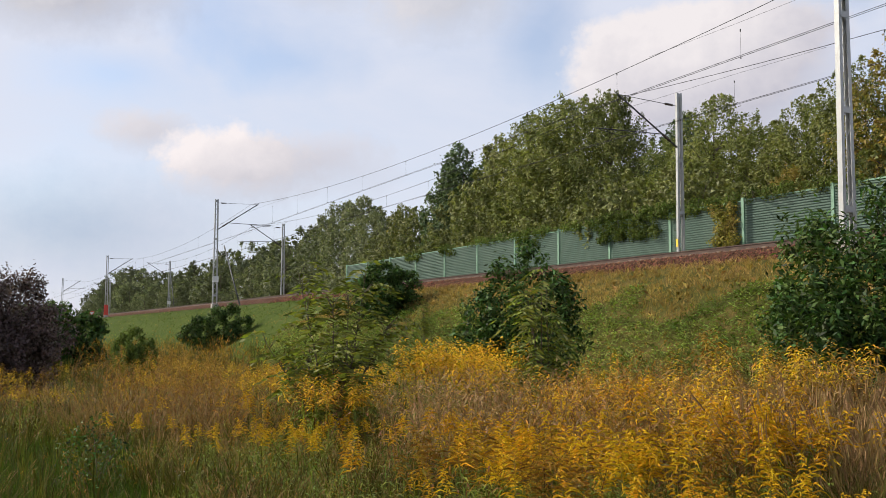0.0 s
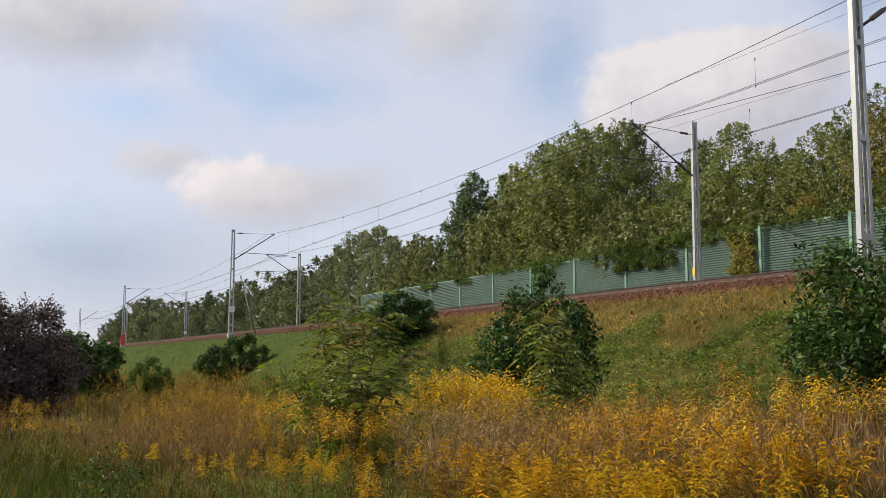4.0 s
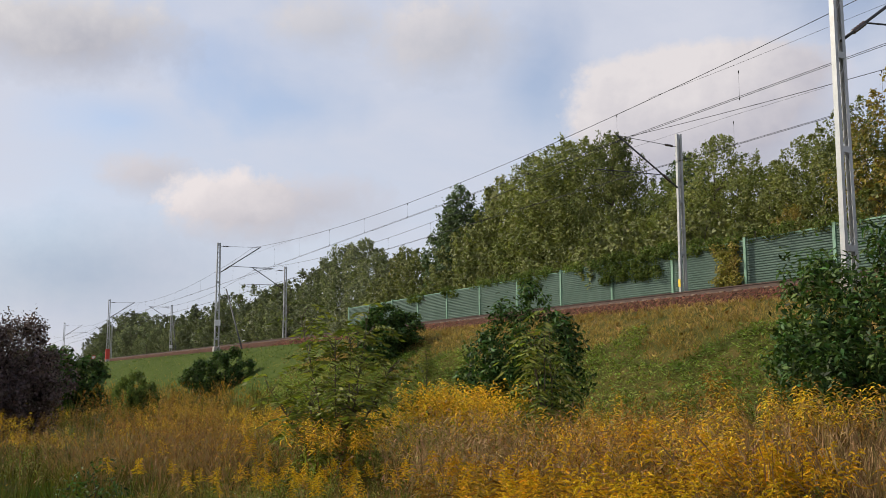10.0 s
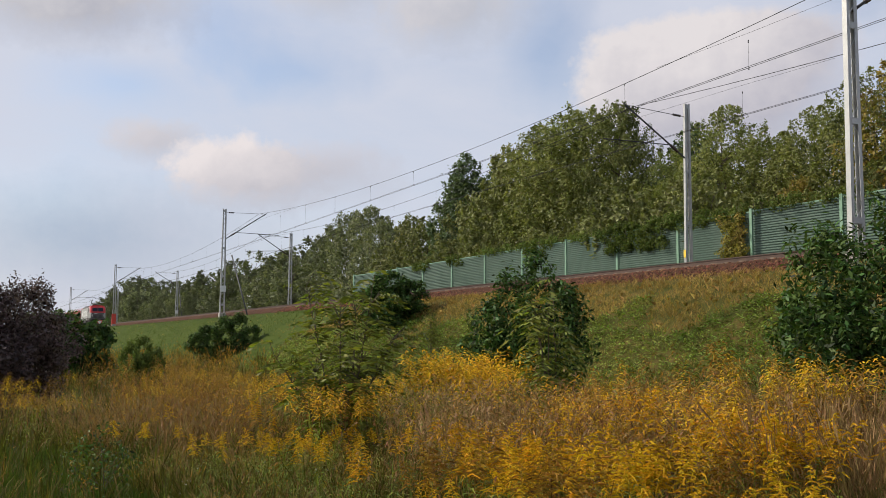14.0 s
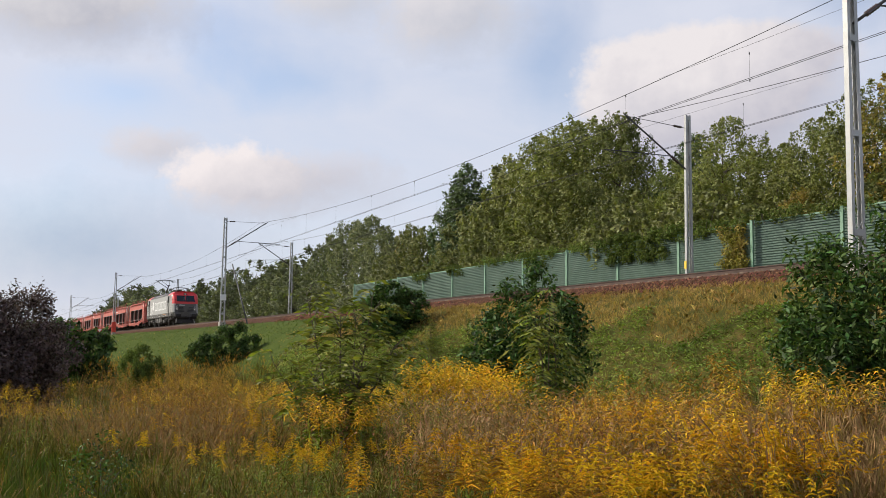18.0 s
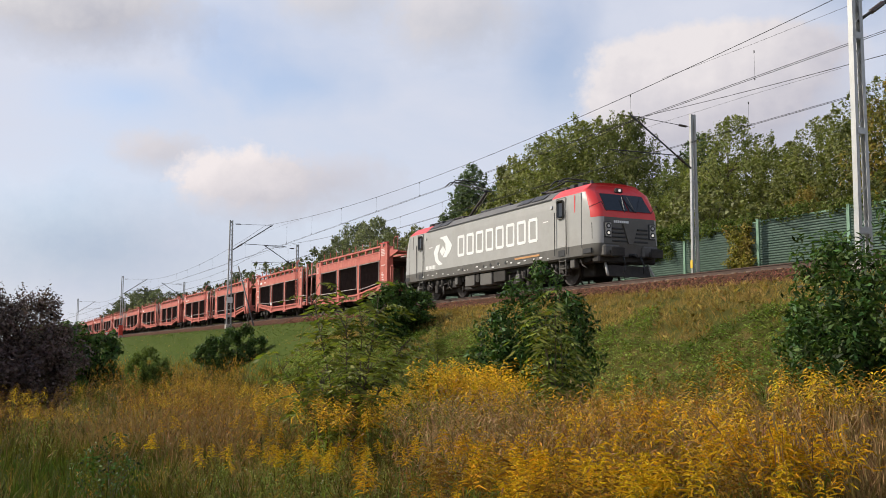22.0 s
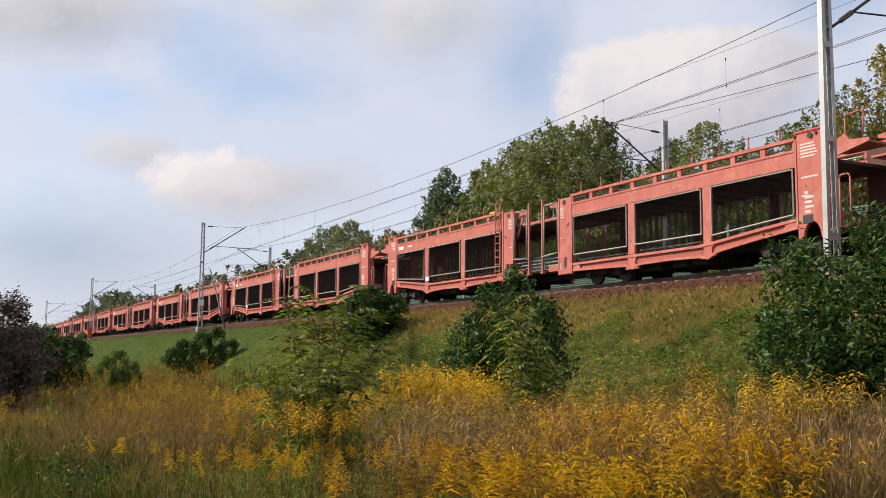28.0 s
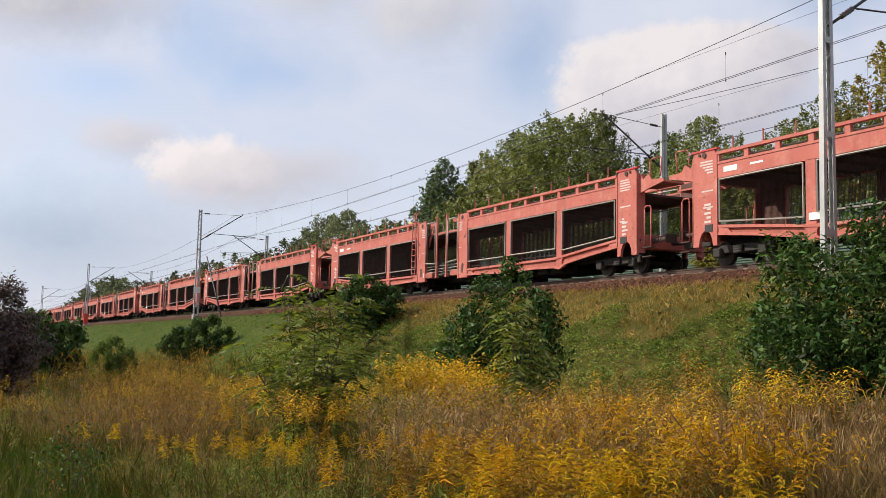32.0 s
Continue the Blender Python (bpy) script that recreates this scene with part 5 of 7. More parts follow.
        mark([(-4.42, 2.98), (-3.6, 3.02), (-3.0, 2.5), (-3.2, 2.2), (-3.65, 1.95), (-4.02, 2.0), (-3.7, 2.3), (-3.72, 2.62), (-4.0, 2.86)], "emblem", label="white painted emblem blade")
        mark([(-4.0, 2.55), (-3.72, 2.3), (-4.1, 2.05), (-4.35, 2.3)], "emblem", label="white painted emblem blade")
        for k in range(8):
            x0 = -2.40 + k * 0.935
            z0, z1 = 1.86, 2.86
            w, tk = 0.72, 0.13
            bm = bmesh.new()
            for xa, xb, za, zb in ((x0, x0 + tk, z0 + 0.06, z1 - 0.06), (x0 + w - tk, x0 + w, z0 + 0.06, z1 - 0.06), (x0 + 0.05, x0 + w - 0.05, z1 - tk, z1), (x0 + 0.05, x0 + w - 0.05, z0, z0 + tk)):
                prism(bm, [(f * xa, za), (f * xb, za), (f * xb, zb), (f * xa, zb)], *sorted((s * 1.501, s * (1.508 if xb - xa < 0.3 else 1.511))))
            bmesh.ops.recalc_face_normals(bm, faces=bm.faces[:])
            part("block_mark", bm, M_WHITE, top, "white painted block")
        rr = random.Random(11)
        x = -6.0
        for k in range(7):
            mark([(-6.0 + k * 0.17, 1.50), (-5.88 + k * 0.17, 1.50), (-5.88 + k * 0.17, 1.68), (-6.0 + k * 0.17, 1.68)], "number_bar", label="white number bar")
        for k in range(22):
            x = -6.4 + k * 0.57 + rr.uniform(-0.15, 0.15)
            w, h = rr.uniform(0.06, 0.22), rr.uniform(0.03, 0.06)
            z = rr.choice((1.08, 1.15, 1.22))
            mark([(x, z), (x + w, z), (x + w, z + h), (x, z + h)], "small_marking", label="small white marking")
        mark([(3.0, 1.26), (5.0, 1.26), (5.0, 1.34), (3.0, 1.34)], "cover_plate", mat=M_OCHREBOX, label="orange-brown plate")
        for xd in (5.3, -5.6):
            mark([(xd, 2.56), (xd + 0.38, 2.56), (xd + 0.38, 2.6), (xd, 2.6)], "small_marking")
        for xq in (0.2, 0.85, 1.55, -1.9, 2.2):
            bm = bmesh.new()
            tube(bm, (f * xq, s * 1.50, 1.22), (f * xq, s * 1.512, 1.22), 0.075, 10)
            part("round_hatch", bm, M_BLACK, top)
    # roof equipment
    bm = bmesh.new()
    for x0, x1, w, h in ((-1.6, 1.2, 0.7, 0.12), (1.8, 4.6, 0.6, 0.10), (-5.6, -4.6, 0.6, 0.16)):
        box(bm, x0, x1, -w, w, 3.84, 3.88 + h, 0.03)
    for x in (-7.2, -6.6, -6.0, 6.1, 6.7):
        box(bm, x, x + 0.35, -0.75, -0.35, 3.84, 4.02, 0.02)
        tube(bm, (x + 0.15, -0.2, 3.84), (x + 0.15, -0.2, 4.16), 0.05, 8)
    for k in range(7):
        x = -2.5 + k * 1.2
        tube(bm, (x, 0.45, 3.86), (x, 0.45, 4.12), 0.06, 8)
    tube(bm, (-3.6, 0.45, 4.12), (5.2, 0.45, 4.12), 0.02, 5)
    part("roof_gear", bm, M_BLACK, top)

    def pantograph(x, up):
        bm = bmesh.new()
        box(bm, x - 0.5, x + 0.6, -0.55, 0.55, 3.98, 4.06, 0.02)
        for sx in (-0.45, 0.5):
            for sy in (-0.5, 0.5):
                tube(bm, (x + sx, sy, 3.84), (x + sx, sy, 4.0), 0.07, 8)
        base = part("pantograph", bm, M_PANTO, top, "dark steel pantograph on the roof")
        knee, head = ((x + 2.05, 5.10), (x - 0.3, 5.80)) if up else ((x - 1.9, 4.22), (x + 0.3, 4.3))
        bm = bmesh.new()
        tube(bm, (x + 0.1, 0, 4.06), (knee[0], 0, knee[1]), 0.06, 8)
        tube(bm, (x + 0.5, 0, 4.06), (knee[0] + 0.15, 0, knee[1] - 0.1), 0.025, 6)
        part("lower_arm", bm, M_PANTO, base)
        bm = bmesh.new()
        for sy in (-1, 1):
            tube(bm, (knee[0], sy * 0.12, knee[1]), (head[0], sy * 0.45, head[1]), 0.028, 6)
        tube(bm, (knee[0] - 0.02, -0.2, knee[1]), (knee[0] - 0.02, 0.2, knee[1]), 0.05, 6)
        part("upper_arm", bm, M_BLACK, base)
        bm = bmesh.new()
        for dx in (-0.28, 0.28):
            path_tube(bm, [(head[0] + dx, -0.98, head[1] - 0.16), (head[0] + dx, -0.72, head[1] + 0.08), (head[0] + dx, -0.4, head[1] + 0.12), (head[0] + dx, 0.4, head[1] + 0.12), (head[0] + dx, 0.72, head[1] + 0.08), (head[0] + dx, 0.98, head[1] - 0.16)], 0.028, 6)
        for sy in (-0.45, 0.45):
            tube(bm, (head[0] - 0.28, sy, head[1] + 0.05), (head[0] + 0.28, sy, head[1] + 0.05), 0.02, 5)
        part("collector_head", bm, M_BLACK, base)

    pantograph(-4.25, True)
    pantograph(5.0, False)
    # bogies and under-floor boxes
    for xc in (-4.75, 4.75):
        bm = bmesh.new()
        for s in (-1, 1):
            prism(bm, [(xc - 2.3, 0.72), (xc - 1.1, 0.66), (xc - 0.6, 0.48), (xc + 0.6, 0.48), (xc + 1.1, 0.66), (xc + 2.3, 0.72), (xc + 2.3, 0.9), (xc - 2.3, 0.9)], *sorted((s * 1.02, s * 1.14)))
            for a in (-1.5, 1.5):
                box(bm, xc + a - 0.2, xc + a + 0.2, *sorted((s * 1.0, s * 1.26)), 0.45, 0.8, 0.04)
                tube(bm, (xc + a - 0.42, s * 1.18, 0.5), (xc + a - 0.42, s * 1.18, 0.9), 0.1, 8)
                tube(bm, (xc + a + 0.42, s * 1.18, 0.5), (xc + a + 0.42, s * 1.18, 0.9), 0.1, 8)
            tube(bm, (xc - 0.4, s * 1.24, 0.62), (xc + 0.9, s * 1.24, 0.72), 0.05, 6)
            tube(bm, (xc - 0.25, s * 1.2, 0.5), (xc - 0.25, s * 1.2, 1.0), 0.16, 10)
            tube(bm, (xc + 0.25, s * 1.2, 0.5), (xc + 0.25, s * 1.2, 1.0), 0.16, 10)
        box(bm, xc - 1.0, xc + 1.0, -1.0, 1.0, 0.5, 0.85)
        bmesh.ops.recalc_face_normals(bm, faces=bm.faces[:])
        bog = part("bogie", bm, M_UNDER, top)
        for a in (-1.5, 1.5):
            for s in (-1, 1):
                ob = new("wheel", LOCO_WHEEL)
                ob.parent = bog
                ob.matrix_local = pose(xc + a, s * 0.755, 0.625, 0, 0, 0 if s < 0 else 180)
    for x0, x1, z0 in ((-1.9, -0.95, 0.42), (-0.85, -0.5, 0.55), (-0.4, 0.7, 0.38), (0.85, 1.9, 0.45)):
        for s in (-1, 1):
            bm = bmesh.new()
            box(bm, x0, x1, *sorted((s * 0.5, s * 1.36)), z0, 0.94, 0.03)
            part("equipment_box", bm, M_SKIRT if x0 in (-1.9, -0.4) else M_UNDER, top)
    return top


M_PANTO = material("pantograph_dark", two((0.03, 0.022, 0.022), (0.06, 0.045, 0.043)), 3.0, 0.6, 0.2, bump=0.05)

LOCO = locomotive()
WAGONS = [wagon()]
for i in range(13):
    WAGONS.append(copy_thing(WAGONS[0], Matrix.Identity(4)))


# ---- plants ----
def leaf_quads(rng, centres, size, up=0.5, out=None, ratio=0.5):
    """Pointed leaf quads at the given centres; out: outward way that the leaves face more or less."""
    n = len(centres)
    nrm = rng.normal(size=(n, 3))
    if out is not None:
        nrm = nrm * 0.75 + out * 0.8
    nrm[:, 2] += up
    nrm /= np.linalg.norm(nrm, axis=1, keepdims=True) + 1e-9
    a = np.cross(nrm, rng.normal(size=(n, 3)))
    a /= np.linalg.norm(a, axis=1, keepdims=True) + 1e-9
    b = np.cross(nrm, a)
    s = size * rng.uniform(0.6, 1.35, n)[:, None]
    P = np.stack([centres - a * s, centres - b * s * ratio + nrm * s * 0.18, centres + a * s, centres + b * s * ratio + nrm * s * 0.18], 1)
    F = np.arange(n * 4).reshape(n, 4)
    return P.reshape(-1, 3), F


def leaf_tris(rng, centres, size, up=0.5, out=None, ratio=0.5):
    """Small three-cornered leaves for crowns that stay far off."""
    n = len(centres)
    nrm = rng.normal(size=(n, 3)) * 0.8 + (0 if out is None else out * 0.7)
    nrm[:, 2] += up
    nrm /= np.linalg.norm(nrm, axis=1, keepdims=True) + 1e-9
    a = np.cross(nrm, rng.normal(size=(n, 3)))
    a /= np.linalg.norm(a, axis=1, keepdims=True) + 1e-9
    b = np.cross(nrm, a)
    s = size * rng.uniform(0.6, 1.35, n)[:, None]
    P = np.stack([centres - a * s * 0.8 - b * s * ratio * 1.25, centres + a * s * 1.1, centres - a * s * 0.5 + b * s * ratio * 1.45], 1)
    return P.reshape(-1, 3), np.arange(n * 3).reshape(n, 3)


def grown_model(seed, h, w, base, twigs, leaves, size, mat, r0, shape, ratio=0.55, ragged=0.3, hollow=0.2, tuft_len=0.085):
    """A tree whose leaves sit in tapering tufts on twigs that point up and out; shape: (height share, width share) of the crown."""
    rng = np.random.default_rng(seed)
    ks, rs = [q[0] for q in shape], [q[1] for q in shape]
    C, D, O, tips = [], [], [], []
    per = leaves // twigs
    while len(tips) < twigs:
        k = rng.uniform(0, 1)
        wide = float(np.interp(k, ks, rs))
        if rng.uniform() > wide + 0.08:
            continue
        a = rng.uniform(0, 2 * math.pi)
        ca, sa = math.cos(a), math.sin(a)
        bulge = 1.0 + ragged * noise.noise((ca * 1.4 + seed, sa * 1.4, k * 4.0)) + ragged * 0.5 * noise.noise((ca * 3.2, sa * 3.2 + seed, k * 9.0))
        rad = w * wide * bulge * rng.uniform(0.05, 1.0) ** 0.36
        tip = np.array((rad * ca, rad * sa, base + (h - base) * k))
        if noise.noise((tip[0] * 0.5 + seed, tip[1] * 0.5, tip[2] * 0.5)) < -0.5 + hollow:
            if rng.uniform() < 0.8:
                continue
        root = np.array((0.0, 0.0, max(base * 0.6, tip[2] - rad * 0.9 - 0.05 * h)))
        d = tip - root + np.array((rng.normal() * 0.25 * w, rng.normal() * 0.25 * w, 0.06 * h + abs(rng.normal()) * 0.05 * h))
        d /= np.linalg.norm(d)
        L = h * tuft_len * rng.uniform(0.7, 1.4)
        q = rng.uniform(0, 1, per) ** 0.8
        c = tip + d * ((q - 0.7) * L)[:, None] + rng.normal(size=(per, 3)) * (L * 0.30 * (1.12 - q))[:, None]
        C.append(c)
        o = c - (tip - d * L * 0.5)
        O.append(o / (np.linalg.norm(o, axis=1, keepdims=True) + 1e-6) * 0.7 + np.array((ca, sa, 0.4)) * 0.5)
        tips.append((tip[0], tip[1], tip[2], 0.3, 1.0))
    trunk = limbs_mesh(rng, tips, h, r0, base)
    P, out = np.concatenate(C), np.concatenate(O)
    keep = P[:, 2] > 0.05
    v, f = leaf_tris(rng, P[keep], size, 0.45, out[keep], ratio)
    crown = soup("crown", v, f, mat)
    me = crown.data
    bpy.data.objects.remove(crown)
    return trunk, me


def clump_points(rng, blobs, n, shell=0.55):
    """Points in and towards the skin of ellipsoid clumps (x, y, z, r, flatten), with the outward way."""
    B = np.array(blobs, float)
    w = B[:, 3] ** 2
    pick = rng.choice(len(B), n, p=w / w.sum())
    d = rng.normal(size=(n, 3))
    d /= np.linalg.norm(d, axis=1, keepdims=True)
    r = rng.uniform(shell ** 3, 1.0, n) ** (1 / 3) * (1 + np.abs(rng.normal(size=n)) * 0.28)
    P = B[pick, :3] + d * (B[pick, 3] * r)[:, None] * np.stack([np.ones(n), np.ones(n), B[pick, 4]], 1)
    return P, d


def crown_blobs(rng, h, w, base, count, taper, lean=0.0):
    """Clumps that fill an uneven crown of height h, half width w, starting at height base."""
    out = []
    for i in range(count):
        k = (i + rng.uniform(0, 1)) / count
        z = base + (h - base) * k
        prof = math.sin(min(1.0, (k + 0.12) / 1.12) ** taper * math.pi) ** 0.6 if k < 0.98 else 0.2
        rad = w * max(0.12, prof) * rng.uniform(0.25, 1.0) ** 0.6
        a = rng.uniform(0, 2 * math.pi)
        r = rng.uniform(0.07, 0.17) * w + 0.06
        if rng.uniform() < 0.25:
            out.append((rad * 1.15 * math.cos(a), rad * 1.15 * math.sin(a), min(z + 0.04 * h, h), r * 0.5, 2.4))
        out.append((rad * math.cos(a) + lean * k, rad * math.sin(a), min(z, h - r * 0.7), r, rng.uniform(0.8, 1.5)))
    return out


def limbs_mesh(rng, blobs, h, r0, bare):
    bm = bmesh.new()
    pts = [Vector((0, 0, -0.3))]
    for k in range(1, 6):
        pts.append(Vector((rng.normal() * 0.02 * h, rng.normal() * 0.02 * h, h * 0.86 * k / 5)))
    for i, (a, b) in enumerate(zip(pts, pts[1:])):
        tube(bm, a, b, r0 * (1 - i / 5.5), 7, r0 * (1 - (i + 1) / 5.5))
    for x, y, z, r, _ in blobs[:: max(1, len(blobs) // 26)]:
        k = max(0.1, min(0.9, (z - math.hypot(x, y) * 0.7) / (h * 0.86)))
        i = min(4, int(k * 5))
        root = pts[i].lerp(pts[i + 1], k * 5 - i)
        mid = root.lerp(Vector((x, y, z)), 0.5) + Vector((0, 0, -0.04 * h * 0.3))
        rr = r0 * 0.32 * (1 - k * 0.6)
        tube(bm, root, mid, rr, 5, rr * 0.7)
        tube(bm, mid, (x, y, z), rr * 0.7, 5, rr * 0.25)
    return mesh_of("trunk", bm, M_BARK)


def bush_model(seed, parts, leaves, size, mat, r0=0.03, ratio=0.42, up=0.5, per=46, taper=0.95, base=0.02, tri=False):
    """A shrub of several leaning sub-crowns (x, y, height, half width)."""
    rng = np.random.default_rng(seed)
    blobs = []
    for ox, oy, h, w in parts:
        for x, y, z, r, fl in crown_blobs(rng, h, w, base * h, per, taper):
            blobs.append((x + ox * (0.35 + 0.65 * z / h), y + oy * (0.35 + 0.65 * z / h), z, r * rng.uniform(0.6, 1.2), fl))
    rng.shuffle(blobs)
    trunk = limbs_mesh(rng, [tuple(b) for b in blobs], max(q[2] for q in parts), r0, 0.1)
    P, d = clump_points(rng, blobs, leaves, 0.25)
    keep = P[:, 2] > 0.03
    v, f = (leaf_tris if tri else leaf_quads)(rng, P[keep], size, up, d[keep], ratio)
    crown = soup("crown", v, f, mat)
    me = crown.data
    bpy.data.objects.remove(crown)
    return trunk, me


def plant(kind, model, x, y, z, s, rz, label, category, group="", mat=None):
    top = empty(kind, x, y, z, rz)
    top.scale = (s, s, s) if not isinstance(s, tuple) else s
    tagged(top, label, category, group)
    for name, me in zip(("trunk", "crown"), model):
        ob = new(name, me)
        ob.parent = top
    return top


ROUND = [(0.0, 0.6), (0.15, 0.88), (0.4, 1.0), (0.62, 0.92), (0.8, 0.72), (0.93, 0.42), (1.0, 0.14)]
EGG = [(0.0, 0.7), (0.3, 1.0), (0.58, 0.95), (0.8, 0.72), (0.93, 0.42), (1.0, 0.15)]
CONE = [(0.0, 0.85), (0.3, 1.0), (0.6, 0.85), (0.85, 0.5), (1.0, 0.14)]
DOME = [(0.0, 0.8), (0.3, 1.0), (0.6, 0.95), (0.85, 0.65), (1.0, 0.2)]
POPLAR = grown_model(1, 13, 3.4, 0.5, 440, 36000, 0.078, M_LEAF, 0.23, EGG, ragged=0.4, hollow=0.1)
BROAD = grown_model(2, 14, 4.7, 0.8, 680, 68000, 0.083, M_LEAF, 0.26, ROUND, ragged=0.35)
DARK = grown_model(3, 13, 3.0, 0.5, 360, 26000, 0.11, M_LEAF_POPLAR, 0.22, CONE, ragged=0.35, hollow=0.1)
WILLOW = grown_model(4, 12, 4.1, 0.3, 360, 26000, 0.125, M_LEAF_GREY, 0.2, DOME, 0.4, hollow=-0.05)
OLIVE = grown_model(5, 9, 3.4, 0.2, 340, 22000, 0.10, M_LEAF_OLIVE, 0.14, DOME, hollow=0.0)
TURNING = grown_model(6, 11, 3.0, 0.3, 300, 24000, 0.076, M_LEAF_YELLOW, 0.2, EGG, ragged=0.4)
WOODS = [grown_model(14, 12, 4.2, 0.2, 170, 7400, 0.165, M_LEAF_FAR, 0.2, DOME), grown_model(15, 12, 3.4, 0.2, 150, 6800, 0.165, M_LEAF_FAR, 0.2, EGG), grown_model(16, 12, 4.6, 0.2, 170, 7400, 0.165, M_LEAF_GREY, 0.2, DOME)]
THICKET = grown_model(17, 9, 3.7, 0.1, 160, 6000, 0.15, M_LEAF_OLIVE, 0.1, DOME)
SPIRE = grown_model(18, 12, 1.7, 0.3, 100, 5000, 0.2, M_LEAF_FAR, 0.2, CONE)

# x, y, top height, model, width factor
TREES = [
    (-56.4, 38.5, 17.9, "b", 1.06), (-52.4, 38.6, 17.4, "b", 0.78), (-61.2, 38.8, 17.6, "b", 0.92), (-72.3, 37.5, 16.9, "d", 1.05), (-74.9, 38.5, 15.2, "d", 1.0), (-69.6, 38.8, 15.6, "d", 0.95),
    (-66.4, 38.4, 16.6, "o", 0.82), (-64.0, 36.4, 13.6, "o", 0.9), (-70.6, 36.6, 12.6, "o", 0.85), (-48.2, 41.5, 15.2, "d", 1.1), (-49.5, 36.2, 11.6, "o", 0.9),
] + [
    (-45.2, 37.4, 12.9, "p", 1.0), (-40.7, 37.5, 14.6, "p", 1.0), (-42.6, 40.0, 12.6, "h", 0.95), (-37.0, 37.8, 12.4, "p", 1.05), (-38.8, 39.5, 12.2, "h", 0.95), (-34.2, 38.0, 13.4, "p", 1.0),
    (-33.6, 35.3, 9.4, "t", 0.8), (-31.2, 37.4, 14.2, "p", 0.9), (-28.0, 37.0, 15.4, "t", 0.95), 
    (-46.4, 40.5, 12.2, "h", 1.0), (-31.0, 41.0, 13.0, "h", 1.0), (-26.5, 41, 14.0, "h", 1.0), (-80.5, 37.5, 12.2, "o", 0.95), (-85.5, 38.5, 13.2, "o", 1.0), (-91.0, 40.0, 12.8, "t", 1.0),
    (-97.5, 40.5, 14.2, "w", 0.95), (-105.5, 42.0, 16.6, "w", 0.95), (-113.5, 42.5, 17.0, "w", 0.95), (-122.0, 43.0, 15.8, "w", 1.0),
]
KINDS = {
    "b": (BROAD, 14, "broadleaf_tree", "tall green broadleaf tree behind the noise barrier"),
    "p": (POPLAR, 13, "poplar_tree", "green poplar with pale leaf glints behind the noise barrier"),
    "d": (DARK, 13, "narrow_tree", "dark green upright tree behind the noise barrier"),
    "w": (WILLOW, 12, "willow_tree", "grey-green willow beside the railway"),
    "o": (OLIVE, 9, "shrub_tree", "olive-green bushy tree behind the barrier"),
    "h": (THICKET, 9, "shrub_tree", "olive-green bushy tree behind the barrier"),
    "t": (TURNING, 11, "turning_tree", "tree with yellowing autumn leaves behind the barrier"),
}
tr = random.Random(4)
for x, y, ztop, k, wf in TREES:
    model, h, name, label = KINDS[k]
    z = ground_z(x, y) - 0.1
    s = (ztop - z) / h
    plant(name, model, x, y, z, (s * wf, s * wf, s), tr.uniform(0, 360), label, "tree", "trees along the railway")
for i in range(24):
    # low growth right behind the barrier
    x = -86 + i * 3.4 + tr.uniform(-0.8, 0.8)
    model, h = THICKET, 9
    z = ground_z(x, 34.5) - 0.1
    s = tr.uniform(0.58, 0.85) * 9 / h
    plant("thicket_bush", model, x, 34.2 + tr.uniform(-0.5, 1.0), z, s, tr.uniform(0, 360), "olive-green thicket close behind the noise barrier", "shrub", "thicket behind the barrier")
# woods that line the track farther off: x, y, height of the tops
FAR_TOPS = [(-131, 45, 15.6), (-139, 46, 14.6), (-147, 45, 15.2), (-156, 46, 16.2), (-166, 47, 16.6), (-177, 46, 17.2), (-188, 47, 16.4), (-199, 46, 15.4), (-208, 46, 14.6), (-219, 47, 14.6), (-231, 46, 14.2), (-243, 47, 14.6), (-256, 46, 15.6), (-269, 47, 16.6), (-282, 46, 17.6), (-298, 47, 19.0), (-318, 47, 20.2), (-338, 48, 20.4), (-358, 48, 20.4), (-380, 48, 18.5), (-402, 48, 14.5), (-425, 48, 11.5)]
for i, (x, y, ztop) in enumerate(FAR_TOPS):
    for row in range(2):
        model = WOODS[(i + row * 2) % 3]
        z = ground_z(x, y) - 0.1
        s = (ztop + tr.uniform(-0.9, 0.3) - z) / 12 * (1.0 if row == 0 else 0.72)
        plant("woodland_tree", model, x + row * 5 + tr.uniform(-2, 2), y - row * 5 + tr.uniform(-1.5, 1.5), z, (s * 1.2, s * 1.2, s), tr.uniform(0, 360), "grey-green tree of the wood beside the railway", "tree", "trees along the railway")
plant("spire_tree", SPIRE, -214, 45, ground_z(-214, 45), 17.2 / 12 - 0.2, 10, "slender dark tree standing out of the wood", "tree", "trees along the railway")

# ---- shrubs on the near side ----
BUSH_BIG = bush_model(21, [(0, 0, 3.5, 1.2), (-1.0, -0.2, 3.1, 1.1), (1.0, 0.2, 3.4, 1.1), (0.2, -0.8, 2.8, 1.0), (-1.4, 0.1, 2.3, 0.9), (1.8, -0.2, 3.0, 1.0), (-0.6, -0.7, 1.9, 1.0)], 34000, 0.056, M_LEAF_DARK, per=64, ratio=0.36, up=0.7)
BUSH_DARK = bush_model(22, [(0.13, 0.21, 3.4, 0.8), (-0.39, -0.64, 2.45, 0.9), (0.36, 0.6, 2.8, 0.85), (-0.43, 0.26, 2.3, 0.85), (0.43, -0.26, 2.1, 0.85), (-0.15, -0.25, 2.95, 0.85), (-0.5, -0.35, 1.8, 0.9), (0.1, 0.3, 2.3, 0.9)], 24000, 0.058, M_LEAF_DARK, ratio=0.36, up=0.7)
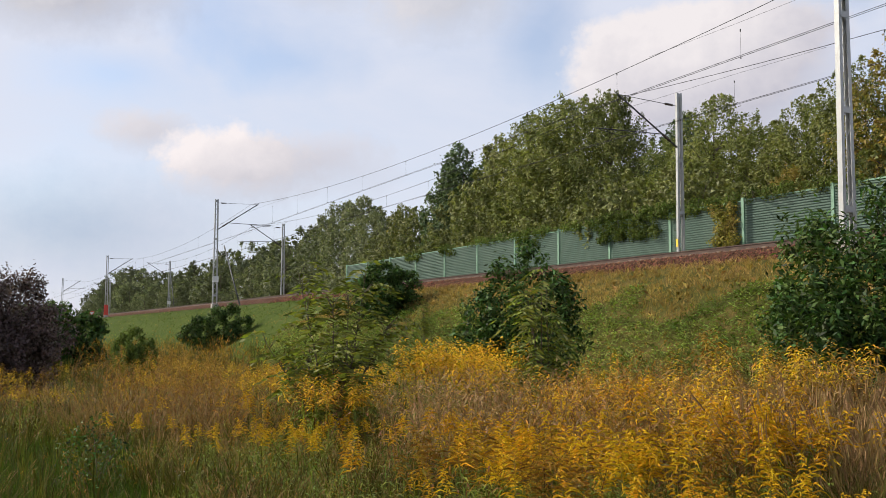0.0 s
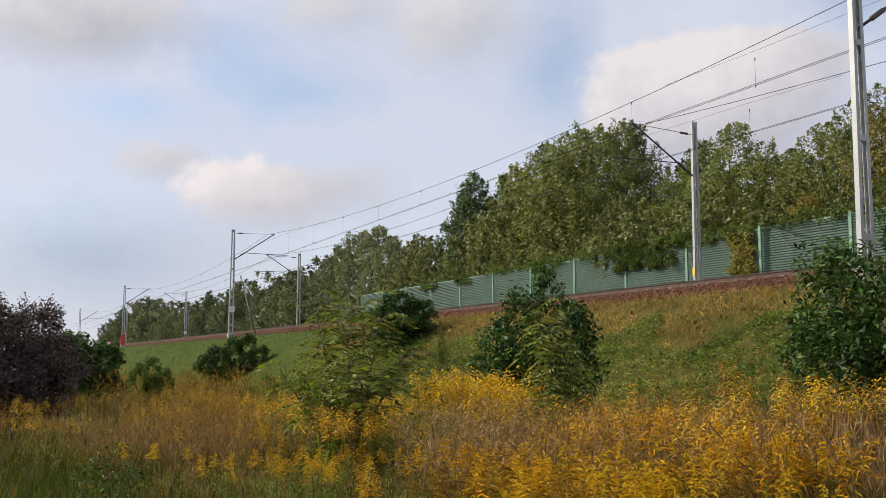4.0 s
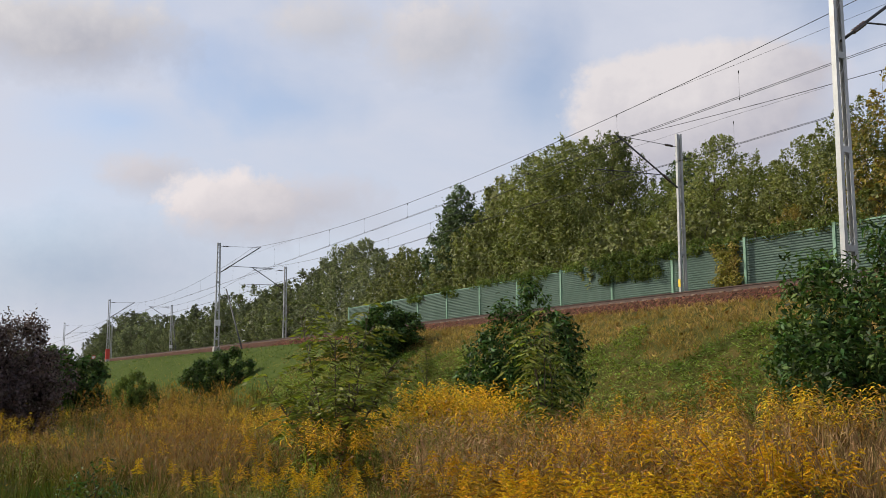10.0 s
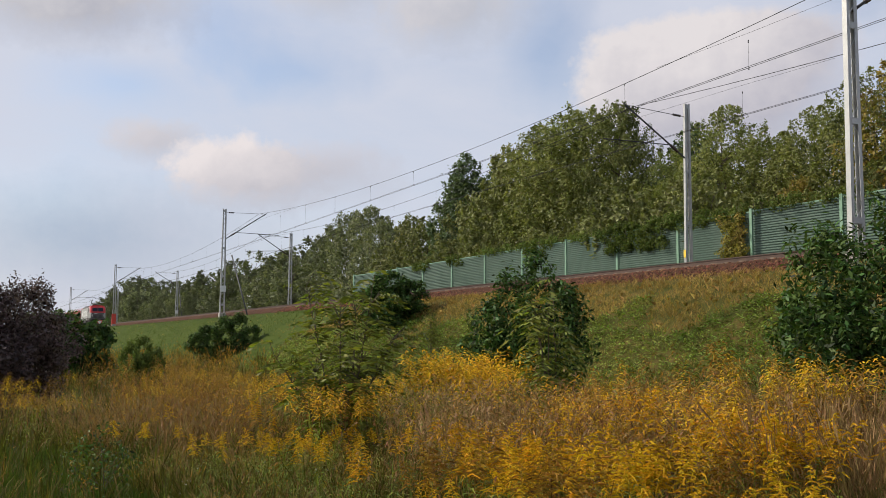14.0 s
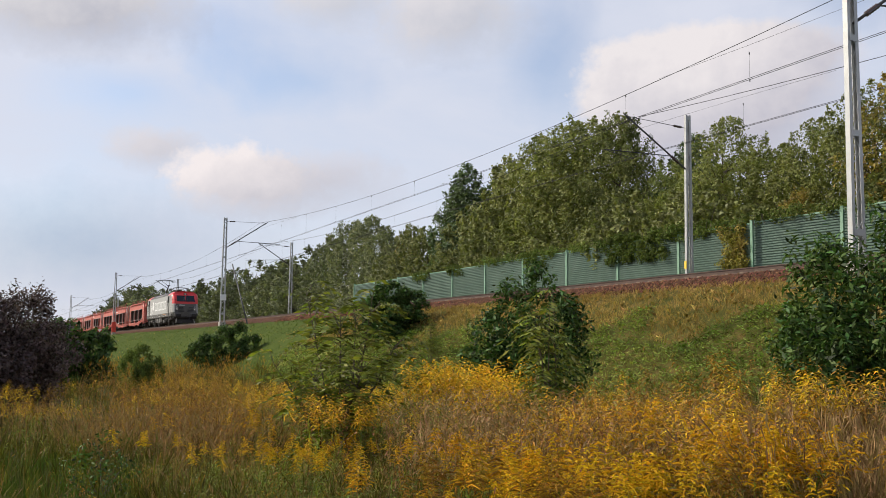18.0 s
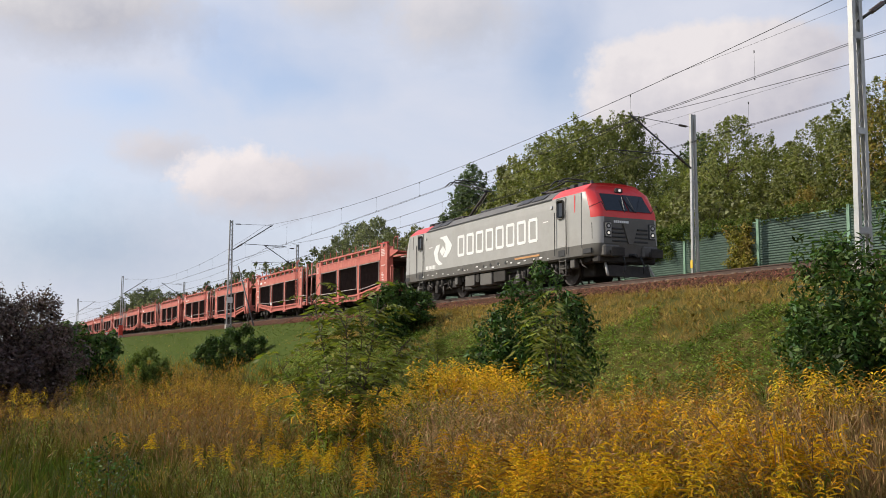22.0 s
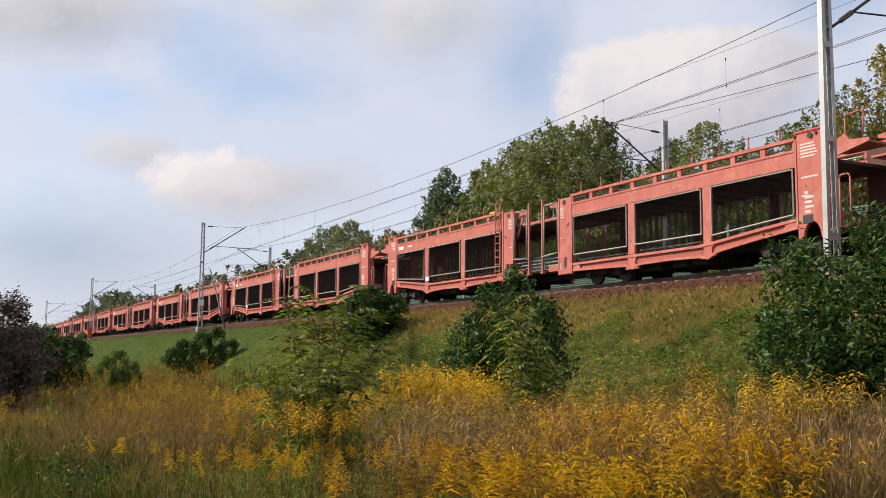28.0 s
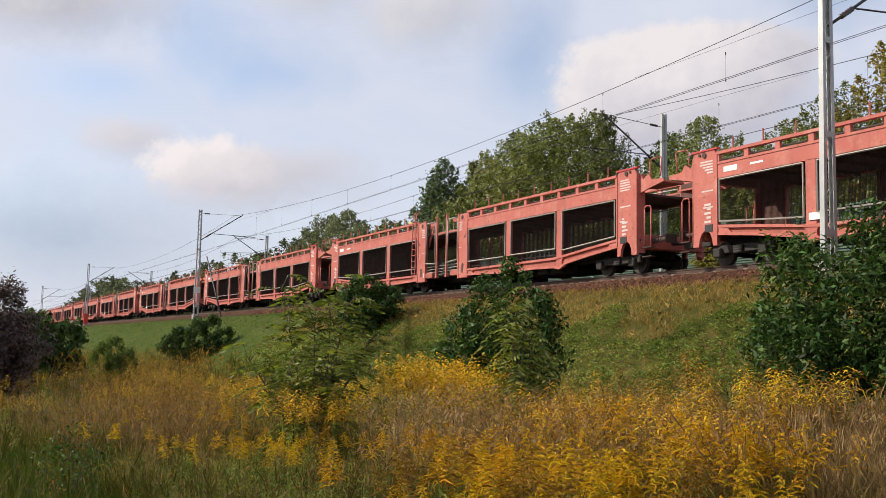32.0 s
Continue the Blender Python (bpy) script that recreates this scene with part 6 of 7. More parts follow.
BUSH_MID = bush_model(23, [(0, 0, 2.5, 0.9), (-0.95, -0.1, 2.1, 0.9), (0.95, 0.1, 2.25, 0.9), (0.1, -0.9, 1.8, 0.9), (0, 0.9, 2.1, 0.9)], 17000, 0.062, M_LEAF_DARK, ratio=0.5, up=0.7, tri=True)
BUSH_LEAN = bush_model(27, [(0.25, 1.25, 2.6, 0.9), (0.1, 0.3, 2.4, 1.0), (-0.1, -0.7, 1.9, 0.95), (-0.25, -1.5, 1.4, 0.8), (0.3, 1.9, 1.9, 0.8)], 17000, 0.065, M_LEAF_DARK, tri=True)
BUSH_GREEN = bush_model(24, [(0, 0, 2.2, 0.65), (-0.65, 0.1, 1.7, 0.65), (0.65, -0.1, 1.9, 0.65), (0.15, 0.6, 1.5, 0.6)], 12000, 0.05, M_IVY, tri=True)
BUSH_LOW = bush_model(28, [(0, 0, 2.0, 0.8), (-0.8, 0.1, 1.7, 0.8), (0.8, -0.1, 1.9, 0.8), (0.1, 0.8, 1.6, 0.7)], 14000, 0.062, M_LEAF_DARK, tri=True)
BARE = bush_model(29, [(0, 0, 0.8, 0.3), (-0.2, 0.1, 0.6, 0.3), (0.2, -0.1, 0.7, 0.3)], 700, 0.022, M_LEAF_DARK, 0.012, per=30)
PURPLE = bush_model(25, [(0, 0, 3.0, 1.2), (0, 1.0, 2.75, 1.1), (0.3, 1.6, 2.15, 0.8), (0, -1.1, 3.1, 1.1), (0.4, 0.6, 1.8, 1.2), (-0.4, 1.2, 1.6, 1.0), (0.2, 0.2, 2.4, 1.2)], 80000, 0.037, M_LEAF_PURPLE, 0.05, per=80, tri=True)
SHRUBS = [
    ("walnut_bush", BUSH_BIG, -8.72, 11.03, 1.0, "large dark green leafy walnut bush on the meadow edge"),
    ("walnut_bush", BUSH_DARK, -15.8, 9.5, 1.0, "dark green leafy bush at the foot of the embankment"),
    ("slope_bush", BUSH_MID, -37.4, 15.9, (1.05, 1.05, 0.98), "dark green rounded bush on the embankment slope"),
    ("slope_bush", BUSH_LEAN, -56.5, 13.1, 1.05, "dark green rounded bush on the embankment slope"),
    ("meadow_bush", BUSH_GREEN, -29.6, 4.6, (0.62, 0.62, 0.8), "small green bush among the tall weeds"),
    ("meadow_bush", BUSH_LOW, -38.5, 3.1, 1.4, "dark green bush beside the purple-leaved tree"),
    ("bare_shrub", BARE, -9.6, 1.15, 1.0, "low dark shrub with thin twigs at the edge of the grass"),
    ("purple_shrub_tree", PURPLE, -22.6, 0.0, 1.05, "dark purple-leaved cherry plum with thin twigs"),
]
for name, model, x, y, s, label in SHRUBS:
    plant(name, model, x, y, ground_z(x, y) - 0.05, s, 0 if model in (BUSH_DARK, BUSH_LEAN, PURPLE) else 40 * x, label, "shrub", "shrubs on the near side")


# ---- young trees with feathered leaves ----
def frond_model(seed, h, spread, fronds, rachis, leaflet, mat, droop=0.5, ratio=0.3, low=0.22, tips=None, cone=0.65, bias=1.0):
    """A sapling with compound leaves: trunk and twigs, and pinnate fronds."""
    rng = np.random.default_rng(seed)
    bm = bmesh.new()
    stems = []
    for k in range(len(tips or "stems")):
        a = rng.uniform(0, 6.28)
        tipv = Vector(tips[k]) if tips else Vector((math.cos(a) * spread * 0.45 * (k > 0), math.sin(a) * spread * 0.45 * (k > 0), h * (0.93 if k == 0 else rng.uniform(0.6, 0.9))))
        mid = tipv * 0.5 + Vector((rng.normal() * 0.05, rng.normal() * 0.05, 0.05))
        tube(bm, (0, 0, -0.2), mid, h * 0.007, 5, h * 0.0045)
        tube(bm, mid, tipv, h * 0.0045, 5, h * 0.0015)
        stems.append((mid, tipv))
    V = []
    for i in range(fronds):
        mid, tipv = stems[rng.integers(0, len(stems))]
        k = rng.uniform(0, 1) ** bias
        root = (Vector((0, 0, h * low)).lerp(mid, min(1, k * 2)) if k < 0.5 else mid.lerp(tipv, k * 2 - 1))
        a = rng.uniform(0, 6.28)
        reach = spread * rng.uniform(0.25, 0.75) * (1.15 - cone * root.z / h)
        base = root + Vector((math.cos(a) * reach * 0.4, math.sin(a) * reach * 0.4, rng.uniform(0.05, 0.2)))
        tube(bm, root, base, 0.006, 4, 0.004, caps=False)
        way = Vector((math.cos(a), math.sin(a), rng.uniform(0.0, 0.5))).normalized()
        side = way.cross(Vector((0, 0, 1))).normalized()
        L = rachis * rng.uniform(0.7, 1.2)
        n = max(4, int(L / (leaflet * 0.62)))
        for j in range(n + 1):
            q = j / n
            p = base + way * (L * q) + Vector((0, 0, -droop * L * q * q))
            for s in ((-1, 1) if j < n else (0,)):
                lw = (side * s + way * 0.35 + Vector((0, 0, -0.35 * droop - rng.uniform(0, 0.3)))).normalized() if s else (way + Vector((0, 0, -droop))).normalized()
                ll = leaflet * rng.uniform(0.75, 1.2)
                tipp = p + lw * ll * 1.9
                wv = lw.cross(Vector((rng.normal() * 0.8, rng.normal() * 0.8, 0.6))).normalized() * ll * ratio * 1.6
                m2 = p.lerp(tipp, 0.45)
                V += [p, m2 - wv, tipp, m2 + wv]
    F = np.arange(len(V)).reshape(-1, 4)
    crown = soup("crown", np.array([tuple(v) for v in V]), F, mat)
    me = crown.data
    bpy.data.objects.remove(crown)
    return mesh_of("trunk", bm, M_TWIG), me


M_TWIG = material("green_twig", two((0.055, 0.048, 0.026), (0.10, 0.078, 0.042)), 4.0, 0.8, bump=0.1)
STEM_TIPS = [(0.34 * r - 0.94 * d, 0.94 * r + 0.34 * d, z) for r, d, z in ((-0.42, 0.1, 2.25), (0.02, -0.15, 1.95), (0.42, 0.1, 2.2), (0.22, 0.3, 2.05), (-0.78, -0.1, 1.35), (0.72, 0.15, 1.6), (0.3, -0.35, 1.3), (-0.3, 0.35, 1.2))]
SAPLING = frond_model(31, 2.3, 0.62, 330, 0.27, 0.062, M_LEAF_WALNUT, 0.6, 0.17, 0.08, STEM_TIPS, 0.25, 0.75)
WALNUT2 = frond_model(32, 2.6, 0.66, 95, 0.42, 0.074, M_LEAF_WALNUT, 1.0, 0.15, 0.15, None, 0.5, 0.8)
plant("ash_sapling", SAPLING, -11.35, 4.1, ground_z(-11.35, 4.1), 1.0, 0, "slender sapling with feathered yellow-green leaves in the weeds", "sapling", "saplings in the meadow")
plant("walnut_sapling", WALNUT2, -11.9, 7.6, ground_z(-11.9, 7.6), 1.0, 75, "young walnut with drooping yellow-green leaves", "sapling", "saplings in the meadow")
plant("slope_sapling", WALNUT2, -30.0, 14.2, ground_z(-30, 14.2), 0.62, 130, "small green sapling on the embankment slope", "sapling", "saplings in the meadow")


# ---- weeds and grasses, each kind one mass ----
class Mass:
    """Gathers many placed copies of small quad templates into one mesh."""

    def __init__(self):
        self.v, self.i = [], []

    def scatter(self, rng, template, x, y, z, s, lean=0.16):
        P, idx = template
        n = len(x)
        a = rng.uniform(0, 6.283, n)
        c, sn = np.cos(a), np.sin(a)
        lx, ly = rng.normal(0, lean, n), rng.normal(0, lean, n)
        q = P[None] * np.asarray(s)[:, None, None]
        X = q[..., 0] * c[:, None] - q[..., 1] * sn[:, None] + q[..., 2] * lx[:, None] + np.asarray(x)[:, None]
        Y = q[..., 0] * sn[:, None] + q[..., 1] * c[:, None] + q[..., 2] * ly[:, None] + np.asarray(y)[:, None]
        Z = q[..., 2] + np.asarray(z)[:, None]
        self.v.append(np.stack([X, Y, Z], -1).reshape(-1, 3))
        self.i.append(np.tile(idx, n))

    def done(self, name, mats, label, category):
        v = np.concatenate(self.v)
        return soup(name, v, np.arange(len(v)).reshape(-1, 4), mats, np.concatenate(self.i), label, category, "stuff")


def blade(a, b, w, side, bend=None):
    """A narrow pointed quad from a to b."""
    a, b = Vector(a), Vector(b)
    m = a.lerp(b, 0.55) + (bend or Vector())
    s = Vector(side).normalized() * w / 2
    return [m - s, b, m + s, a]


def goldenrod(seed, branches, leafy=26, h=1.0, florets=3, wide=0.015, leaf=0.11, plume=0.20, strands=2):
    """0: stem and leaf, 1: flower. Lance leaves on the stem; a nodding plume of arching flower branches on top."""
    rng = random.Random(seed)
    V, I = [], []

    def q(pts, m):
        V.extend(pts)
        I.append(m)

    q(blade((0, 0, 0), (0.02, 0, h * 0.9), 0.010, (1, 0.4, 0)), 0)
    for k in range(leafy):
        z = h * (0.10 + 0.68 * k / leafy)
        a = k * 2.4 + rng.uniform(-0.4, 0.4)
        L = leaf * rng.uniform(0.75, 1.3) * (1.1 - 0.4 * k / leafy)
        d = Vector((math.cos(a), math.sin(a), rng.uniform(-0.5, 0.6)))
        q(blade((0, 0, z), Vector((0, 0, z)) + d * L, L * 0.17, Vector((-d.y, d.x, rng.uniform(-0.4, 0.4))), Vector((0, 0, L * 0.22))), 0)
    side = rng.uniform(0, 6.28)
    nod = Vector((math.cos(side), math.sin(side), 0))
    for b in range(branches):
        t = b / max(1, branches - 1)
        root = Vector((0.015, 0, h * (0.98 - plume * 1.25 * (1 - t)))) + nod * (0.05 * t * t)
        a = b * 2.4 + rng.uniform(-0.5, 0.5)
        L = plume * (0.78 - 0.52 * t) * rng.uniform(0.65, 1.25)
        way = (Vector((math.cos(a), math.sin(a), 0)) + nod * 0.55).normalized()
        up = rng.uniform(0.45, 0.85)
        pts = [root + way * (L * u) + Vector((0, 0, L * (up * u - (up + rng.uniform(-0.05, 0.35)) * u * u))) for u in (0.05, 0.4, 0.72, 1.0)]
        flat = Vector((-way.y, way.x, rng.uniform(-0.4, 0.4)))
        for across in (flat, way.cross(flat))[:strands]:
            across = across.normalized()
            for i, (p0, p1) in enumerate(zip(pts, pts[1:])):
                w0, w1 = wide * (0.55, 1.0, 0.85)[i] / 2, wide * (1.0, 0.85, 0.3)[i] / 2
                q([p0 - across * w0, p1 - across * w1, p1 + across * w1, p0 + across * w0], 1)
        for j in range(florets):
            p = pts[rng.randint(0, 2)].lerp(pts[rng.randint(1, 3)], rng.uniform(0, 1)) + Vector((rng.gauss(0, 0.006), rng.gauss(0, 0.006), rng.uniform(0, 0.012)))
            d = Vector((rng.gauss(0, 0.6), rng.gauss(0, 0.6), rng.gauss(0.6, 0.5))).normalized()
            s = wide * rng.uniform(0.6, 1.1)
            q(blade(p - d * s, p + d * s, s * 0.9, (rng.gauss(0, 1), rng.gauss(0, 1), rng.gauss(0, 1))), 1)
    return np.array([tuple(v) for v in V]), np.array(I)


def tuft(seed, blades, h, spread, w, m=0, plume=0, pw=0.02, curve=0.35):
    rng = random.Random(seed)
    V, I = [], []
    for k in range(blades):
        a = rng.uniform(0, 6.28)
        r = spread * rng.uniform(0.05, 0.35)
        hh = h * rng.uniform(0.55, 1.05)
        o = spread * rng.uniform(0.2, 1.0)
        p = Vector((math.cos(a) * r, math.sin(a) * r, 0))
        t = Vector((math.cos(a) * o, math.sin(a) * o, hh))
        V.extend(blade(p, t, w, (-math.sin(a + 0.5), math.cos(a + 0.5), 0), Vector((-math.cos(a), -math.sin(a), 0)) * o * curve * 0.4 + Vector((0, 0, hh * 0.08))))
        I.append(m)
        if plume and k < plume:
            d = Vector((math.cos(a) * 0.4, math.sin(a) * 0.4, 1)).normalized()
            for j in range(3):
                b0 = t - d * 0.02 + Vector((rng.gauss(0, 1), rng.gauss(0, 1), 0)) * 0.012
                V.extend(blade(b0 - d * 0.06 * j * 0.5, b0 + d * rng.uniform(0.08, 0.14), pw, (rng.gauss(0, 1), rng.gauss(0, 1), 0.01)))
                I.append(m + 1)
    return np.array([tuple(v) for v in V]), np.array(I)


grng = np.random.default_rng(8)


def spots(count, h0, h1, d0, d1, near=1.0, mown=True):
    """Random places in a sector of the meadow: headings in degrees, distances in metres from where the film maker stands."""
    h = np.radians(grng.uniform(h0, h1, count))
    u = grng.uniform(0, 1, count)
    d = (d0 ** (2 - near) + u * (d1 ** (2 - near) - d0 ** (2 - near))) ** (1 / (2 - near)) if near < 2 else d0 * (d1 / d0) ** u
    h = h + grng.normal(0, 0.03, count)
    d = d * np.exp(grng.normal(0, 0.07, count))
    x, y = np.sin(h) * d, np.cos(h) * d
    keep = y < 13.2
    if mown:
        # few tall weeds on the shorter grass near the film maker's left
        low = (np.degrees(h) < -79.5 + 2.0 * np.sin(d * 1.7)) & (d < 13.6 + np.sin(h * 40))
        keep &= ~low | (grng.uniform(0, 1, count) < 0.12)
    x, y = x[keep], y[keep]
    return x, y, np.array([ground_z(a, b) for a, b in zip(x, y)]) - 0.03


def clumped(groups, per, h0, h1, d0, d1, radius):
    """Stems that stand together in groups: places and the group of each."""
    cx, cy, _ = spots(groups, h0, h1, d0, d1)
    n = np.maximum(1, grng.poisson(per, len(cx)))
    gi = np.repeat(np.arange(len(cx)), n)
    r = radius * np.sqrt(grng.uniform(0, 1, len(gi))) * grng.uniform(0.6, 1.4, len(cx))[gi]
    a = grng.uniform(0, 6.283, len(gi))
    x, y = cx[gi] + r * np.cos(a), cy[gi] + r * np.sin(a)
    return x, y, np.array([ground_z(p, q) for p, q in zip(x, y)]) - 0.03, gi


GR_NEAR = [goldenrod(i, 22, 20, florets=2, wide=0.0125, plume=0.19) for i in range(6)]
GR_FAR = [goldenrod(10 + i, 22, 10, florets=0, wide=0.013, leaf=0.12, plume=0.20, strands=1) for i in range(5)]
GR_GREEN = [goldenrod(20 + i, 0, 30, leaf=0.12) for i in range(3)]

fresh, yellowing, faded, herb = Mass(), Mass(), Mass(), Mass()
# heading span, distance span, groups, stems in one, height span, far template, share of fresh, yellowing and faded groups (the rest has no flowers)
for h0, h1, d0, d1, n, per, z0, z1, far, mix in [
    # close band of bright plumes, with leafy gaps
    (-60, -45, 5.9, 7.4, 20, 7, 0.80, 1.02, 0, (0.34, 0.14, 0.08)), (-67, -58, 6.2, 8.6, 15, 7, 0.62, 0.92, 0, (0.30, 0.2, 0.08)), (-68, -44, 5.0, 6.0, 14, 6, 0.70, 0.84, 0, (0.10, 0.14, 0.04)), (-48.5, -44.4, 6.6, 8.6, 5, 9, 1.0, 1.24, 0, (0.8, 0.2, 0.0)),
    # dome of gold beside the young walnut, and the fields of gold farther back
    (-63.8, -60.4, 12, 14.5, 14, 13, 1.2, 1.52, 1, (0.9, 0.1, 0.0)), (-76, -66, 14, 24, 22, 9, 0.85, 1.12, 1, (0.62, 0.2, 0.1)), (-70, -64, 9.5, 13, 9, 9, 0.8, 1.1, 1, (0.6, 0.3, 0.1)), (-79.5, -76.5, 10.5, 13, 4, 9, 0.62, 0.86, 0, (0.7, 0.3, 0.0)), (-74, -70.5, 9, 11, 9, 9, 0.55, 0.75, 0, (0.10, 0.35, 0.0)),
    (-54, -49, 8.5, 11.5, 5, 8, 1.05, 1.25, 1, (0.4, 0.4, 0.2)), (-66, -36, 5, 12, 36, 6, 0.6, 0.95, 0, (0.08, 0.18, 0.2)), (-90, -40, 14, 28, 34, 7, 0.7, 1.0, 1, (0.2, 0.25, 0.35)),
    # faded, rusty clumps
    (-45, -41.5, 9.5, 12.5, 5, 11, 1.2, 1.5, 1, (0.0, 0.1, 0.9)), (-53, -50, 9.5, 12, 3, 9, 1.15, 1.4, 1, (0.0, 0.4, 0.6)), (-90, -60, 16, 27, 34, 8, 0.70, 1.05, 1, (0.08, 0.1, 0.5)), (-92, -83, 17, 21, 9, 9, 0.7, 0.95, 1, (0.1, 0.3, 0.6)), (-80, -77.5, 17, 22, 5, 10, 1.0, 1.3, 1, (0.1, 0.2, 0.7)), (-84, -72, 10, 15, 12, 6, 0.4, 0.65, 0, (0.0, 0.08, 0.4)),
]:
    x, y, z, gi = clumped(n, per, h0, h1, d0, d1, 0.34 if d0 < 9 else 0.6)
    if not len(gi):
        continue
    kind = np.searchsorted(np.cumsum(mix), grng.uniform(0, 1, gi.max() + 1))[gi]
    tall = grng.uniform(z0, z1, gi.max() + 1)[gi] * grng.uniform(0.86, 1.06, len(gi))
    for which, mass in enumerate((fresh, yellowing, faded, herb)):
        ts = GR_GREEN if which == 3 else (GR_FAR if far else GR_NEAR)
        sel = np.nonzero(kind == which)[0]
        for k, t in enumerate(ts):
            s = sel[k::len(ts)]
            if len(s):
                mass.scatter(grng, t, x[s], y[s], z[s], tall[s] * (0.92 if which == 3 else 1.0))
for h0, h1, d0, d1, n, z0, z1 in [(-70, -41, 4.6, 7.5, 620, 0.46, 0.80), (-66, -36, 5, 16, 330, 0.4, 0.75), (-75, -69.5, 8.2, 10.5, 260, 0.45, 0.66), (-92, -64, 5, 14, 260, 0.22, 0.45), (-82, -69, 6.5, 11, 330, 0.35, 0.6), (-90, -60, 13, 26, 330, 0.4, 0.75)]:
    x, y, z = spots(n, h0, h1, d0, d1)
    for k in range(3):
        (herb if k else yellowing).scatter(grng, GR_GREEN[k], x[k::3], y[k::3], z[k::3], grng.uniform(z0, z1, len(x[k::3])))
fresh.done("goldenrod", [M_HERB, M_GOLD], "tall goldenrod in full yellow flower across the meadow", "goldenrod")
yellowing.done("yellowing_goldenrod", [M_HERB_PALE, M_GOLD], "goldenrod with yellowing leaves and yellow flowers", "goldenrod")
faded.done("faded_goldenrod", [M_GRASS_RUST, M_OCHRE], "goldenrod gone ochre and brown among the weeds", "goldenrod")
herb.done("green_weeds", [M_HERB, M_HERB], "leafy green weeds between the flowering stems", "weeds")

def dried(seed, stems, h, leaves, tops):
    """A few dried stems with curled leaves (0) and fluffy tops (1)."""
    rng = random.Random(seed)
    V, I = [], []
    for k in range(stems):
        a = rng.uniform(0, 6.28)
        r = rng.uniform(0.02, 0.16)
        hh = h * rng.uniform(0.62, 1.05)
        p0 = Vector((math.cos(a) * r, math.sin(a) * r, 0))
        p1 = p0 + Vector((rng.gauss(0, 0.13), rng.gauss(0, 0.13), hh))
        V.extend(blade(p0, p1, 0.0045, (math.sin(a), math.cos(a), 0)))
        I.append(0)
        for j in range(leaves):
            q = p0.lerp(p1, rng.uniform(0.25, 0.96))
            w = rng.uniform(0, 6.28)
            L = rng.uniform(0.02, 0.075)
            t = q + Vector((math.cos(w) * L, math.sin(w) * L, rng.uniform(-0.085, 0.02)))
            V.extend(blade(q, t, rng.uniform(0.006, 0.014), (-math.sin(w), math.cos(w), rng.uniform(-0.5, 0.5)), Vector((math.cos(w), math.sin(w), 0)) * 0.008))
            I.append(0)
        for j in range(tops):
            q = p0.lerp(p1, rng.uniform(0.80, 1.0))
            w = rng.uniform(0, 6.28)
            L = rng.uniform(0.02, 0.07)
            t = q + Vector((math.cos(w) * L, math.sin(w) * L, rng.uniform(-0.005, 0.06)))
            V.extend(blade(q, t, 0.011, (rng.gauss(0, 1), rng.gauss(0, 1), rng.gauss(0, 1))))
            I.append(1)
    return np.array([tuple(v) for v in V]), np.array(I)


FAR_STEMS = [dried(95 + i, 3, 1.0, 6, 3) for i in range(4)]
STEMS = [dried(90 + i, 5, 1.0, 9, 3) for i in range(6)]
DRY = [tuft(40 + i, 10, 1.0, 0.30, 0.0042, 0, 5, 0.009) for i in range(4)]
PALE = [tuft(50 + i, 20, 0.9, 0.46, 0.003, 0, 14, 0.010, 0.9) for i in range(3)]
rust, pale = Mass(), Mass()
MIXED = STEMS + DRY[:1]
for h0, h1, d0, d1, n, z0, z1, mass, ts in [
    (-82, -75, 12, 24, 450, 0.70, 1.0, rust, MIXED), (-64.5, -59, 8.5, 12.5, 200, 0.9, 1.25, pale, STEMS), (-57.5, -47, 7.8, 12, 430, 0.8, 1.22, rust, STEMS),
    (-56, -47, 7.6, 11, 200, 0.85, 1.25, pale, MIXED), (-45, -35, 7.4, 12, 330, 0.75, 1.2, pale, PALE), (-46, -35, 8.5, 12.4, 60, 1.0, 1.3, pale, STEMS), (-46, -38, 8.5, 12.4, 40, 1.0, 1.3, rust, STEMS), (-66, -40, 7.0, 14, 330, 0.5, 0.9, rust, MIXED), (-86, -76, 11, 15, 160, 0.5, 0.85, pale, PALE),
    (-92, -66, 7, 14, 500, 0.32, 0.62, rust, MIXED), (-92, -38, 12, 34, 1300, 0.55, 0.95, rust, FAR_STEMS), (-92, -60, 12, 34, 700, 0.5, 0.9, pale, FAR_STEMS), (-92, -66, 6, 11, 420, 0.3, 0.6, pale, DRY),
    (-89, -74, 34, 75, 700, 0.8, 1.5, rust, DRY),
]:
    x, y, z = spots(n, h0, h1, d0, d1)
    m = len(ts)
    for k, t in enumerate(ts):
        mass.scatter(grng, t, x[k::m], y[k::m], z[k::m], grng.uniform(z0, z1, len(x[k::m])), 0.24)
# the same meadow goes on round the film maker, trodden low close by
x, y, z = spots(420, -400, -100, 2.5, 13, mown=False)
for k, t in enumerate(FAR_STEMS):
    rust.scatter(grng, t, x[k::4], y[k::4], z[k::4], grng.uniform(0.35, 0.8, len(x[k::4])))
rust.done("rusty_weeds", [M_GRASS_RUST, M_OCHRE], "tall rust-brown dried weed stalks", "dry weeds")
pale.done("dry_grass", [M_GRASS_DRY, M_SEED], "pale straw-coloured dry grass with seed heads", "dry grass")

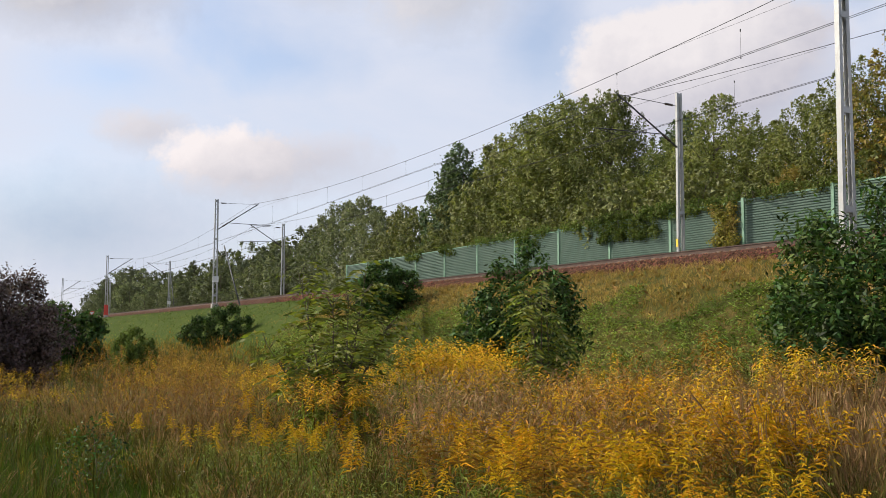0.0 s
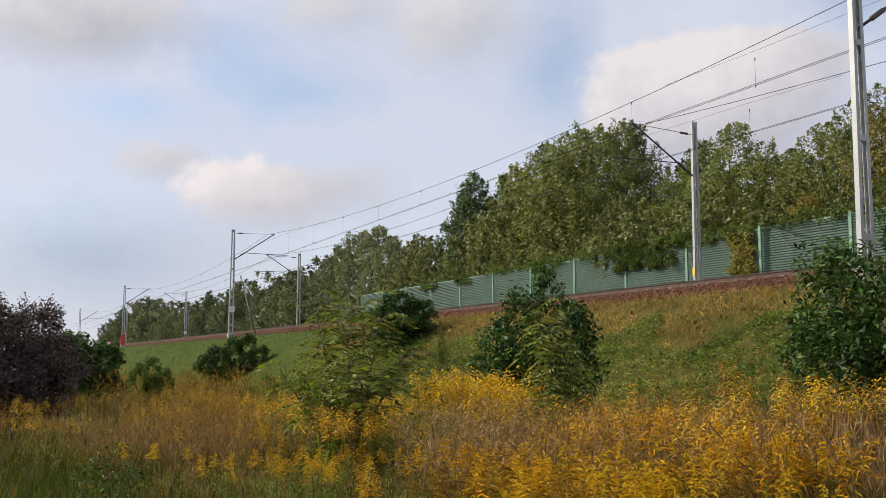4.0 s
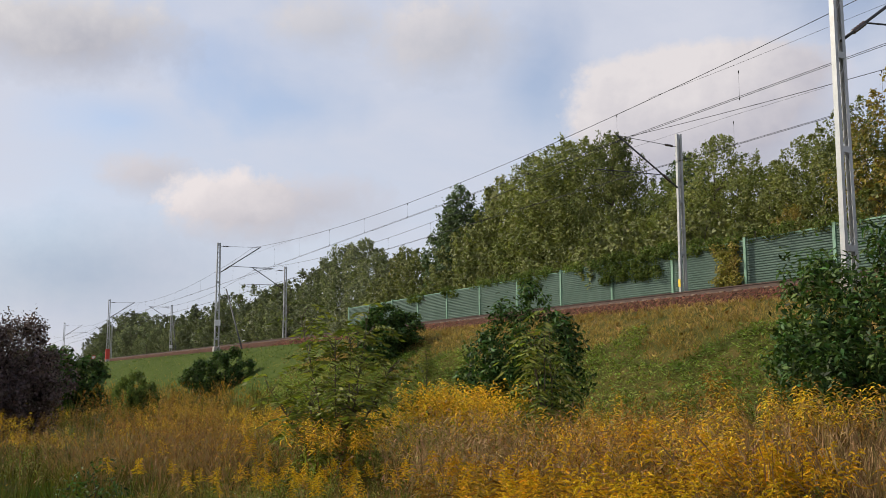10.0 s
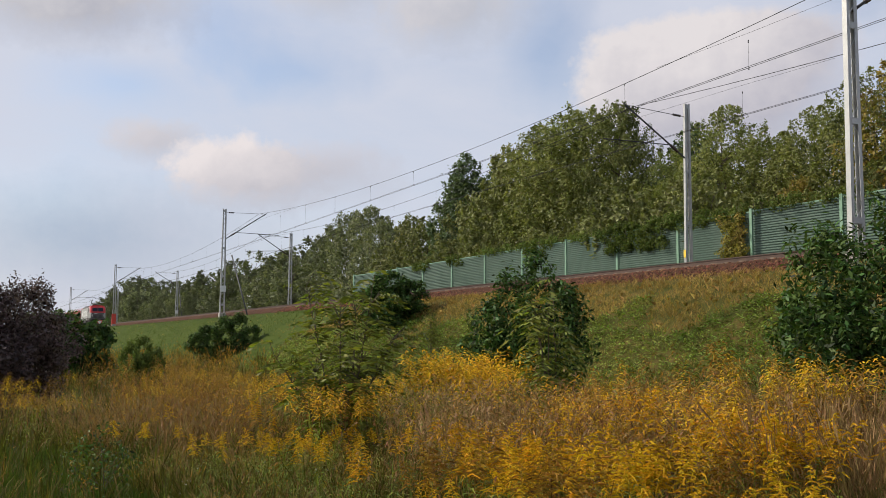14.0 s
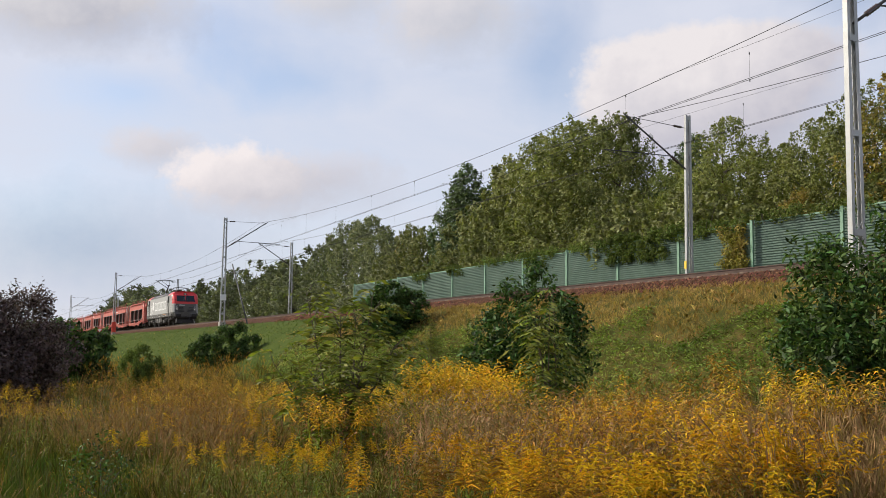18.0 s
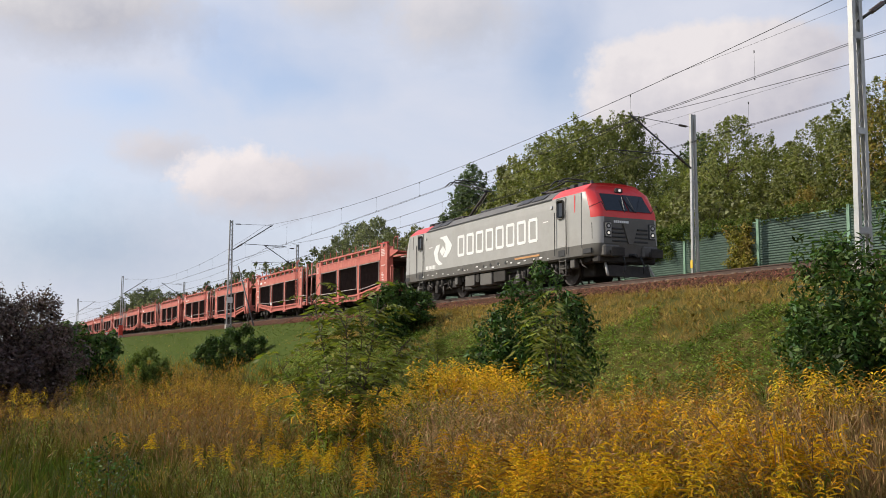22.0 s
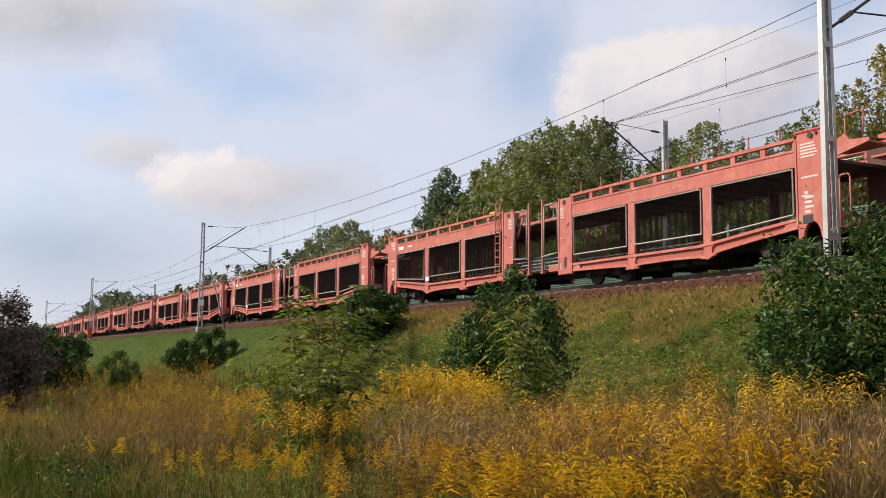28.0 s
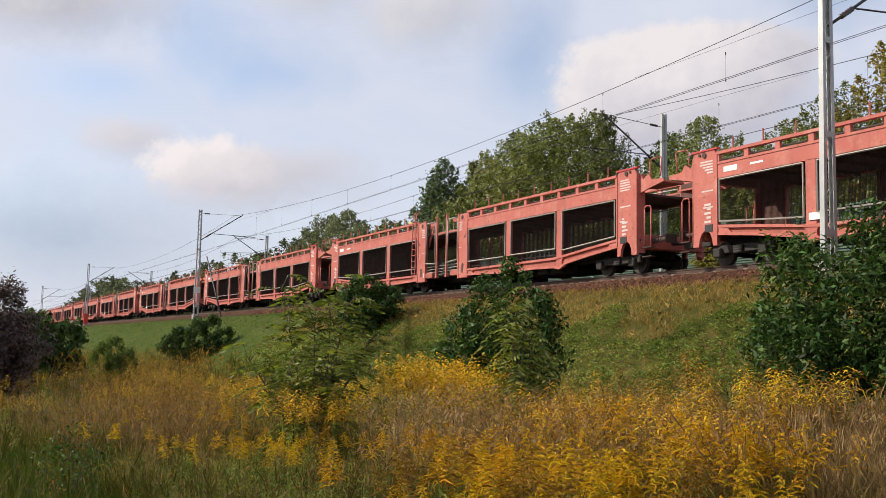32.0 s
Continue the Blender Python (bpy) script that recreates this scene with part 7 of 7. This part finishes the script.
SHORT = [tuft(60 + i, 12, 0.34, 0.22, 0.008) for i in range(3)]
short, lawn_near = Mass(), Mass()
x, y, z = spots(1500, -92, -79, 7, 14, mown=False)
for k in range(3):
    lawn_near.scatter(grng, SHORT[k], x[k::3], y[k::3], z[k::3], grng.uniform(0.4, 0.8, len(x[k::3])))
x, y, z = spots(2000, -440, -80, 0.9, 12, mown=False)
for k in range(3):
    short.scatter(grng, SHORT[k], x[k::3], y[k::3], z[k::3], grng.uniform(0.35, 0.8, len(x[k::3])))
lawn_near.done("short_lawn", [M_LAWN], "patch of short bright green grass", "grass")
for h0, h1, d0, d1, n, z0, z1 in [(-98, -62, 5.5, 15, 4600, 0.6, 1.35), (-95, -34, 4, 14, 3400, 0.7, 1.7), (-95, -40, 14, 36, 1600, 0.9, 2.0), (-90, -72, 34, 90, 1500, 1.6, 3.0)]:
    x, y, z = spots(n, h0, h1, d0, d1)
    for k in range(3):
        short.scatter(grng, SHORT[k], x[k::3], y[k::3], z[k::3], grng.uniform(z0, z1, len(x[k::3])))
FINE = [tuft(64 + i, 16, 0.85, 0.34, 0.0042, curve=0.8) for i in range(3)]
for h0, h1, d0, d1, n, z0, z1 in [(-48, -34, 5.2, 9.5, 330, 0.65, 1.05), (-70, -44, 5.2, 9, 260, 0.5, 0.8)]:
    x, y, z = spots(n, h0, h1, d0, d1)
    for k in range(3):
        short.scatter(grng, FINE[k], x[k::3], y[k::3], z[k::3], grng.uniform(z0, z1, len(x[k::3])), 0.25)
short.done("meadow_grass", [M_GRASS], "short green meadow grass", "grass")

def daisy(seed, heads):
    """A thin stem with a few small white flower heads."""
    rng = random.Random(seed)
    V, I = [], []
    for k in range(heads):
        t = Vector((rng.gauss(0, 0.10), rng.gauss(0, 0.10), rng.uniform(0.7, 1.0)))
        V.extend(blade((0, 0, 0), t, 0.006, (1, 0.3, 0)))
        I.append(0)
        for j in range(4):
            a = j * 0.785 + rng.uniform(-0.2, 0.2)
            d = Vector((math.cos(a), math.sin(a), rng.uniform(-0.2, 0.2))) * 0.011
            V.extend(blade(t - d, t + d, 0.008, (-math.sin(a), math.cos(a), 0), Vector((0, 0, 0.003))))
            I.append(1)
    return np.array([tuple(v) for v in V]), np.array(I)


daisies = Mass()
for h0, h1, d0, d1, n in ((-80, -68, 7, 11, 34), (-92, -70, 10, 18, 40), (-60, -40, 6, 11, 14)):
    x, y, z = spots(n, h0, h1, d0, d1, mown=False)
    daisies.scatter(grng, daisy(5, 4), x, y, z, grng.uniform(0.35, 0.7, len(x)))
daisies.done("white_meadow_flowers", [M_HERB, M_PETAL], "small white flowers scattered in the meadow", "wildflowers")

# grass on the embankment: green low down, straw-coloured towards the crest
slope_g, slope_d, lawn = Mass(), Mass(), Mass()
SLOPE = [tuft(70 + i, 8, 0.2, 0.24, 0.008, curve=0.9) for i in range(3)]


def low_leaves(seed, count, h, spread):
    """A patch of small broad leaves close to the ground."""
    rng = random.Random(seed)
    V = []
    for k in range(count):
        a, r = rng.uniform(0, 6.28), spread * math.sqrt(rng.uniform(0, 1))
        p = Vector((math.cos(a) * r, math.sin(a) * r, h * rng.uniform(0.15, 1.0)))
        w, L = rng.uniform(0, 6.28), rng.uniform(0.06, 0.12)
        d = Vector((math.cos(w), math.sin(w), rng.uniform(-0.3, 0.7)))
        V.extend(blade(p, p + d * L, L * rng.uniform(0.22, 0.45), (-math.sin(w), math.cos(w), rng.uniform(-0.5, 0.5))))
    return np.array([tuple(v) for v in V]), np.zeros(count, int)


CLOVER = [low_leaves(76 + i, 10, 0.20, 0.17) for i in range(4)]


def slope_spots(n, x0, x1, k0=0.0, k1=1.0):
    x = grng.uniform(x0, x1, n)
    y = 11.6 + 7.15 * grng.uniform(k0, k1, n)
    return x, y, np.array([ground_z(a, b) for a, b in zip(x, y)]) - 0.02


for n, x0, x1, s0, s1, leafy in ((17000, -48, 1, 0.7, 1.3, True), (5000, -48, 1, 0.6, 1.2, False), (5500, -120, -48, 0.5, 0.85, False), (2000, -250, -120, 0.7, 1.2, False)):
    x, y, z = slope_spots(n, x0, x1)
    crest = (y - 11.6) / 7.15 + np.array([noise.noise((a * 0.25, b * 0.4, 9.0)) for a, b in zip(x, y)]) * 0.32
    dry = (crest > 0.60) & (x > -55) | (grng.uniform(0, 1, len(x)) < 0.06)
    for mass, sel in ((slope_g, ~dry), (slope_d, dry)):
        ts = CLOVER if leafy and mass is slope_g else SLOPE
        mass = lawn if mass is slope_g and x0 < -100 else mass
        a, b, c = x[sel], y[sel], z[sel]
        for k, t in enumerate(ts):
            a1, b1, c1 = a[k::len(ts)], b[k::len(ts)], c[k::len(ts)]
            mass.scatter(grng, t, a1, b1, c1, grng.uniform(s0, s1, len(a1)), 0.4)
slope_g.done("embankment_grass", [M_SLOPE], "green grass on the embankment slope", "grass")
lawn.done("embankment_lawn", [M_LAWN], "bright green mown grass on the far embankment slope", "grass")
slope_d.done("embankment_straw", [M_STRAW], "dry straw-coloured grass near the embankment crest", "dry grass")


# ---- climbers on the barrier ----
def vine(seed, x0, x1, z0, z1, n, mat, label, hump=0.25):
    rng = np.random.default_rng(seed)
    cx, zr = (x0 + x1) / 2, rail_z((x0 + x1) / 2)
    top = empty("climbing_vine", cx, BAR_Y, zr + z0)
    tagged(top, label, "climber", "climbers on the noise barrier")
    blobs = []
    for i in range(max(8, int((x1 - x0) * (z1 - z0) * 14))):
        blobs.append((rng.uniform(x0, x1) - cx, rng.uniform(-0.22, 0.05), rng.uniform(0, z1 - z0) ** 1.0, rng.uniform(0.14, 0.34), 0.8))
    P, d = clump_points(rng, blobs, n, 0.3)
    v, f = leaf_quads(rng, P, 0.062, 0.45, d, 0.55)
    leaves = soup("leaves", v, f, mat)
    leaves.parent = top
    for i in range(max(3, int((x1 - x0) * 1.5))):
        bm = bmesh.new()
        x = rng.uniform(x0, x1) - cx
        path_tube(bm, [(x, -0.06, z1 - z0), (x + rng.normal() * 0.1, -0.12, (z1 - z0) * 0.5), (x + rng.normal() * 0.2, -0.08, 0.0)], 0.012, 4)
        part("stem", bm, M_BARK, top)


vine(81, -43.4, -38.0, 2.2, 3.6, 9000, M_IVY, "thick green climber hanging over the barrier top")
vine(82, -38.4, -33.0, 2.95, 3.6, 4500, M_IVY, "green climber along the barrier top")
vine(83, -34.0, -32.7, 0.6, 3.2, 5000, M_IVY_RED, "climber with reddish turning leaves down the barrier face")
vine(84, -33.0, -26.0, 3.1, 3.55, 1900, M_IVY, "green climber along the barrier top")
vine(85, -58.0, -43.4, 3.15, 3.5, 3600, M_IVY, "green climber along the barrier top")
vine(86, -52.0, -49.5, 2.6, 3.4, 1400, M_IVY, "green climber hanging over the barrier top")
vine(87, -62.5, -60.0, 2.8, 3.4, 1100, M_IVY, "green climber hanging over the barrier top")
vine(88, -69.0, -66.0, 2.8, 3.4, 1100, M_IVY, "green climber hanging over the barrier top")


# ---- the train runs ----
# seconds and place of the locomotive's middle
RUN = [(0.0, -491.0), (6.0, -368.0), (13.0, -225.5), (17.0, -141.5), (18.0, -120.2), (20.0, -78.2), (22.0, -38.15), (23.0, -17.52), (26.0, 44.6), (29.0, 107.4), (31.0, 149.8), (32.0, 171.2)]


def motions():
    pitch = -math.degrees(math.atan(GRADE))

    def run(thing, back):
        rows = []
        for t, x in RUN:
            x -= back
            rows.append((t, pose(x, TRACK_Y, rail_z(x), 0, pitch, 0)))
        walk(thing, rows)

    run(LOCO, 0.0)
    for i, w in enumerate(WAGONS):
        run(w, 25.32 + 30.85 * i)


motions()
